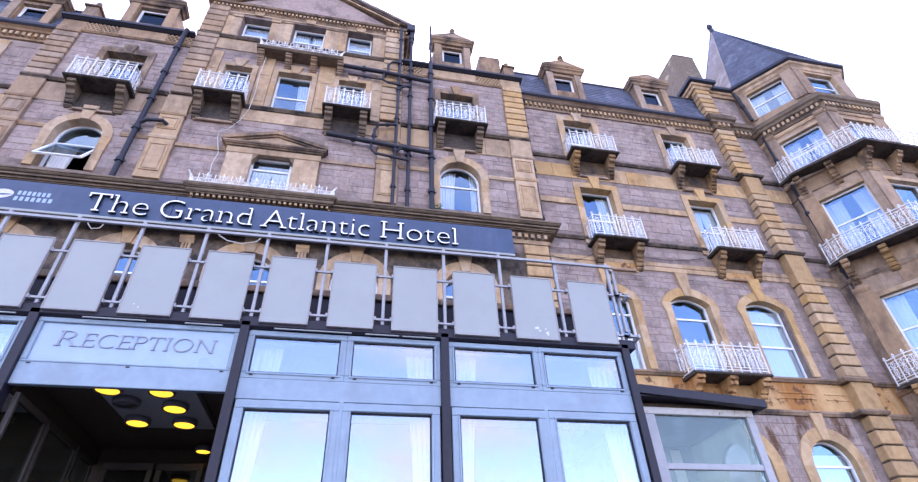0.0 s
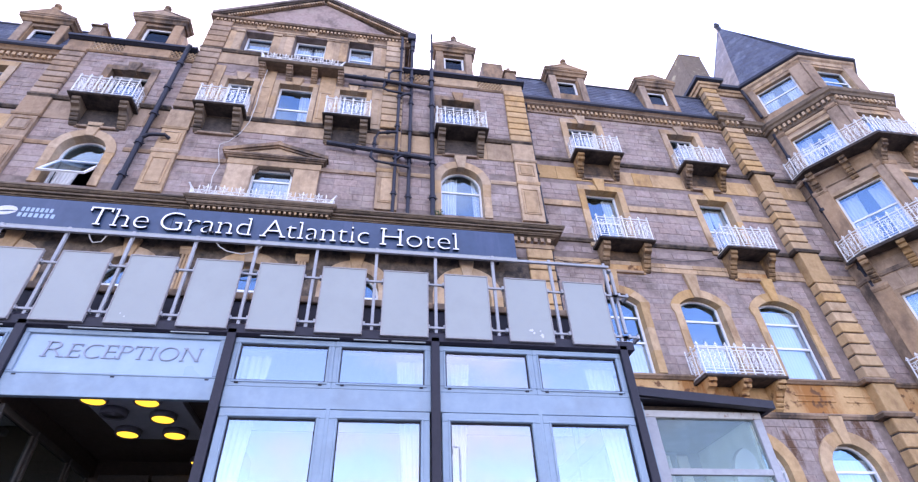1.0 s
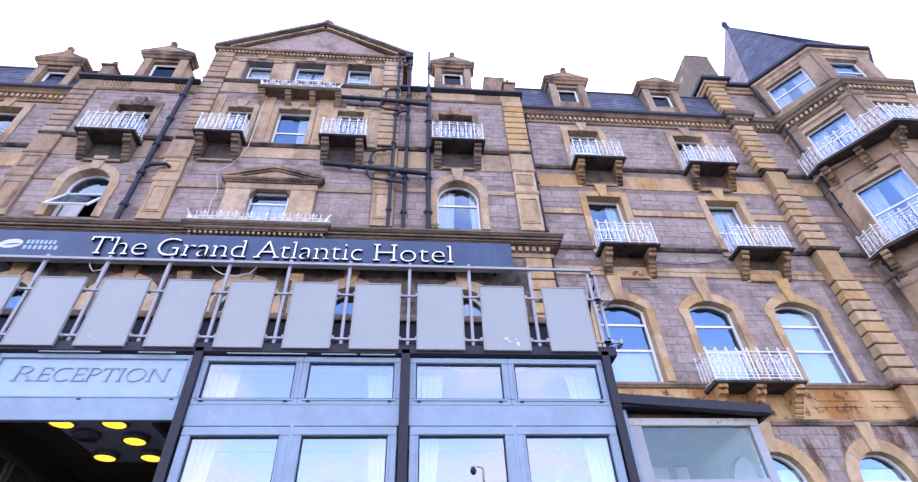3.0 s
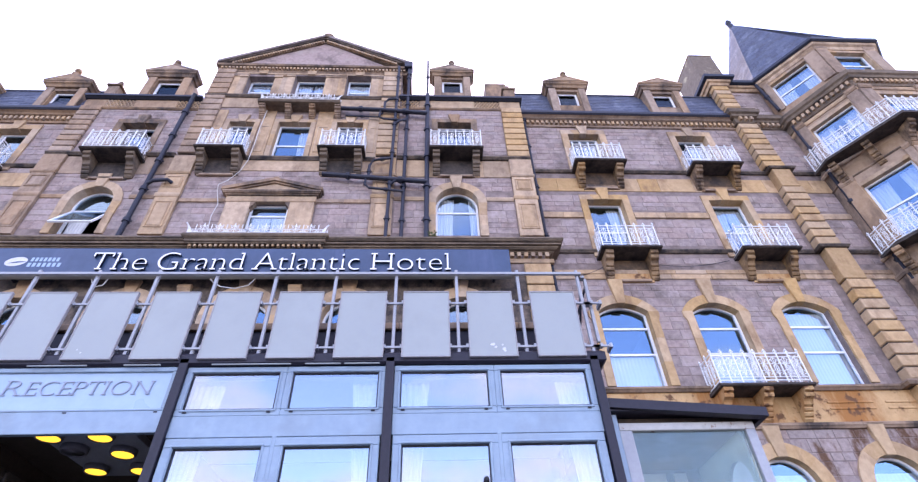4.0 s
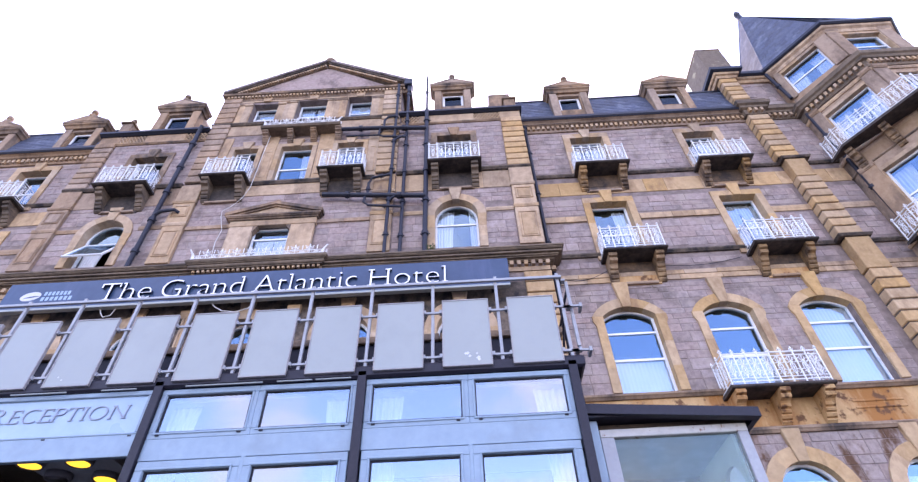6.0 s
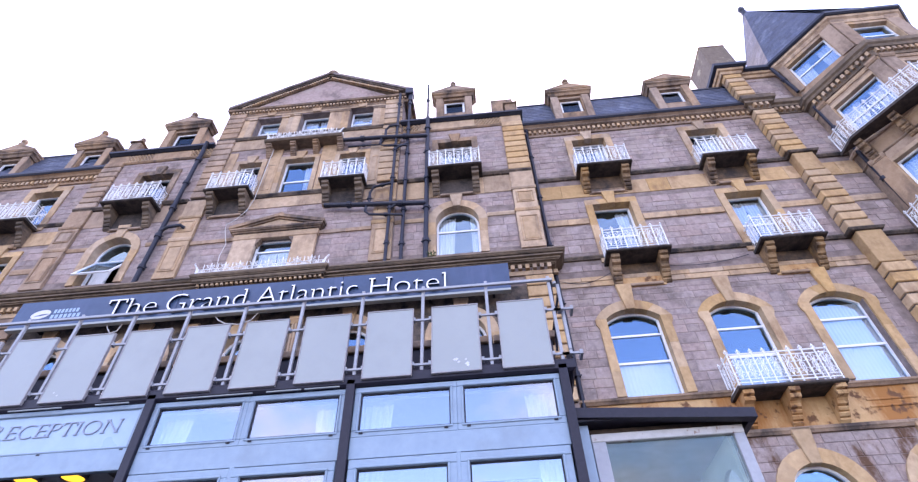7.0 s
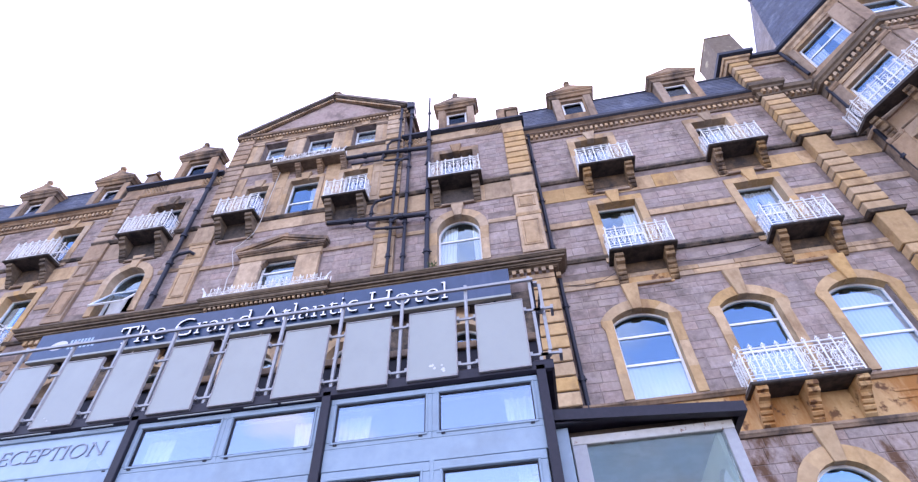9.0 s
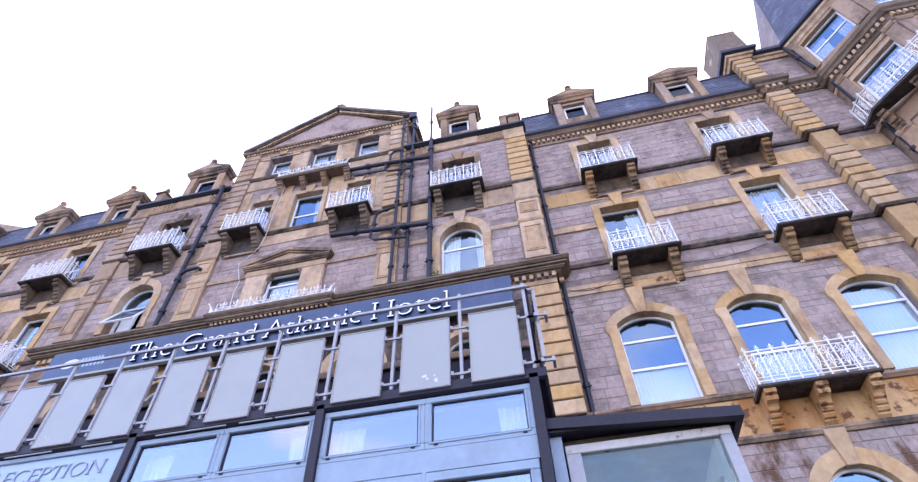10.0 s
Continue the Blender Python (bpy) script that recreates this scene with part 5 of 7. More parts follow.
for s in (-1, 1):
    e = L1 if s > 0 else L0
    up_e = 0.15 if s > 0 else 0.0               # the eave on this side sits a little higher
    k = (ZA - ZP - 0.14 - up_e) / (mid - e)
    # roof edge over a moulding, then dentils on a dark brown bed
    for name, up, low, y, mat in (("raking_cornice", 0.38, 0.24, W - 0.24, RAKE), ("raking_moulding", 0.236, 0.16, W - 0.18, LEDGE), ("raking_bed", 0.156, 0.0, W - 0.06, CORNICE)):
        bm = bmesh.new()
        a = e if name == "raking_cornice" else e - s * (0.3 if low else 0.42)
        prism(bm, [(b, ZP + up_e + lift + k * (b - e)) for b, lift in ((a, low), (a, up), (mid, up), (mid, low))], y, W + (6.0 if name == "raking_cornice" else 0.4))
        part(name, bm, mat, pd)
    bm = bmesh.new()
    for i in range(38):
        x = e - s * 0.5 + (mid - e + s * 0.55) * (i + 0.5) / 38
        z = ZP + up_e + 0.06 + k * (x - e)
        box(bm, x - 0.032, x + 0.032, W - 0.155, W - 0.05, z - 0.045, z + 0.055)
    part("dentil_row", bm, TAN, pd, kind="stuff")
bm = bmesh.new()
lathe(bm, mid + 0.06, W - 0.02, [(0.24, ZA + 0.06), (0.26, ZA + 0.28), (0.17, ZA + 0.36), (0.18, ZA + 0.44), (0.05, ZA + 0.52)], 10)
part("finial", bm, TAN_DARK, pd)
bm = bmesh.new()
box(bm, L1 - 0.2, L1 + 0.1, W - 0.28, W + 0.1, ZP + 0.1, ZP + 0.5, 0.03)
box(bm, L1 - 0.08, L1 + 0.08, W - 0.2, W + 0.05, ZP - 0.3, ZP + 0.1, 0.02)
part("corner_block", bm, LEAD, pd, "dark rainwater head at the corner")
for x in (-5.2, 1.45):
    bm = bmesh.new()
    box(bm, x - 0.06, x + 0.06, W + 0.02, W + 6.0, 17.9, ZP + 0.1)
    part("side_wall", bm, TAN_DARK, pd)

# ---- stones ----
def near_right(a, b, c, d):
    return 7.3 < c < 10.5 and a < 13.8


lay(rng, right, courses(rng, 5.77, 15.6, 7.3, 17.34, BARE["r"]), R, near_right, STONE)
lay(rng, right, courses(rng, 5.77, 15.6, 3.0, 6.26, BARE["r"]), R, lambda a, b, c, d: False, RUST_STONE)
lay(rng, flank_r, courses(rng, 1.52, 5.06, 10.5, 17.76, BARE["fr"]), W, lambda a, b, c, d: c < 16.5, STONE)
lay(rng, flank_l, courses(rng, -8.47, -5.3, 10.5, 17.5, BARE["fl"]), W, lambda a, b, c, d: c < 14.3, STONE)
lay(rng, centre, courses(rng, -4.6, 0.84, 10.5, 17.7, BARE["c"]), W, lambda a, b, c, d: c < 17.0, STONE)
lay(rng, left, courses(rng, -18.5, -9.15, 7.0, 17.12, BARE["l"]), R, lambda a, b, c, d: False, STONE)
lay(rng, pil, courses(rng, 14.12, 15.5, 18.16, 19.82, []), R, lambda a, b, c, d: False, STONE)

# ---- balconies ----
BAL_LAB = "stone balcony on carved consoles with a white cast-iron railing"
b_one = balcony(BAL_LAB, 1.68, 0.62, (-0.62, 0.62), SMALL_BRACKET)
set_at(b_one, at(8.0, R, 14.82))
for x, y, z in ((11.81, R, 14.76), (8.07, R, 11.11), (12.02, R, 11.11)):
    copy_thing(b_one, at(x, y, z))
# these consoles take the darker brown of the cornice stone
b_dark = balcony("stone balcony on dark brown consoles with a white cast-iron railing", 1.68, 0.62, (-0.62, 0.62), DARK_BRACKET)
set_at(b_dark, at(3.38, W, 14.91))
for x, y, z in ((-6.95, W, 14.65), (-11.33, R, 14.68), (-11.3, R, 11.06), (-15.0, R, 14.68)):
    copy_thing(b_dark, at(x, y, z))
b_slim = balcony("slim stone balcony on dark brown consoles with a white cast-iron railing", 1.44, 0.58, (-0.52, 0.52), DARK_BRACKET)
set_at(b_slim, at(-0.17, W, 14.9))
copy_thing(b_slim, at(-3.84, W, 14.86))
b_wide = balcony("wide stone balcony on three carved consoles with a white cast-iron railing", 2.2, 0.64, (-0.92, 0.0, 0.93), BIG_BRACKET)
set_at(b_wide, at(10.1, R, 6.98))
# apron stones: soot and the slab's shade painted dark above, rust-washed at the foot
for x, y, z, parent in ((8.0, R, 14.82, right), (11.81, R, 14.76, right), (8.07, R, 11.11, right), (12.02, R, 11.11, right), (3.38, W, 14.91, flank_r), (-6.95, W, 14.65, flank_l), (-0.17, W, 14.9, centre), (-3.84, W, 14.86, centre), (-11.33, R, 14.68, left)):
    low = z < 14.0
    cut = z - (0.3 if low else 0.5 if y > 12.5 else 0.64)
    bm = bmesh.new()
    box(bm, x - 0.58, x + 0.58, y - 0.045, y - 0.0, z - 0.74, cut - 0.005, 0.006)
    part("apron_stone", bm, RUST_TAN if low else TAN_DARK, parent, "rust-washed apron stone below a balcony")
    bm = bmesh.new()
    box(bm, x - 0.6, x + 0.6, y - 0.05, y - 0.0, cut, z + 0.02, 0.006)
    part("apron_stone", bm, APRON_SHADE if y > 12.5 else DARK_SLAB, parent, "dark apron stone, soot and the slab's shade in its colour")
    bm = bmesh.new()
    box(bm, x - 0.5, x + 0.5, y - 0.1, y - 0.03, z - 0.74, z - 0.66, 0.015)
    part("apron_moulding", bm, TAN_BROWNED, parent)

# the pavilion's upper ledge and the ledge on the cornice
hb = thing("balcony", "shallow stone ledge on four consoles below the attic windows", "balcony", (AX, W, 17.52), "balconies on the front")
bm = bmesh.new()
prism(bm, [(W, 17.52), (W - 0.42, 17.52), (W - 0.46, 17.57), (W - 0.46, 17.63), (W - 0.42, 17.67), (W, 17.67)], AX - 1.36, AX + 1.38, "x")
part("slab", bm, CORNICE, hb, "blackened stone slab")
HB = bracket_mesh(0.36, 0.45, 0.2, TAN_DARK)
for x in (-1.22, -0.36, 0.44, 1.3):
    put("bracket", HB, hb, Matrix.Translation((x, 0, 0)))
cresting(AX - 1.3, AX + 1.34, W - 0.42, 17.67, 0.38)
cresting(-3.78, -0.2, W - 0.42, 11.43, 0.34)

# ---- the corner tower ----
tower = thing("corner_tower", "octagonal stone corner tower with a pointed slate roof", "tower", (17.93, 13.51, 0), kind="structure")
CX, CY, SIDE = 17.93, 13.51, 2.45
RAD = SIDE / 2 / math.sin(math.pi / 8)


def octagon(grow, inset=0.38):
    r = RAD + grow / math.cos(math.pi / 8)
    # the corner towards the front wall stands further in
    return [(CX + r * math.cos(math.pi * (1.125 + 0.25 * i)) + (inset if i in (0, 7) else 0.0), CY + r * math.sin(math.pi * (1.125 + 0.25 * i))) for i in range(8)]


OCT, OCT_TOP = octagon(0.0, 0.6), octagon(-0.2)
# facets: left cant, front, right cant, then the rest closed behind; the top storey stands a little further in
T_WIN = [(18.28, 1.36), (14.92, 1.66), (11.4, 2.15), (7.5, 2.2), (3.2, 2.4)]
T_W = [1.34, 1.36, 1.36, 1.3, 1.3]
for f in range(-1, 3):
    for ring, lo, hi, rows in ((OCT, 0.0, 17.6, (1, 2, 3, 4)), (OCT_TOP, 17.6, 20.1, (0,))):
        a, b = Vector(ring[f % 8]), Vector(ring[(f + 1) % 8])
        m = (a + b) / 2
        frame_m = at(m.x, m.y, 0, math.degrees(math.atan2((b - a).y, (b - a).x)))
        half = (b - a).length / 2
        if f < 0:
            bm = bmesh.new()
            box(bm, -half, half, 0, 0.3, lo, hi)
            bm.transform(frame_m)
            part("tower_wall", bm, TAN_DARK, tower)
            continue
        offs = [-0.1, -0.03, 0.12, 0.16, 0.16] if f == 0 else [0.0] * 5
        rows = [(*T_WIN[i], T_W[i], offs[i]) for i in rows]
        # tower facets take a darker tan: dirt and weaker lighting in one colour
        bm = bmesh.new()
        holed(bm, [(-half, lo), (half, lo), (half, hi), (-half, hi)], [opening(wx, w + 0.02, z, z + h + 0.01, z + h + 0.01, 2) for z, h, w, wx in rows], 0, 0.35)
        bm.transform(frame_m)
        part("tower_wall", bm, TAN_BROWNED, tower, "smooth tan ashlar facet")
        free = [(wx - w / 2 - 0.15, wx + w / 2 + 0.15, z - 0.15, z + h + 0.16) for z, h, w, wx in rows]
        lay(rng, tower, courses(rng, -half + 0.01, half - 0.01, max(6.0, lo), hi - 0.05, free, 0.44), 0.0, lambda a, b, c, d: False, TAN_BROWNED, frame_m, "ashlar")
        for z, h, w, wx in rows:
            wn_ob = window("white-framed sash window in the tower's tan ashlar", w, h, 0, 0.14, proud=0.03, bars=(0.5,), key=0.0, deep=0.16)
            set_at(wn_ob, frame_m @ Matrix.Translation((wx, 0, z)))
            hang(frame_m @ Matrix.Translation((wx, 0, z)), w - 0.06, h - 0.05, ((-1, 0.4), (1, 0.35)) if f != 1 else ((-1, 0.6),), 0.1)
        for s in (-1, 1):
            for z, h, w, wx in rows:
                z0, z1 = z - 0.1, min(z + h + 0.45, hi - 0.1)
                if z < 6.0:
                    continue
                bm = bmesh.new()
                xa, xb = sorted((s * half, s * (half - min(0.46, half - s * wx - w / 2 - 0.03))))
                box(bm, xa, xb, -0.06, 0.0, z0, z1, 0.012)
                sweep(bm, [(xa, 0), (xb, 0)], [(0, z1 - 0.16), (0.08, z1 - 0.16), (0.12, z1 - 0.08), (0.12, z1), (0, z1)])
                bm.transform(frame_m)
                part("corner_pier", bm, TAN_BROWNED, tower)
bm = bmesh.new()
for a, b in zip(OCT[3:7], OCT[4:8]):
    vs = [bm.verts.new((*p, z)) for p, z in ((a, 0), (b, 0), (b, 20.0), (a, 20.0))]
    bm.faces.new(vs)
for z in (6.3, 10.7, 14.3, 17.6, 19.9):
    bm.faces.new([bm.verts.new((*p, z)) for p in octagon(-0.4)])
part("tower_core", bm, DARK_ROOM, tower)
RUN, RUN_TOP = ([ring[i] for i in (7, 0, 1, 2, 3, 4)] for ring in (OCT, OCT_TOP))
for z0, z1, out, mat_ in ((16.85, 17.0, 0.05, TAN), (14.6, 14.75, 0.08, TAN), (11.1, 11.2, 0.08, TAN), (14.0, 14.06, 0.05, TAN_DARK), (10.4, 10.55, 0.06, TAN_DARK), (6.9, 7.1, 0.1, TAN_DARK)):
    bm = bmesh.new()
    sweep(bm, RUN, [(-0.05, z0), (out * 0.6, z0), (out, (z0 + z1) / 2), (out * 0.6, z1), (-0.05, z1)])
    part("string_course", bm, mat_, tower)
bm = bmesh.new()
sweep(bm, RUN, [(-0.25, 17.05), (0.04, 17.05), (0.06, 17.13), (0.06, 17.35), (0.16, 17.38), (0.19, 17.48), (0.25, 17.53), (0.27, 17.68), (0.2, 17.76), (-0.25, 17.84)])
part("cornice", bm, CORNICE, tower, "weathered moulded cornice")
dentils(tower, RUN[1:4], 0.05, 0.15, 17.17, 17.33, 0.17, 0.09, TAN)
bm = bmesh.new()
sweep(bm, RUN_TOP, [(-0.05, 19.78), (0.06, 19.78), (0.1, 19.92), (0.18, 19.98), (0.2, 20.08), (-0.05, 20.08)])
part("eaves_cornice", bm, TAN, tower)
bm = bmesh.new()
sweep(bm, RUN_TOP, [(0.0, 20.08), (0.24, 20.08), (0.3, 20.13), (0.3, 20.25), (0.2, 20.27), (0.0, 20.2)])
part("gutter", bm, LEAD, tower, "dark gutter")
# pointed roof in courses of slates
APEX, EAVE, TIP = 26.4, 20.22, (17.0, 13.0)
bm = bmesh.new()
n_rows = 34
for i in range(n_rows):
    t0, t1 = i / n_rows, (i + 1.15) / n_rows
    o0 = octagon(0.0)
    for k in range(8):
        a, b = Vector(o0[k]), Vector(o0[(k + 1) % 8])
        c = Vector(TIP)
        cols = max(1, int(9 * (1 - t0)))
        for j in range(cols):
            sh = 0.5 * (i % 2) / cols
            u0, u1 = max(0, j / cols - sh), min(1, (j + 1) / cols - sh) if j < cols - 1 else 1.0
            lo = [a.lerp(b, u).lerp(c, t0) for u in (u0, u1)]
            hi = [a.lerp(b, u).lerp(c, min(1, t1)) for u in (u1, u0)]
            out = (a + b) / 2 - c
            out.normalize()
            z0, z1 = EAVE + (APEX - EAVE) * t0, EAVE + (APEX - EAVE) * min(1, t1)
            lift = 0.016
            vs = [bm.verts.new((p.x + out.x * lift, p.y + out.y * lift, z0)) for p in lo] + [bm.verts.new((p.x, p.y, z1)) for p in hi]
            bm.faces.new(vs)
deck = bmesh.new()
tip_v = deck.verts.new((*TIP, APEX - 0.1))
rim = [deck.verts.new((*p, EAVE)) for p in octagon(-0.04)]
for k in range(8):
    deck.faces.new((rim[k], rim[(k + 1) % 8], tip_v))
part("roof_deck", deck, SLATE, tower)
part("slates", bm, SLATE, tower, "courses of blue-grey slates", kind="stuff")
bm = bmesh.new()
lathe(bm, TIP[0], TIP[1], [(0.12, APEX - 0.35), (0.14, APEX - 0.1), (0.07, APEX), (0.13, APEX + 0.1), (0.15, APEX + 0.2), (0.05, APEX + 0.28), (0.09, APEX + 0.36), (0.02, APEX + 0.48)], 10)
part("finial", bm, LEAD, tower)
for k in range(8):
    p = octagon(0.0)[k]
    bm = bmesh.new()
    tube(bm, [(p[0], p[1], EAVE), (*TIP, APEX)], 0.022, 6)
    part("hip", bm, SLATE, tower)
# tower balconies
for z in (14.55, 11.0, 6.95):
    ob = thing("balcony", "long stone balcony wrapped round the tower with a white cast-iron railing", "balcony", (17.93, 10.5, z), "balconies on the tower")
    o = octagon(0.68)
    xe = 15.1 if z > 14.0 else 15.3
    path = [(xe, 12.36), (xe + 0.04, 11.72), o[1], o[2], (20.77, 11.78), (20.77, 12.3)]
    # the slab: its plan pushed up
    bm = bmesh.new()
    prism(bm, path + [OCT[2], OCT[1]], z + 0.03, z + 0.12, "z")
    part("slab", bm, DARK_SLAB, ob, "blackened stone slab")
    inner = [(xe + 0.05, 12.3), (xe + 0.1, 11.75), (o[1][0] + 0.03, o[1][1] + 0.06), (o[2][0] - 0.03, o[2][1] + 0.06), (20.71, 11.8), (20.71, 12.25)]
    rail_run(ob, inner, z + 0.12)
    for f in (0, 1, 2):
        a, b = Vector(OCT[f]), Vector(OCT[f + 1])
        turn = math.degrees(math.atan2((b - a).y, (b - a).x))
        for u in (0.12, 0.62) if f == 0 else (0.02, 0.5, 0.98):
            p = a.lerp(b, u)
            put("bracket", SMALL_BRACKET, ob, Matrix.Translation(-Vector(ob.location)) @ at(p.x, p.y, z, turn))

# ---- roofs ----
def mansard(name, x0, x1, y, z0, z1, run):
    ob = thing(name, "steep blue-grey slate mansard roof", "roof", ((x0 + x1) / 2, y, z0), kind="structure")
    bm = bmesh.new()
    prism(bm, [(y, z0 - 0.1), (y + run, z1), (y + run + 6, z1 + 0.5), (y + run + 6, z0 - 0.1)], x0, x1, "x")
    part("deck", bm, LEAD, ob)
    rows, cols = 13, int((x1 - x0) / 0.3)
    bm = bmesh.new()
    rr = random.Random(3)
    for i in range(rows):
        for j in range(-1, cols + 1):
            a = x0 + (j + 0.5 * (i % 2)) * 0.3
            lo, hi = max(a + 0.004, x0), min(a + 0.296, x1)
            if hi - lo < 0.03:
                continue
            t0, t1 = i / rows, (i + 1.3) / rows
            p0, p1 = (y + run * t0 - 0.018, z0 + (z1 - z0) * t0), (y + run * t1 - 0.008, z0 + (z1 - z0) * t1)
            l = rr.uniform(0, 0.006)
            vs = [(lo, p0[0] - l, p0[1]), (hi, p0[0] - l, p0[1]), (hi, p1[0], p1[1]), (lo, p1[0], p1[1])]
            q = [bm.verts.new(v) for v in vs] + [bm.verts.new((v[0], v[1] + 0.02, v[2])) for v in vs[:2]]
            bm.faces.new(q[:4])
            bm.faces.new((q[0], q[4], q[5], q[1]))
    part("slates", bm, SLATE, ob, "rows of slates", kind="stuff")
    bm = bmesh.new()
    tube(bm, [(x0, y + run, z1 + 0.02), (x1, y + run, z1 + 0.02)], 0.06, 8)
    part("ridge_roll", bm, LEAD, ob)
    return ob


mansard("roof_right", 5.8, 13.6, 12.4, 17.72, 19.66, 0.38)
mansard("roof_left", -18.5, -9.1, 12.42, 17.52, 19.3, 0.36)
for nm, x0, x1 in (("roof_flank_right", 1.55, 5.8), ("roof_flank_left", -9.2, -5.1)):
    ob = thing(nm, "low lead roof behind the parapet", "roof", ((x0 + x1) / 2, 14, 18.1), kind="structure")
    bm = bmesh.new()
    prism(bm, [(W + 0.3, 17.9), (W + 0.6, 18.35), (W + 5, 19.4), (W + 5, 17.9)], x0, x1, "x")
    part("deck", bm, LEAD, ob)

# ---- dormers ----
def dormer(m, w=1.55, h=1.2, finial=True, rise=0.42):
    """A stone dormer: cheeks, pediment and a white window. The origin is at the foot of its face."""
    ob = thing("dormer", "stone dormer with a small pediment and a white window", "dormer", group="roof dormers", kind="structure")
    ow, oh = w * 0.57, h - 0.22
    bm = bmesh.new()
    holed(bm, [(-w / 2, 0), (w / 2, 0), (w / 2, h), (-w / 2, h)], [[(-ow / 2, 0.04), (ow / 2, 0.04), (ow / 2, oh + 0.08), (-ow / 2, oh + 0.08)]], 0, 0.3)
    part("front", bm, TAN_DARK, ob)
    for s in (-1, 1):
        bm = bmesh.new()
        xa, xb = sorted((s * w / 2, s * (w / 2 - 0.12)))
        box(bm, xa, xb, 0.3, 1.9, -0.3, h)
        part("cheek", bm, TAN_DARK, ob)
    bm = bmesh.new()
    box(bm, -w / 2, w / 2, 0.0, 0.3, -0.45, -0.002)
    part("base", bm, TAN_DARK, ob)
    for s in (-1, 1):
        bm = bmesh.new()
        xa, xb = sorted((s * (w / 2 + 0.01), s * (ow / 2 + 0.04)))
        box(bm, xa, xb, -0.06, 0.0, -0.4, h, 0.015)
        part("pier", bm, TAN_BROWNED, ob)
    bm = bmesh.new()
    sweep(bm, [(-w / 2, 0.4), (-w / 2, -0.02), (w / 2, -0.02), (w / 2, 0.4)], [(-0.1, h), (0.06, h), (0.1, h + 0.1), (0.16, h + 0.14), (0.16, h + 0.24), (-0.1, h + 0.26)])
    part("cornice", bm, TAN_DARK, ob)
    bm = bmesh.new()
    e = w / 2 + 0.18
    prism(bm, [(-e, h + 0.22), (e, h + 0.22), (e, h + 0.3), (0, h + 0.3 + e * rise), (-e, h + 0.3)], -0.2, 0.42)
    part("gable", bm, TAN_DARK, ob)
    bm = bmesh.new()
    prism(bm, [(-w / 2, h), (w / 2, h), (w / 2, h + 0.12), (0, h + 0.1 + e * rise), (-w / 2, h + 0.12)], 0.42, 1.9)
    part("dormer_roof", bm, LEAD, ob)
    bm = bmesh.new()
    prism(bm, [(-e + 0.3, h + 0.3), (e - 0.3, h + 0.3), (0, h + 0.22 + (e - 0.1) * rise)], -0.215, -0.19)
    part("tympanum", bm, TAN_BROWNED, ob)
    if finial:
        bm = bmesh.new()
        lathe(bm, 0, -0.1, [(r, z + h + 0.22 + e * rise) for r, z in ((0.12, 0.0), (0.13, 0.12), (0.06, 0.17), (0.06, 0.22), (0.11, 0.27), (0.12, 0.33), (0.09, 0.4), (0.02, 0.43))], 10)
        part("finial", bm, TAN_DARK, ob)
    bm = bmesh.new()
    for q in ((-ow / 2, ow / 2, 0.04, 0.11), (-ow / 2, ow / 2, oh, oh + 0.08), (-ow / 2, -ow / 2 + 0.08, 0.11, oh), (ow / 2 - 0.08, ow / 2, 0.11, oh)):
        box(bm, q[0], q[1], 0.13, 0.19, q[2], q[3])
    part("window_frame", bm, PVC, ob)
    bm = bmesh.new()
    box(bm, -ow / 2 + 0.05, ow / 2 - 0.05, 0.155, 0.161, 0.08, oh + 0.03)
    part("pane", bm, DORMER_GLASS, ob).visible_shadow = False
    bm = bmesh.new()
    box(bm, -w / 2 + 0.1, w / 2 - 0.1, 0.9, 0.95, 0, h)
    part("inner_wall", bm, DARK_ROOM, ob)
    return set_at(ob, m)


d_one = dormer(at(7.72, 12.4, 18.4), 1.38, 1.1)
copy_thing(d_one, at(3.41, 12.6, 19.42))
dormer(at(-7.12, 12.6, 18.95), 1.55, 1.12)
d_left = dormer(at(-10.3, 12.42, 17.9), 1.36, 1.08, True, 0.5)
for x in (-13.55, -17.0):
    copy_thing(d_left, at(x, 12.42, 17.83))
dormer(at(11.38, 12.4, 18.38), 1.38, 1.1, False)

# chimney stack by the tower, and a flat block behind the parapet
ch = thing("chimney", "weathered stone chimney stack with pale patches", "chimney", (14.1, 13.7, 18.5))
bm = bmesh.new()
CHIM = surface("lichen_stone", ((0.135, 0.1, 0.075), (0.21, 0.16, 0.118)), 0.9, grain=7.0, stain=(0.4, 0.34, 0.22), stain_scale=1.1, stain_range=(0.55, 0.64), bump=0.35)
box(bm, 13.95, 15.0, 13.0, 14.5, 18.0, 23.35, 0.02)
part("shaft", bm, CHIM, ch)
bm = bmesh.new()
box(bm, 13.94, 15.01, 12.99, 14.51, 23.35, 23.45, 0.02)
part("cap", bm, TAN_DARK, ch)
ob = thing("roof_block", "plain stone upstand on the roof behind the parapet", "roof block", (5.2, 14.1, 18.3))
bm = bmesh.new()
box(bm, 4.93, 5.84, 14.0, 15.0, 18.2, 22.45, 0.03)
part("block", bm, TAN_DARK, ob)

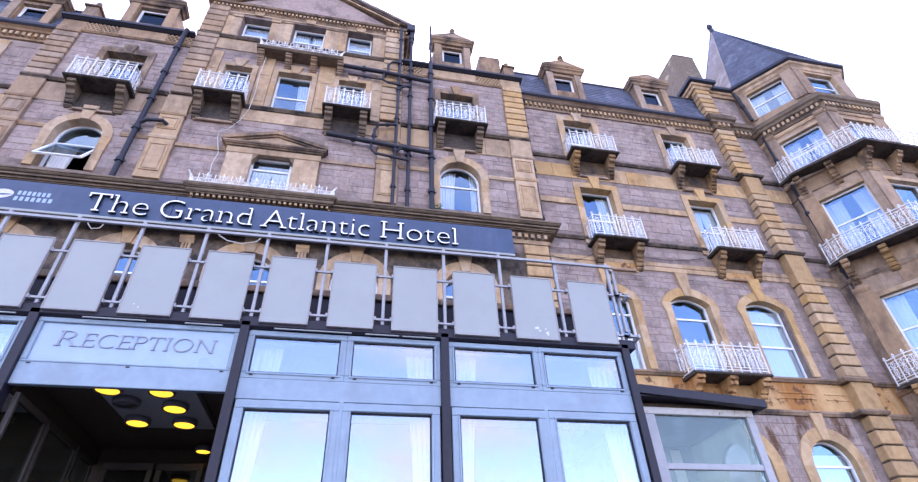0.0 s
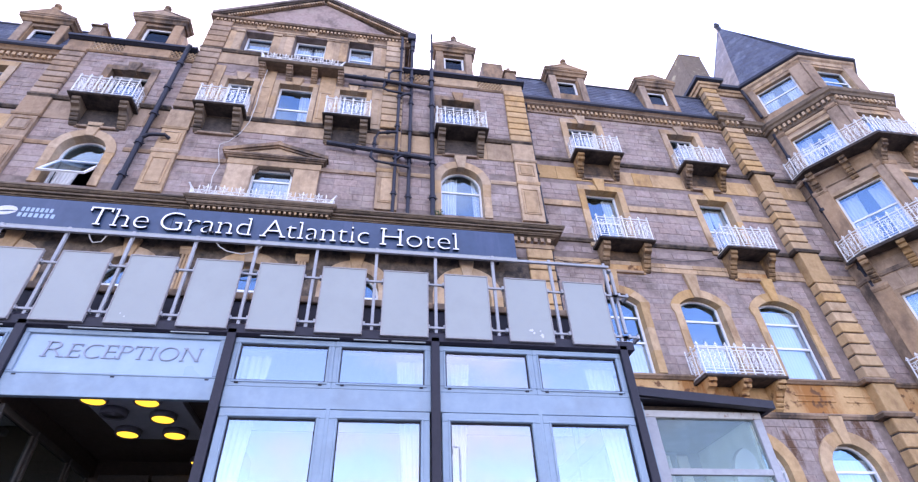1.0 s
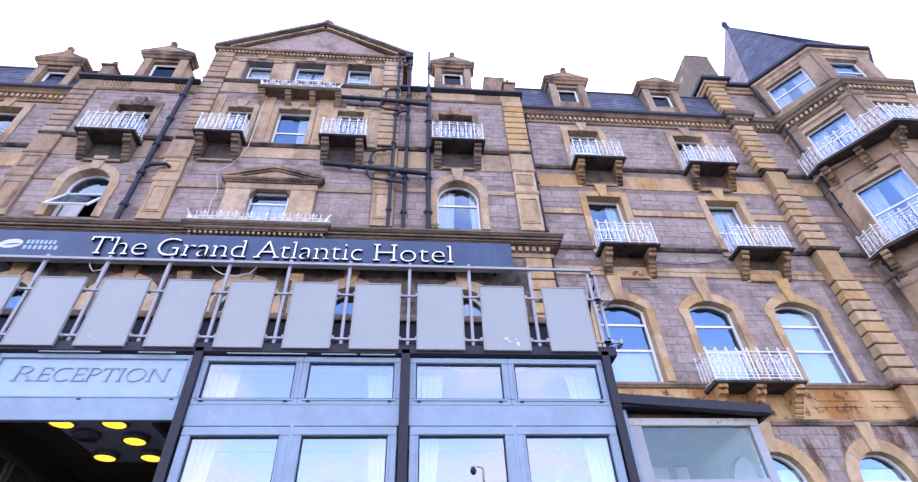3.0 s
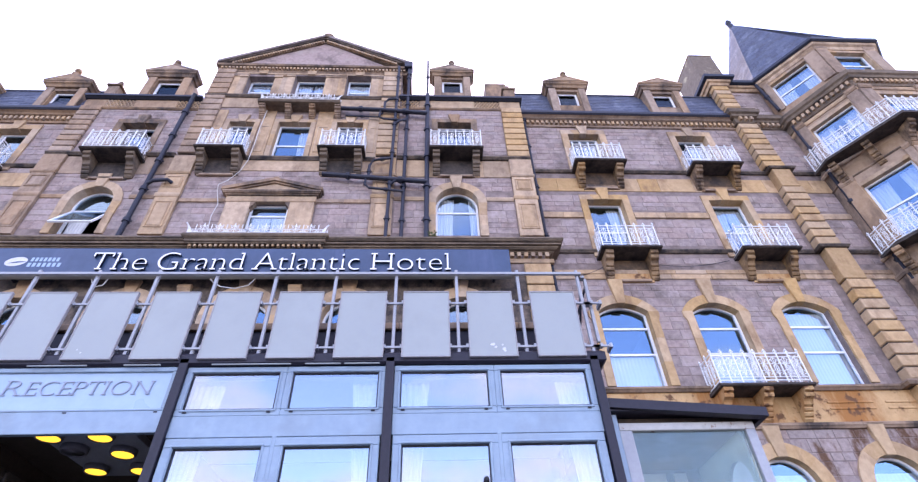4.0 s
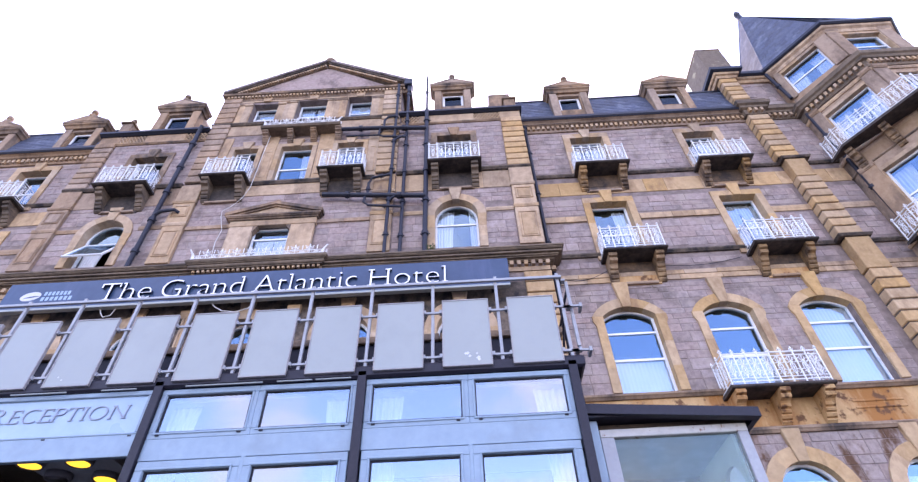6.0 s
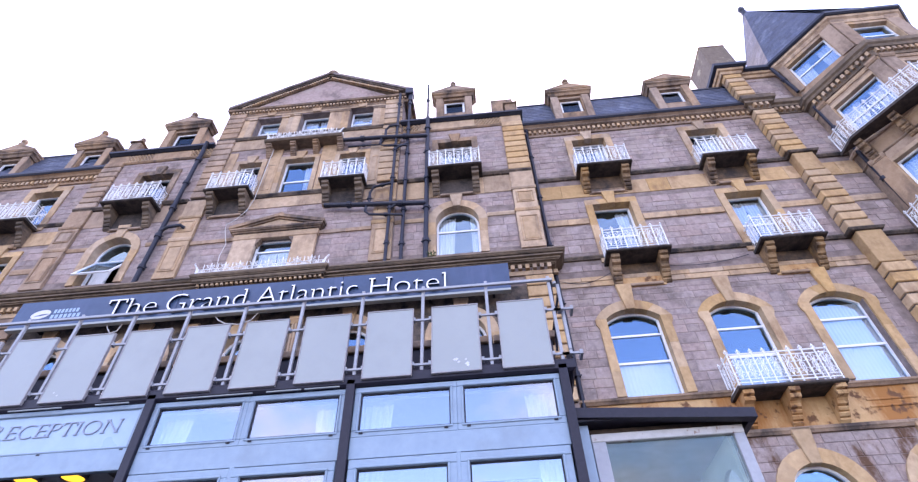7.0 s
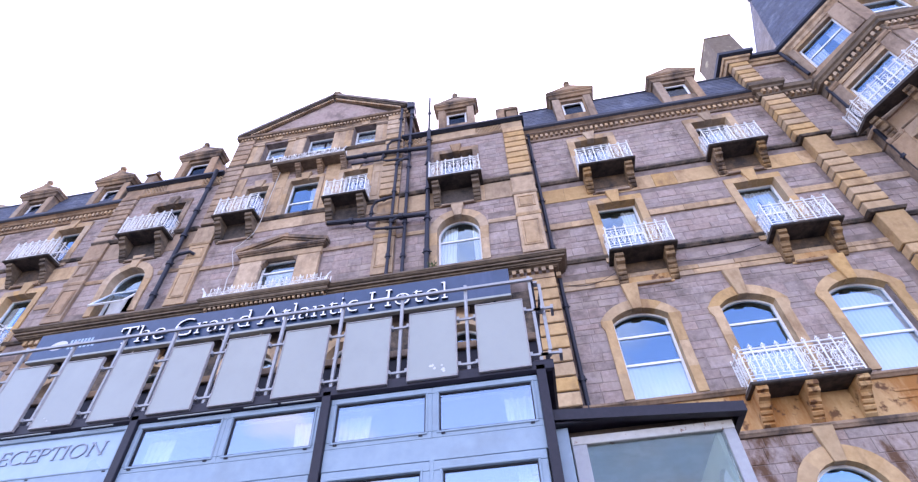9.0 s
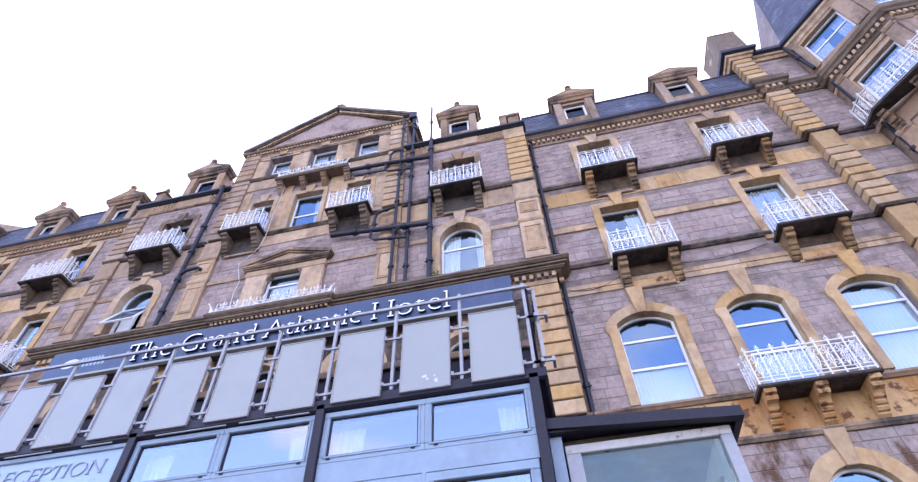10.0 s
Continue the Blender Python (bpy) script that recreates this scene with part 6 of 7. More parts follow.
# far wing at the left end
ob = thing("far_wing", "tan stone end wing of the hotel", "wing", (-20.5, 13, 0), kind="structure")
bm = bmesh.new()
box(bm, -23.0, -18.4, W, 20.0, 0, 19.6)
part("wing_wall", bm, TAN, ob)
bm = bmesh.new()
sweep(bm, [(-18.4, 19.0), (-18.4, W), (-23.0, W)][::-1], [(-0.05, 19.5), (0.2, 19.5), (0.4, 19.7), (0.4, 19.9), (-0.05, 20.0)])
part("wing_cornice", bm, TAN_DARK, ob)
bm = bmesh.new()
prism(bm, [(-26.0, 18.5), (-17.6, 18.5), (-17.6, 21.35), (-26.0, 25.0)], 14.0, 20.0)
part("gable", bm, TAN_BROWNED, ob, "brown stone gable end")

# ---- pipes and cables ----
PL = "black cast-iron drainpipe with collars"
downpipe(PL, [(-5.5, 11.98, 18.1), (-5.58, 12.08, 17.8), (-5.66, 12.1, 11.5)], 0.08, 1.25)
downpipe("short black branch pipe into a drainpipe", [(-5.66, 12.08, 13.55), (-5.45, 12.04, 13.7), (-5.05, 12.04, 13.74), (-4.95, 12.14, 13.7)], 0.062, 3.0)
downpipe(PL, [(2.47, 12.08, 18.5), (2.47, 12.08, 11.5)], 0.08, 1.3)
downpipe("thin black vent pipe above the parapet", [(2.48, 12.08, 20.8), (2.47, 12.08, 18.5)], 0.045, 1.2)
downpipe(PL, [(1.78, 12.12, 20.6), (1.78, 12.12, 18.6), (1.78, 12.12, 11.5)], 0.06, 1.2)
downpipe(PL, [(1.4, 12.06, 20.3), (1.36, 12.06, 11.5)], 0.056, 1.4)
downpipe("black cast-iron soil pipe running level", [(-0.5, 12.05, 17.5), (0.9, 12.03, 17.42), (2.47, 12.02, 17.25)], 0.085, 0.9)
downpipe("thin black pipe running level", [(-0.3, 12.12, 17.18), (0.8, 12.1, 17.1), (0.95, 12.1, 17.35)], 0.035, 2.0)
downpipe("black cast-iron soil pipe running level", [(-0.66, 12.05, 14.07), (0.9, 12.02, 13.88), (2.47, 12.0, 13.71)], 0.085, 0.9)
downpipe("black branch pipe with a bend", [(0.72, 12.04, 13.94), (0.72, 12.02, 14.45), (0.82, 12.0, 14.68), (1.36, 12.0, 14.8)], 0.05, 3.0)
downpipe("black branch pipe with a bend", [(0.66, 12.04, 13.94), (0.64, 12.02, 13.6), (0.78, 12.0, 13.42), (1.78, 12.02, 13.3)], 0.045, 3.0)
downpipe("black branch pipe with a bend", [(1.0, 12.04, 17.4), (1.0, 12.02, 17.85), (1.12, 12.0, 18.02), (1.38, 12.0, 18.05)], 0.05, 3.0)
downpipe("black branch pipe with a bend", [(0.88, 12.04, 17.42), (0.84, 12.02, 17.0), (1.0, 12.0, 16.86), (1.78, 12.02, 16.8)], 0.045, 3.0)
downpipe("short black branch pipe with a bend", [(1.36, 12.04, 16.6), (1.5, 12.0, 16.72), (1.78, 12.02, 16.9)], 0.045, 3.0)
downpipe("short black branch pipe with a bend", [(1.36, 12.04, 13.6), (1.5, 12.0, 13.72), (1.78, 12.02, 13.9)], 0.045, 3.0)
downpipe(PL, [(5.9, 12.42, 17.95), (5.9, 12.53, 17.2), (5.9, 12.53, 6.9)], 0.06, 1.8)
downpipe(PL, [(15.28, 12.3, 19.9), (15.48, 12.3, 18.2)], 0.07, 1.2)
downpipe(PL, [(15.53, 12.3, 17.2), (15.6, 12.26, 12.0), (15.72, 12.2, 7.6), (15.72, 12.2, 0.2)], 0.068, 1.9)
for lab, pts in (("thin pale cable hanging down the wall", [(-2.95, 12.1, 17.4), (-2.98, 12.08, 16.3), (-2.9, 11.95, 15.4), (-2.95, 12.0, 14.6), (-3.12, 12.08, 14.18), (-3.3, 11.96, 13.64), (-3.52, 11.97, 13.48), (-3.53, 12.03, 13.3), (-3.42, 12.14, 12.83), (-3.5, 12.17, 12.4), (-3.43, 12.15, 11.75)]),):
    ob = thing("cable", lab, "cable", pts[0])
    bm = bmesh.new()
    tube(bm, pts, 0.011, 5)
    part("wire", bm, CABLE, ob)
for x0, x1, z, sag in ((5.9, 7.35, 10.75, 0.22), (8.85, 11.0, 10.98, 0.12)):
    ob = thing("cable", "thin dark cable sagging along the wall", "cable", (x0, R, z))
    bm = bmesh.new()
    tube(bm, [(x0 + (x1 - x0) * i / 12, R - 0.05, z - sag * math.sin(math.pi * i / 12) + 0.15 * i / 12) for i in range(13)], 0.009, 5)
    part("wire", bm, IRON, ob)

for pts in ([(-5.6, 11.9, 9.97), (-5.55, 11.93, 9.86), (-5.45, 11.93, 9.74), (-5.28, 11.93, 9.78), (-5.2, 11.9, 9.97)], [(-2.8, 11.9, 9.97), (-2.7, 11.92, 9.86), (-2.5, 11.93, 9.74), (-2.15, 11.93, 9.68), (-1.85, 11.93, 9.78), (-1.7, 11.9, 9.97)]):
    ob = thing("cable", "thin pale cable looped below the signboard", "cable", pts[0])
    bm = bmesh.new()
    tube(bm, pts, 0.014, 5)
    part("wire", bm, CABLE, ob)

# ---- the sign ----
def serifs(me, chx, depth, reach=0.06, tall=0.042):
    """Adds small slab feet and caps to the stems of one letter."""
    feet = []
    top = max(v.co.y for v in me.vertices)
    right = max(v.co.x for v in me.vertices)
    left = min(v.co.x for v in me.vertices)
    for f in me.polygons:
        ys = [me.vertices[i].co.y for i in f.vertices]
        xs = [me.vertices[i].co.x for i in f.vertices]
        if abs(f.normal.y) < 0.98:
            continue
        a, b, h = min(xs), max(xs), sum(ys) / len(ys)
        if f.normal.y < 0 and h < 0.04 and chx not in "tceoC":
            if chx in "adu":
                feet.append((b - 0.02, b + reach, h, h + tall))
            elif b - a < 0.25:
                feet.append((a - reach, b + reach, h, h + tall))
            elif chx == "E":
                feet.append((a - reach, a + 0.02, h, h + tall))
                feet.append((right - 0.03, right + 0.012, h, h + 0.14))
        elif f.normal.y > 0 and h > 0.42:
            if chx in "HNI" and h > top - 0.03:
                feet.append((a - reach, b + (0.0 if chx == "N" and a < left + 0.05 else reach), h - tall, h))
            elif chx in "PRE" and h > top - 0.03:
                feet.append((a - reach, a + 0.02, h - tall, h))
                if chx == "E":
                    feet.append((right - 0.03, right + 0.012, h - 0.14, h))
            elif chx in "hldnr" and b - a < 0.2:
                feet.append((a - reach, a + 0.02, h - tall, h))
            elif chx == "T" and h > top - 0.03:
                feet.append((left - 0.012, left + 0.03, h - 0.15, h))
                feet.append((right - 0.03, right + 0.012, h - 0.15, h))
    bm = bmesh.new()
    bm.from_mesh(me)
    for a, b, lo, hi in feet:
        box(bm, a, b, lo, hi, -depth / 2 + 0.002, depth / 2 - 0.002)
    bm.to_mesh(me)
    bm.free()


def letters(owner, text, x0, x1, y, z, cap, material, depth=0.03, shear=0.0, sides=None, thin=0.0):
    """Raised letters, each a part, fitted between x0 and x1."""
    curve = bpy.data.curves.new("text", "FONT")
    curve.body, curve.size, curve.extrude, curve.shear, curve.offset = text, 1.0, depth / 2, shear, -thin
    tmp = bpy.data.objects.new("text", curve)
    scene.collection.objects.link(tmp)
    shapes = []
    bpy.context.view_layer.update()
    for i, chx in enumerate(text):
        curve.body = text[:i + 1]
        bpy.context.view_layer.update()
        right_edge = tmp.dimensions.x
        curve.body = chx
        bpy.context.view_layer.update()
        me = bpy.data.meshes.new_from_object(tmp.evaluated_get(bpy.context.evaluated_depsgraph_get()))
        xs = [v.co.x for v in me.vertices]
        if xs:
            shapes.append((chx, me, right_edge - max(xs)))
    lo = min(min(v.co.x for v in me.vertices) + s for _, me, s in shapes)
    hi = max(max(v.co.x for v in me.vertices) + s for _, me, s in shapes)
    kx, kz = (x1 - x0) / (hi - lo), cap / 0.73
    off = ORIGIN.get(owner, Vector((0, 0, 0)))
    for chx, me, s in shapes:
        serifs(me, chx, depth)
        for v in me.vertices:
            cx, cz, cy = v.co.x, v.co.y, v.co.z
            v.co = Vector((x0 + (cx + s - lo) * kx, y - depth / 2 - cy, z + cz * kz)) - off
        me.materials.clear()
        me.materials.append(material)
        if sides:
            me.materials.append(sides)
            for f in me.polygons:
                f.material_index = 0 if abs(f.normal.y) > 0.7 else 1
        ob = new("letter", me)
        ob.parent = owner
    bpy.data.objects.remove(tmp)
    bpy.data.curves.remove(curve)


SY = 11.82
sign = thing("hotel_sign", "long navy signboard with raised white letters", "sign", (-1.9, SY, 9.95))
for a, b in ((-8.24, -3.89), (-3.88, 0.37), (0.38, 4.63)):
    bm = bmesh.new()
    box(bm, a, b, SY, SY + 0.09, 10.03, 10.87, 0.004)
    part("board", bm, SIGN, sign)
bm = bmesh.new()
box(bm, -8.24, 4.63, SY - 0.03, SY + 0.11, 9.96, 10.028, 0.006)
part("bottom_trim", bm, PANEL, sign, "pale metal trim")
for x in (-7.6, -5.0, -2.4, 0.2, 2.6, 4.2):
    for z in (10.3, 10.08):
        bm = bmesh.new()
        box(bm, x - 0.03, x + 0.03, SY + 0.09, W - 0.02, z, z + 0.06)
        part("stay", bm, POST, sign)
letters(sign, "The", -5.7, -4.36, SY - 0.01, 10.11, 0.61, LETTER, 0.07, 0.0, LETTER_SIDE_SHADE, 0.021)
letters(sign, "Grand", -4.11, -2.06, SY - 0.01, 10.11, 0.61, LETTER, 0.07, 0.0, LETTER_SIDE_SHADE, 0.021)
letters(sign, "Atlantic", -1.76, 0.82, SY - 0.01, 10.11, 0.61, LETTER, 0.07, 0.0, LETTER_SIDE_SHADE, 0.021)
letters(sign, "Hotel", 1.14, 3.04, SY - 0.01, 10.11, 0.61, LETTER, 0.07, 0.0, LETTER_SIDE_SHADE, 0.021)
bm = bmesh.new()
prism(bm, [(-7.53 + 0.255 * math.cos(a), 10.43 + 0.14 * math.sin(a) + 0.03 * math.cos(a)) for a in [2 * math.pi * i / 28 for i in range(28)]], SY - 0.006, SY + 0.01)
part("logo_shape", bm, TORN, sign, "flat pale oval emblem")
bm = bmesh.new()
prism(bm, [(-7.7 + 0.42 * u, 10.37 + 0.06 * u + 0.035 * math.sin(math.pi * u)) for u in (0, 0.25, 0.5, 0.75, 1)] + [(-7.7 + 0.42 * u, 10.37 + 0.06 * u - 0.01 * math.sin(math.pi * u)) for u in (0.75, 0.5, 0.25)], SY - 0.009, SY - 0.005)
part("logo_swoosh", bm, SIGN, sign, "navy swoosh across the oval")
for x0, x1, z0, z1 in ((-7.2, -6.5, 10.44, 10.56), (-7.22, -6.4, 10.27, 10.39)):
    n = 7
    for i in range(n):
        a = x0 + (x1 - x0) * i / n
        bm = bmesh.new()
        box(bm, a, a + (x1 - x0) / n * 0.62, SY - 0.005, SY + 0.01, z0, z1)
        part("small_mark", bm, FROST, sign)

# ---- the glazed front porch ----
Y = 8.3
POSTS = [-6.35, -3.6, -0.9, 2.0, 4.985]
porch = thing("glazed_porch", "glazed front extension in pale blue-grey frames between dark posts", "porch", (0, Y, 0), kind="structure")
for x in POSTS:
    bm = bmesh.new()
    box(bm, x - 0.062, x + 0.062, Y - 0.09, Y + 0.12, 0, 5.6, 0.006)
    part("post", bm, POST, porch, "dark steel post")
bm = bmesh.new()
sweep(bm, [(-9.0, Y + 0.05), (5.03, Y + 0.05), (5.03, 12.2)], [(-0.1, 5.5), (0.1, 5.5), (0.14, 5.53), (0.14, 5.66), (0.1, 5.7), (-0.1, 5.7)])
part("fascia_beam", bm, POST, porch, "dark steel fascia")
bm = bmesh.new()
box(bm, -9.0, 5.0, Y + 0.15, W - 0.02, 5.42, 5.6)
part("flat_roof", bm, POST, porch)
# pale strips stand in for thin bright highlights below the fascia
bm = bmesh.new()
for x0, x1 in ((-3.0, -2.2), (-1.7, -1.2), (-0.5, 0.6), (0.8, 1.3), (-4.4, -3.8), (1.35, 1.85)):
    box(bm, x0, x1, Y - 0.115, Y - 0.095, 5.482, 5.498, 0.003)
part("flashing_strip", bm, PANEL, porch, "thin pale strips for the highlights under the fascia")


def glazed(owner, x0, x1, z0, z1, y, frame_w, mat_f, mat_g, step=0.0):
    """A framed pane with a gasket round it."""
    bm = bmesh.new()
    for q in ((x0, x1, z1 - frame_w, z1), (x0, x1, z0, z0 + frame_w), (x0, x0 + frame_w, z0 + frame_w, z1 - frame_w), (x1 - frame_w, x1, z0 + frame_w, z1 - frame_w)):
        box(bm, q[0], q[1], y - 0.03 - step, y + 0.05, q[2], q[3], 0.008)
    fr_ob = part("frame", bm, mat_f, owner)
    a, b, c, d, t = x0 + frame_w, x1 - frame_w, z0 + frame_w, z1 - frame_w, 0.016
    bm = bmesh.new()
    for q in ((a, b, d - t, d), (a, b, c, c + t), (a, a + t, c + t, d - t), (b - t, b, c + t, d - t)):
        box(bm, q[0], q[1], y - 0.012, y + 0.03, q[2], q[3])
    part("gasket", bm, RUBBER, fr_ob)
    bm = bmesh.new()
    k = 0.032
    for q in ((a - k, b + k, d + 0.004, d + k), (a - k, b + k, c - k, c - 0.004), (a - k, a - 0.004, c - 0.004, d + 0.004), (b + 0.004, b + k, c - 0.004, d + 0.004)):
        box(bm, q[0], q[1], y - 0.045 - step, y - 0.02, q[2], q[3], 0.006)
    part("bead", bm, mat_f, fr_ob)
    bm = bmesh.new()
    box(bm, a, b, y + 0.008, y + 0.016, c, d)
    g = part("pane", bm, mat_g, fr_ob)
    g.visible_shadow = False
    return fr_ob


BAYS = list(zip(POSTS, POSTS[1:]))
for k, (pa, pb) in enumerate(BAYS):
    a, b = pa + 0.062, pb - 0.062
    mid_x = (a + b) / 2
    entry = k == 1
    # spandrel panel below the top lights
    bm = bmesh.new()
    box(bm, a, b, Y - 0.03, Y + 0.05, 4.55 if entry else 4.47, 4.85 if entry else 4.76, 0.006)
    part("spandrel_panel", bm, PORCH, porch, "pale blue-grey spandrel panel")
    bm = bmesh.new()
    for x in ((a + 0.12, b - 0.12, mid_x) if entry else (a + 0.14, mid_x - 0.15, mid_x + 0.15, b - 0.14)):
        z = 4.822 if entry else 4.8
        box(bm, x - 0.025, x + 0.025, Y - (0.034 if entry else 0.05), Y - 0.026, z, z + 0.02)
    part("drain_slot", bm, RUBBER, porch)
    if entry:
        bm = bmesh.new()
        for q in ((a, b, 5.43, 5.5), (a, b, 4.85, 4.88), (a, a + 0.07, 4.88, 5.43), (b - 0.07, b, 4.88, 5.43)):
            box(bm, q[0], q[1], Y - 0.035, Y + 0.05, q[2], q[3], 0.008)
        part("frame", bm, PORCH, porch)
        ob = thing("reception_sign", "frosted glass light with the word RECEPTION over the entrance", "sign", (mid_x, Y, 4.94))
        bm = bmesh.new()
        box(bm, a + 0.07, b - 0.07, Y + 0.0, Y + 0.02, 4.88, 5.43)
        part("glass_board", bm, FROST, ob)
        letters(ob, "R", -3.21, -2.98, Y - 0.004, 5.09, 0.255, FROST_TEXT, 0.012, 0.1, None, 0.022)
        letters(ob, "ECEPTION", -2.91, -1.25, Y - 0.004, 5.09, 0.23, FROST_TEXT, 0.012, 0.1, None, 0.022)
    else:
        for c, d in ((a, mid_x), (mid_x, b)):
            glazed(porch, c, d, 4.76, 5.49, Y, 0.092, PORCH, PORCH_GLASS)
            glazed(porch, c + 0.02, d - 0.02, 0.5, 4.455, Y, 0.12, PORCH, PORCH_GLASS, 0.02)
        bm = bmesh.new()
        box(bm, mid_x - 0.03, mid_x + 0.03, Y - 0.045, Y + 0.05, 0.5, 4.48, 0.01)
        part("mullion", bm, PORCH, porch)
        bm = bmesh.new()
        box(bm, a, b, Y - 0.02, Y + 0.06, 0.0, 0.5, 0.01)
        part("plinth_panel", bm, PORCH, porch)
        for c, d, s in ((a, mid_x, -1), (mid_x, b, 1)):
            hang(at((c + d) / 2, Y, 0.6), d - c - 0.1, 4.75, ((s, 0.34),), 0.55, 0.28, "long white curtain tied back behind the porch glass")
# right-hand end and rear of the porch, dim inside
bm = bmesh.new()
for z0, z1 in ((0, 0.5), (4.5, 4.82)):
    box(bm, 4.95, 5.03, Y + 0.12, W - 0.02, z0, z1)
for y in (9.4, 10.8):
    box(bm, 4.94, 5.04, y - 0.05, y + 0.05, 0.5, 5.45)
part("end_frame", bm, POST, porch)
bm = bmesh.new()
box(bm, 4.985, 4.995, Y + 0.12, W - 0.02, 0.5, 5.45)
part("end_glass", bm, PORCH_GLASS, porch).visible_shadow = False
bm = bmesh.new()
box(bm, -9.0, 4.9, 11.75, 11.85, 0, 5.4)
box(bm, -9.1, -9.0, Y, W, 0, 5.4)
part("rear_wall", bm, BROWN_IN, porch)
bm = bmesh.new()
box(bm, -9.0, 5.0, Y + 0.1, 11.6, 0.0, 0.04)
part("porch_floor", bm, BROWN_IN, porch)
bm = bmesh.new()
box(bm, -9.0, 5.0, Y + 0.14, 11.6, 5.36, 5.41)
part("porch_ceiling", bm, PALE_CEILING, porch)

# the entrance recess: lobby walls, dropped ceiling panel, round lamps
lobby = thing("entrance_lobby", "dark panelled entrance recess with glazed inner doors", "lobby", (-2.26, 9.4, 0), kind="structure")
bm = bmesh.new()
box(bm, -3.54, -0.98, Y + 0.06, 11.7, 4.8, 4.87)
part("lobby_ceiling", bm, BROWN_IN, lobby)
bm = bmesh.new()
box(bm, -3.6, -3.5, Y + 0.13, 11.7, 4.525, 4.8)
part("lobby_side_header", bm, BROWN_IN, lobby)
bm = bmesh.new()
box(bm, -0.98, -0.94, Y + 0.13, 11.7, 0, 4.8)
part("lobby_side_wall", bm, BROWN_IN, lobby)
for y0, y1 in ((8.45, 9.42), (9.46, 10.6), (10.64, 11.4)):
    bm = bmesh.new()
    for q in ((y0, y1, 4.42, 4.52), (y0, y1, 2.9, 2.98), (y0, y0 + 0.07, 0, 4.42), (y1 - 0.07, y1, 0, 4.42)):
        box(bm, -3.5, -3.44, q[0], q[1], q[2], q[3], 0.008)
    fr_ob = part("side_light_frame", bm, DARK_WOOD, lobby)
    bm = bmesh.new()
    box(bm, -3.475, -3.467, y0 + 0.07, y1 - 0.07, 0, 4.42)
    part("pane", bm, GREY_GLASS, fr_ob).visible_shadow = False
bm = bmesh.new()
for x0, x1 in ((-3.3, -2.5), (-2.45, -1.7), (-1.65, -1.0)):
    for q in ((x0, x1, 4.38, 4.5), (x0, x1, 3.3, 3.38), (x0, x0 + 0.09, 0, 4.38), (x1 - 0.09, x1, 0, 4.38)):
        box(bm, q[0], q[1], 11.4, 11.48, q[2], q[3], 0.01)
part("inner_door_frame", bm, DARK_WOOD, lobby)
bm = bmesh.new()
box(bm, -3.3, -1.0, 11.43, 11.44, 0, 4.4)
part("inner_door_glass", bm, GREY_GLASS, lobby).visible_shadow = False
cp = thing("ceiling_panel", "pale grey dropped panel with round yellow lamps", "ceiling panel", (-1.95, 9.2, 4.3))
bm = bmesh.new()
prism(bm, [(-2.73, 8.42), (-1.46, 8.42), (-1.41, 10.22), (-2.65, 10.22)], 4.7, 4.795, "z")
part("board", bm, GREY_METAL, cp)
for x, y, on in ((-2.5, 8.56, True), (-1.84, 8.58, True), (-2.41, 9.06, False), (-1.79, 9.18, True), (-2.44, 9.82, True), (-1.78, 9.84, True), (-1.74, 11.28, True)):
    far = y > 10.4
    ob = thing("round_ceiling_lamp", "round ceiling lamp in a grey ring, lit yellow" if on else "round ceiling lamp in a grey ring, unlit", "lamp", (x, y, 4.68), "round lamps in the entrance")
    top_z, rad = (4.74, 0.14) if far else (4.7, 0.18)
    bm = bmesh.new()
    lathe(bm, x, y, [(rad * 0.8, top_z - 0.02), (rad * 0.83, top_z - 0.085), (rad * 0.92, top_z - 0.09), (rad, top_z - 0.07), (rad, top_z)], 28)
    part("housing", bm, LAMP_RING, ob, smooth=True)
    bm = bmesh.new()
    lathe(bm, x, y, [(0.01, top_z - 0.05), (rad * 0.3, top_z - 0.055), (rad * 0.6, top_z - 0.075), (rad * 0.8, top_z - 0.08)], 28)
    part("diffuser", bm, LAMP_ON if on else LAMP_RING, ob, smooth=True)
    bm = bmesh.new()
    lathe(bm, x, y, [(0.004, top_z - 0.078), (rad * 0.1, top_z - 0.074), (rad * 0.12, top_z - 0.05)], 12)
    part("bulb_holder", bm, BROWN_IN, ob, smooth=True)

# blank poster panels on their frame, along the porch roof
PY = 8.22
rack = thing("panel_frame", "grey tubular metal frame along the porch roof", "frame", (0, PY, 5.55))
xs = [5.02, 4.015, 3.0, 2.02, 1.045, 0.085, -0.86, -1.79, -2.73, -3.66, -4.6, -5.53, -6.46, -7.4]
n_rod = len(xs)
for x in xs:
    bm = bmesh.new()
    box(bm, x - 0.024, x + 0.024, PY + 0.02, PY + 0.07, 5.6, 7.25, 0.005)
    part("rod", bm, GREY_METAL, rack)
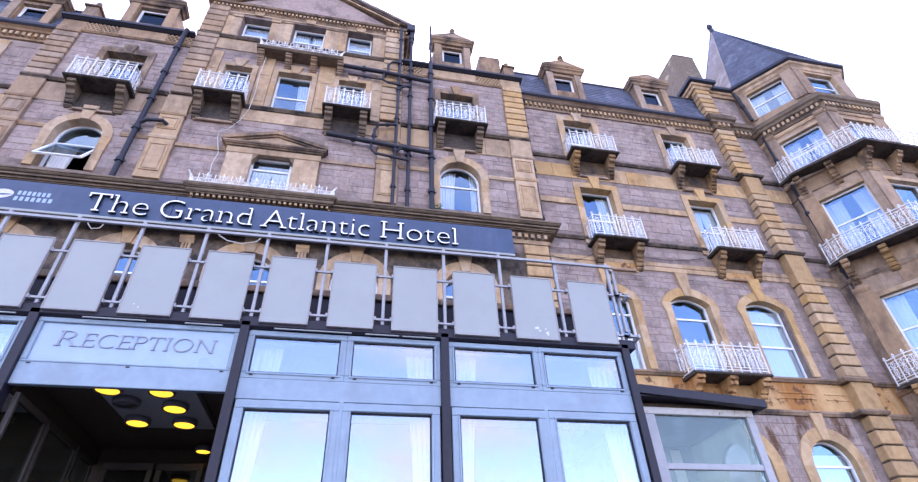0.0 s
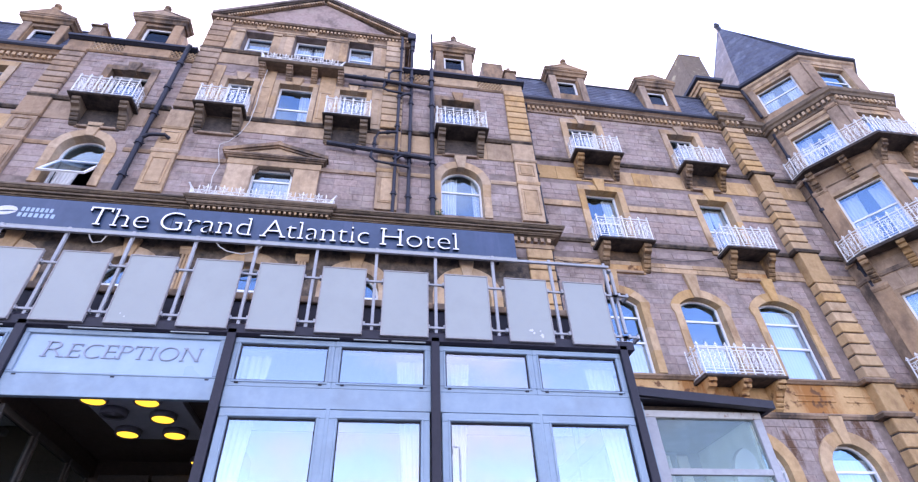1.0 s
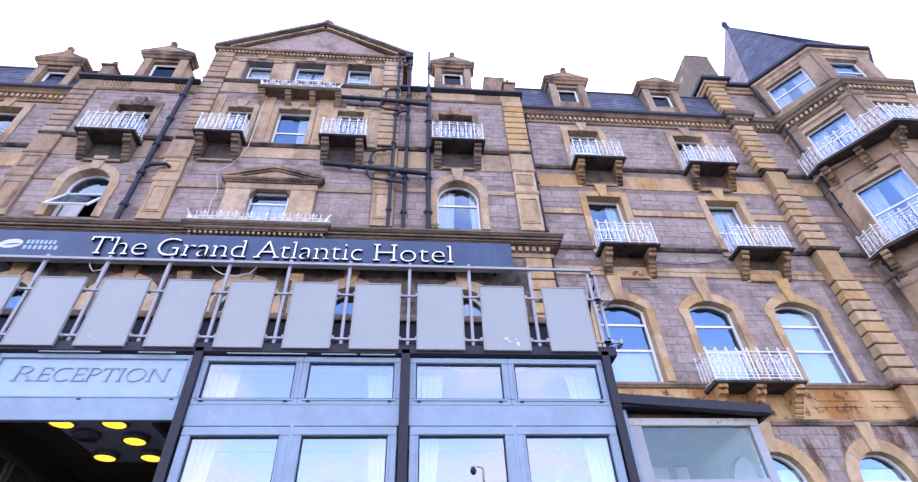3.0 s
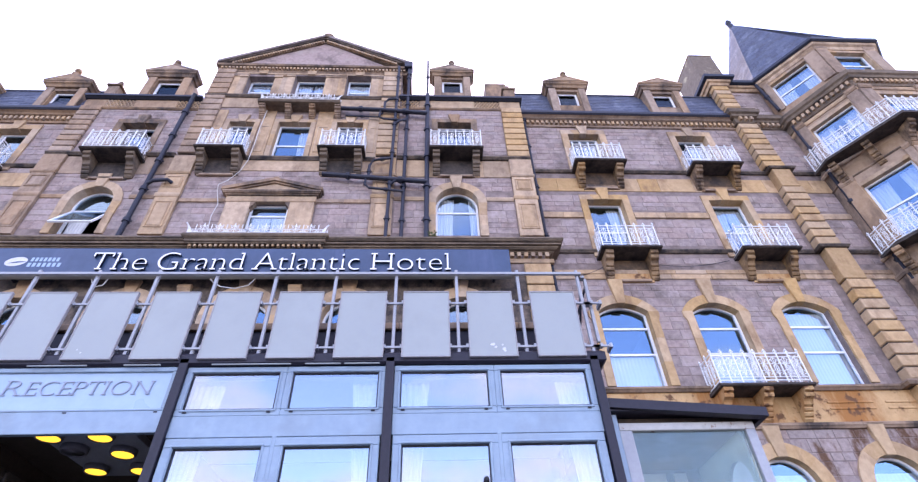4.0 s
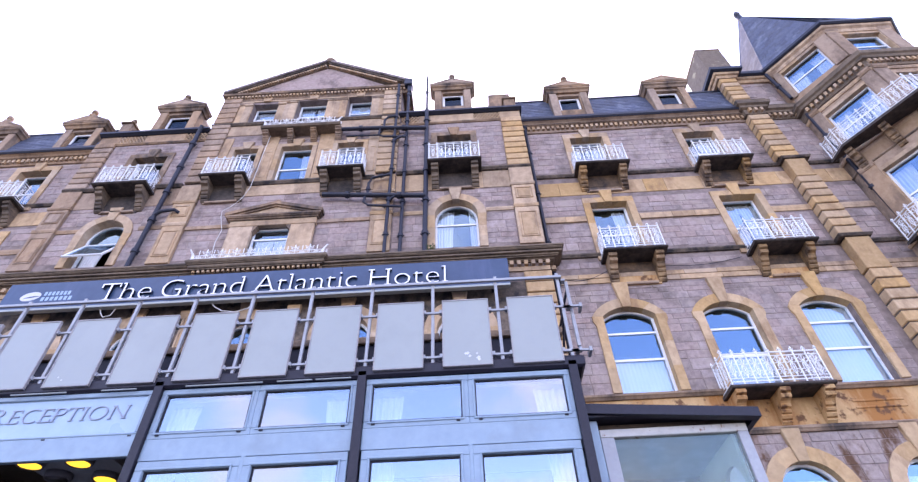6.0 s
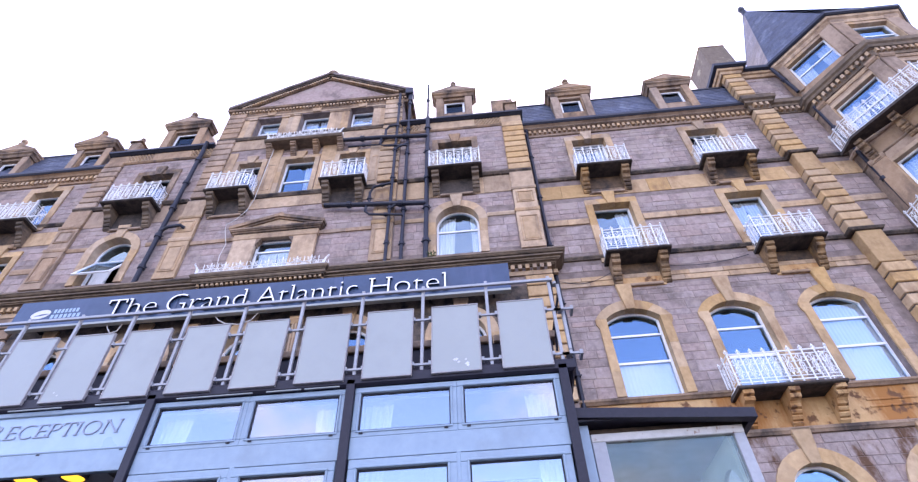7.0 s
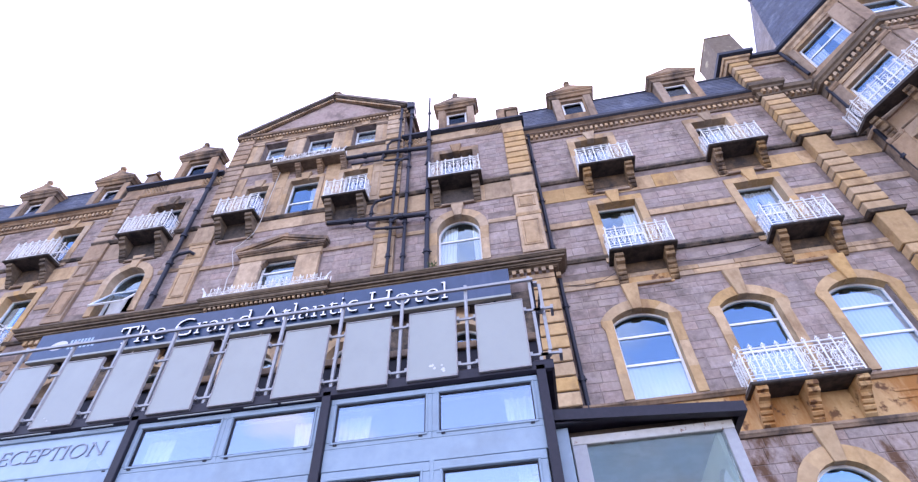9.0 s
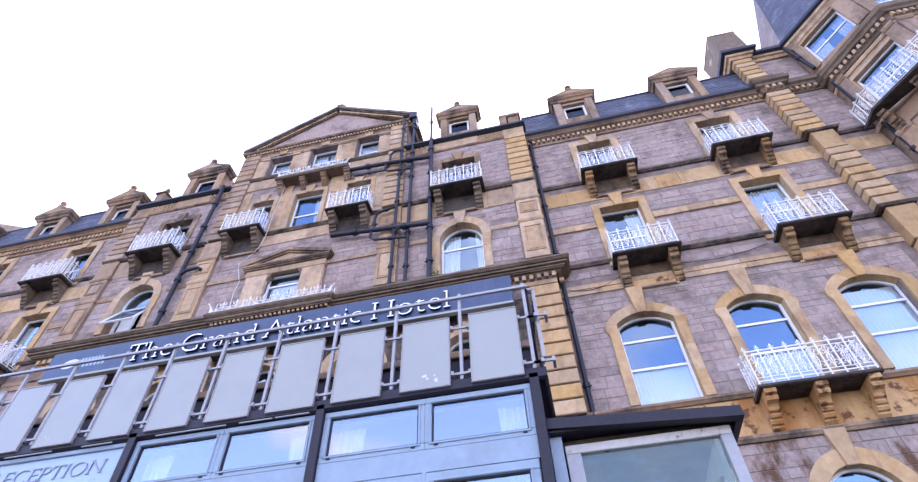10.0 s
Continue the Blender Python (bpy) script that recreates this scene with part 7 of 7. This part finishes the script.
# the open end of the rack: a second upright, a brace down to the coping and cross arms
bm = bmesh.new()
box(bm, 5.14, 5.19, 8.32, 8.37, 5.9, 7.13, 0.005)
part("rod", bm, GREY_METAL, rack)
bm = bmesh.new()
tube(bm, [(5.16, 8.36, 6.98), (5.1, 8.6, 6.8), (5.04, 8.98, 6.6)], 0.022, 6)
part("brace", bm, POST, rack, "dark diagonal brace")
# near-black tube stands in for the shaded back of the rod
bm = bmesh.new()
tube(bm, [(5.06, 8.27, 7.2), (5.06, 8.5, 6.7), (5.05, 8.9, 6.25)], 0.02, 6)
part("brace", bm, POST, rack, "dark diagonal brace")
for z in (6.56, 5.77):
    bm = bmesh.new()
    box(bm, 5.02, 5.31, PY + 0.0, PY + 0.03, z - 0.016, z + 0.016)
    box(bm, 5.27, 5.31, PY - 0.02, PY + 0.17, z - 0.035, z + 0.035)
    part("cross_arm", bm, GREY_METAL, rack)
bm = bmesh.new()
box(bm, xs[-1], 5.08, PY - 0.03, PY + 0.017, 7.12, 7.168, 0.005)
part("top_rail", bm, GREY_METAL, rack)
for z in (7.09, 6.55, 5.76):
    bm = bmesh.new()
    box(bm, 5.08, 5.14, PY + 0.03, 8.35, z, z + 0.045, 0.004)
    part("end_rail", bm, GREY_METAL, rack)
for x in xs:
    for z in (6.56, 5.77):
        bm = bmesh.new()
        box(bm, x - 0.14, x + 0.14, PY - 0.0, PY + 0.03, z - 0.016, z + 0.016)
        for s in (-1, 1):
            box(bm, x + s * 0.125 - 0.02, x + s * 0.125 + 0.02, PY - 0.03, PY + 0.05, z - 0.03, z + 0.03)
        part("clip_bar", bm, GREY_METAL, rack)
for k in range(n_rod - 1):
    xc = (xs[k] + xs[k + 1]) / 2
    ob = thing("poster_panel", "blank pale grey poster panel in a worn thin frame", "panel", (xc, PY, 5.57), "blank panels along the porch")
    w2 = 0.36 if xc > 1.0 else 0.342
    bm = bmesh.new()
    box(bm, xc - w2 + 0.012, xc + w2 - 0.012, PY - 0.045, PY - 0.005, 5.59, 6.735)
    part("board", bm, PANEL, ob)
    bm = bmesh.new()
    for q in ((xc - w2, xc + w2, 6.73, 6.752), (xc - w2, xc + w2, 5.57, 5.592), (xc - w2, xc - w2 + 0.018, 5.592, 6.73), (xc + w2 - 0.018, xc + w2, 5.592, 6.73)):
        box(bm, q[0], q[1], PY - 0.055, PY + 0.0, q[2], q[3], 0.004)
    part("edge", bm, PANEL_EDGE, ob)
    if k in (1, 7, 9):
        rp = random.Random(k)
        for i in range(6 if k != 7 else 3):
            bm = bmesh.new()
            a, z = xc + (0.1 if k == 1 else -0.05) + rp.uniform(-0.13, 0.13), 5.66 + rp.uniform(0, 0.13)
            q = rp.uniform(0.018, 0.038) * (1 if k != 7 else 0.5)
            prism(bm, [(a - q, z), (a, z - q * 0.7), (a + q * 0.8, z + q * 0.3), (a + q * 0.1, z + q)], PY - 0.0475 - 0.0006 * i, PY - 0.046)
            part("torn_remnant", bm, TORN, ob, "torn white paper remnant")
# low parapet on the porch roof behind the panels
ob = thing("roof_parapet", "low dark parapet with a tan stone coping behind the panels", "parapet", (-2, 8.95, 5.6), kind="structure")
# near-black face, raised to stand for the deep shade behind the panels
bm = bmesh.new()
box(bm, -9.0, 5.0, 8.92, 9.06, 5.6, 6.5)
part("parapet_wall", bm, POST, ob)
for i in range(14):
    a = -9.0 + i * 1.005
    bm = bmesh.new()
    box(bm, a + 0.004, a + 1.001, 8.86, 9.12, 6.5, 6.63, 0.012)
    part("coping_stone", bm, TAN_DARK, ob)

# ---- the side canopy with its dusty window ----
can = thing("side_porch", "lean-to side porch with a dark fascia and dusty windows", "porch", (6.2, 8.56, 0), kind="structure")
bm = bmesh.new()
prism(bm, [(5.06, 8.36), (7.27, 8.47), (7.27, R - 0.1), (5.06, R - 0.1)], 4.8, 4.825, "z")
part("roof_slab", bm, POST, can)
bm = bmesh.new()
prism(bm, [(5.05, 4.84), (5.05, 4.98), (7.33, 4.81), (7.33, 4.68)], 8.32, 8.46)
box(bm, 7.25, 7.33, 8.46, R - 0.15, 4.68, 4.81)
part("fascia", bm, POST, can, "dark metal fascia")
bm = bmesh.new()
box(bm, 5.1, 7.24, 8.62, 8.72, 4.7, 4.795, 0.006)
part("soffit_board", bm, WOOD_OLD, can, "bare brown board")
bm = bmesh.new()
box(bm, 5.22, 7.18, 8.52, 8.62, 4.58, 4.69, 0.008)
part("head_rail", bm, WHITE_OLD, can, "flaking white rail with rust spots")
for x0, x1 in ((5.22, 5.4), (7.04, 7.18)):
    bm = bmesh.new()
    box(bm, x0, x1, 8.53, 8.62, 0.0, 4.6, 0.008)
    part("jamb", bm, GREY_METAL, can)
bm = bmesh.new()
box(bm, 5.05, 5.2, 8.46, 8.6, 0.0, 4.79, 0.006)
part("corner_post", bm, PORCH, can)
for z in (3.75, 2.6, 0.8):
    bm = bmesh.new()
    box(bm, 5.4, 7.04, 8.54, 8.61, z, z + 0.09, 0.006)
    part("transom", bm, GREY_METAL, can)
bm = bmesh.new()
box(bm, 5.4, 7.04, 8.57, 8.578, 0.8, 4.6)
part("pane", bm, DUSTY_GLASS, can).visible_shadow = False
bm = bmesh.new()
box(bm, 5.4, 7.04, 8.54, 8.61, 0.0, 0.8)
part("kick_panel", bm, GREY_METAL, can)
bm = bmesh.new()
for z in (3.75, 0.8):
    box(bm, 7.1, 7.18, 8.62, R - 0.1, z, z + 0.09)
for y in (9.8, 11.2):
    box(bm, 7.1, 7.18, y, y + 0.09, 0, 4.7)
box(bm, 7.1, 7.18, 8.62, R - 0.1, 4.62, 4.74)
part("end_frame", bm, GREY_METAL, can)
bm = bmesh.new()
box(bm, 7.13, 7.138, 8.62, R - 0.1, 0.0, 4.62)
part("end_pane", bm, DUSTY_GLASS, can).visible_shadow = False

# the room inside the side porch: low ceiling, cream end wall with an arched light, rear wall with white plates for its
# bright windows
inn = thing("side_porch_room", "small cream-lined room behind the dusty porch window", "room", (6.2, 9.4, 0), kind="structure")
bm = bmesh.new()
box(bm, 5.22, 7.04, 8.63, 10.24, 4.6, 4.64)
part("room_ceiling", bm, GREY_CEILING, inn)
ARCH = [(8.72, 2.6)] + [(9.06 - 0.34 * math.cos(math.pi * i / 12), 3.98 + 0.32 * math.sin(math.pi * i / 12)) for i in range(13)] + [(9.4, 2.6)]
bm = bmesh.new()
holed(bm, [(-10.2, 0.0), (-8.64, 0.0), (-8.64, 4.6), (-10.2, 4.6)], [[(-y, z) for y, z in ARCH][::-1]], 0, 0.05)
bm.transform(pose(6.98, 0, 0, 0, 0, -90))
part("end_wall", bm, TRANSLUCENT_WALL, inn, "cream end wall with an arched light, made translucent to brighten it")
bm = bmesh.new()
prism(bm, ARCH, 7.035, 7.045, "x")
part("arched_blind", bm, TRANSLUCENT_PLATE, inn, "translucent white plate for the brightness of an arched light")
bm = bmesh.new()
box(bm, 5.22, 6.98, 10.17, 10.24, 0.0, 4.6)
part("rear_wall", bm, GREY_CEILING, inn)
# white plates stand in for daylight in the two rear windows
for a, b in ((5.5, 6.4), (6.53, 6.74)):
    bm = bmesh.new()
    box(bm, a, b, 10.15, 10.168, 2.6, 4.54, 0.004)
    part("window_blind", bm, CURTAIN, inn, "white plate for the daylight in the rear window")

# ---- ground, street ----
ground = tagged(new("ground"), "asphalt forecourt and road", "ground", kind="structure")
ORIGIN[ground] = Vector((0, 0, 0))
bm = bmesh.new()
v = [bm.verts.new(c) for c in ((-1500, -1500, 0), (1500, -1500, 0), (1500, 1500, 0), (-1500, 1500, 0))]
bm.faces.new(v)
part("asphalt", bm, ASPHALT, ground)
pav = thing("pavement", "pale paving along the hotel front", "pavement", (0, 5, 0), kind="structure")
bm = bmesh.new()
box(bm, -40, 40, 2.6, 8.2, -0.05, 0.12, 0.02)
part("paving", bm, PAVING, pav)
bm = bmesh.new()
box(bm, -60, 60, -30.0, -9.5, -0.05, 0.12, 0.02)
part("promenade", bm, PAVING, pav)
lamp = thing("street_lamp", "tall grey street lamp on the far side of the road", "street lamp", (5.95, -12.6, 0.12))
bm = bmesh.new()
lathe(bm, 5.95, -12.6, [(0.14, 0.12), (0.14, 1.4), (0.085, 1.5), (0.05, 10.9)], 12)
part("column", bm, GREY_METAL, lamp)
bm = bmesh.new()
tube(bm, [(5.95, -12.6, 10.85), (5.9, -12.6, 11.0), (5.6, -12.6, 11.05)], 0.035, 8)
part("arm", bm, GREY_METAL, lamp)
bm = bmesh.new()
lathe(bm, 5.45, -12.6, [(0.05, 11.05), (0.13, 10.97), (0.16, 10.8), (0.12, 10.7), (0.05, 10.66)][::-1], 12)
part("lantern", bm, IRON, lamp)
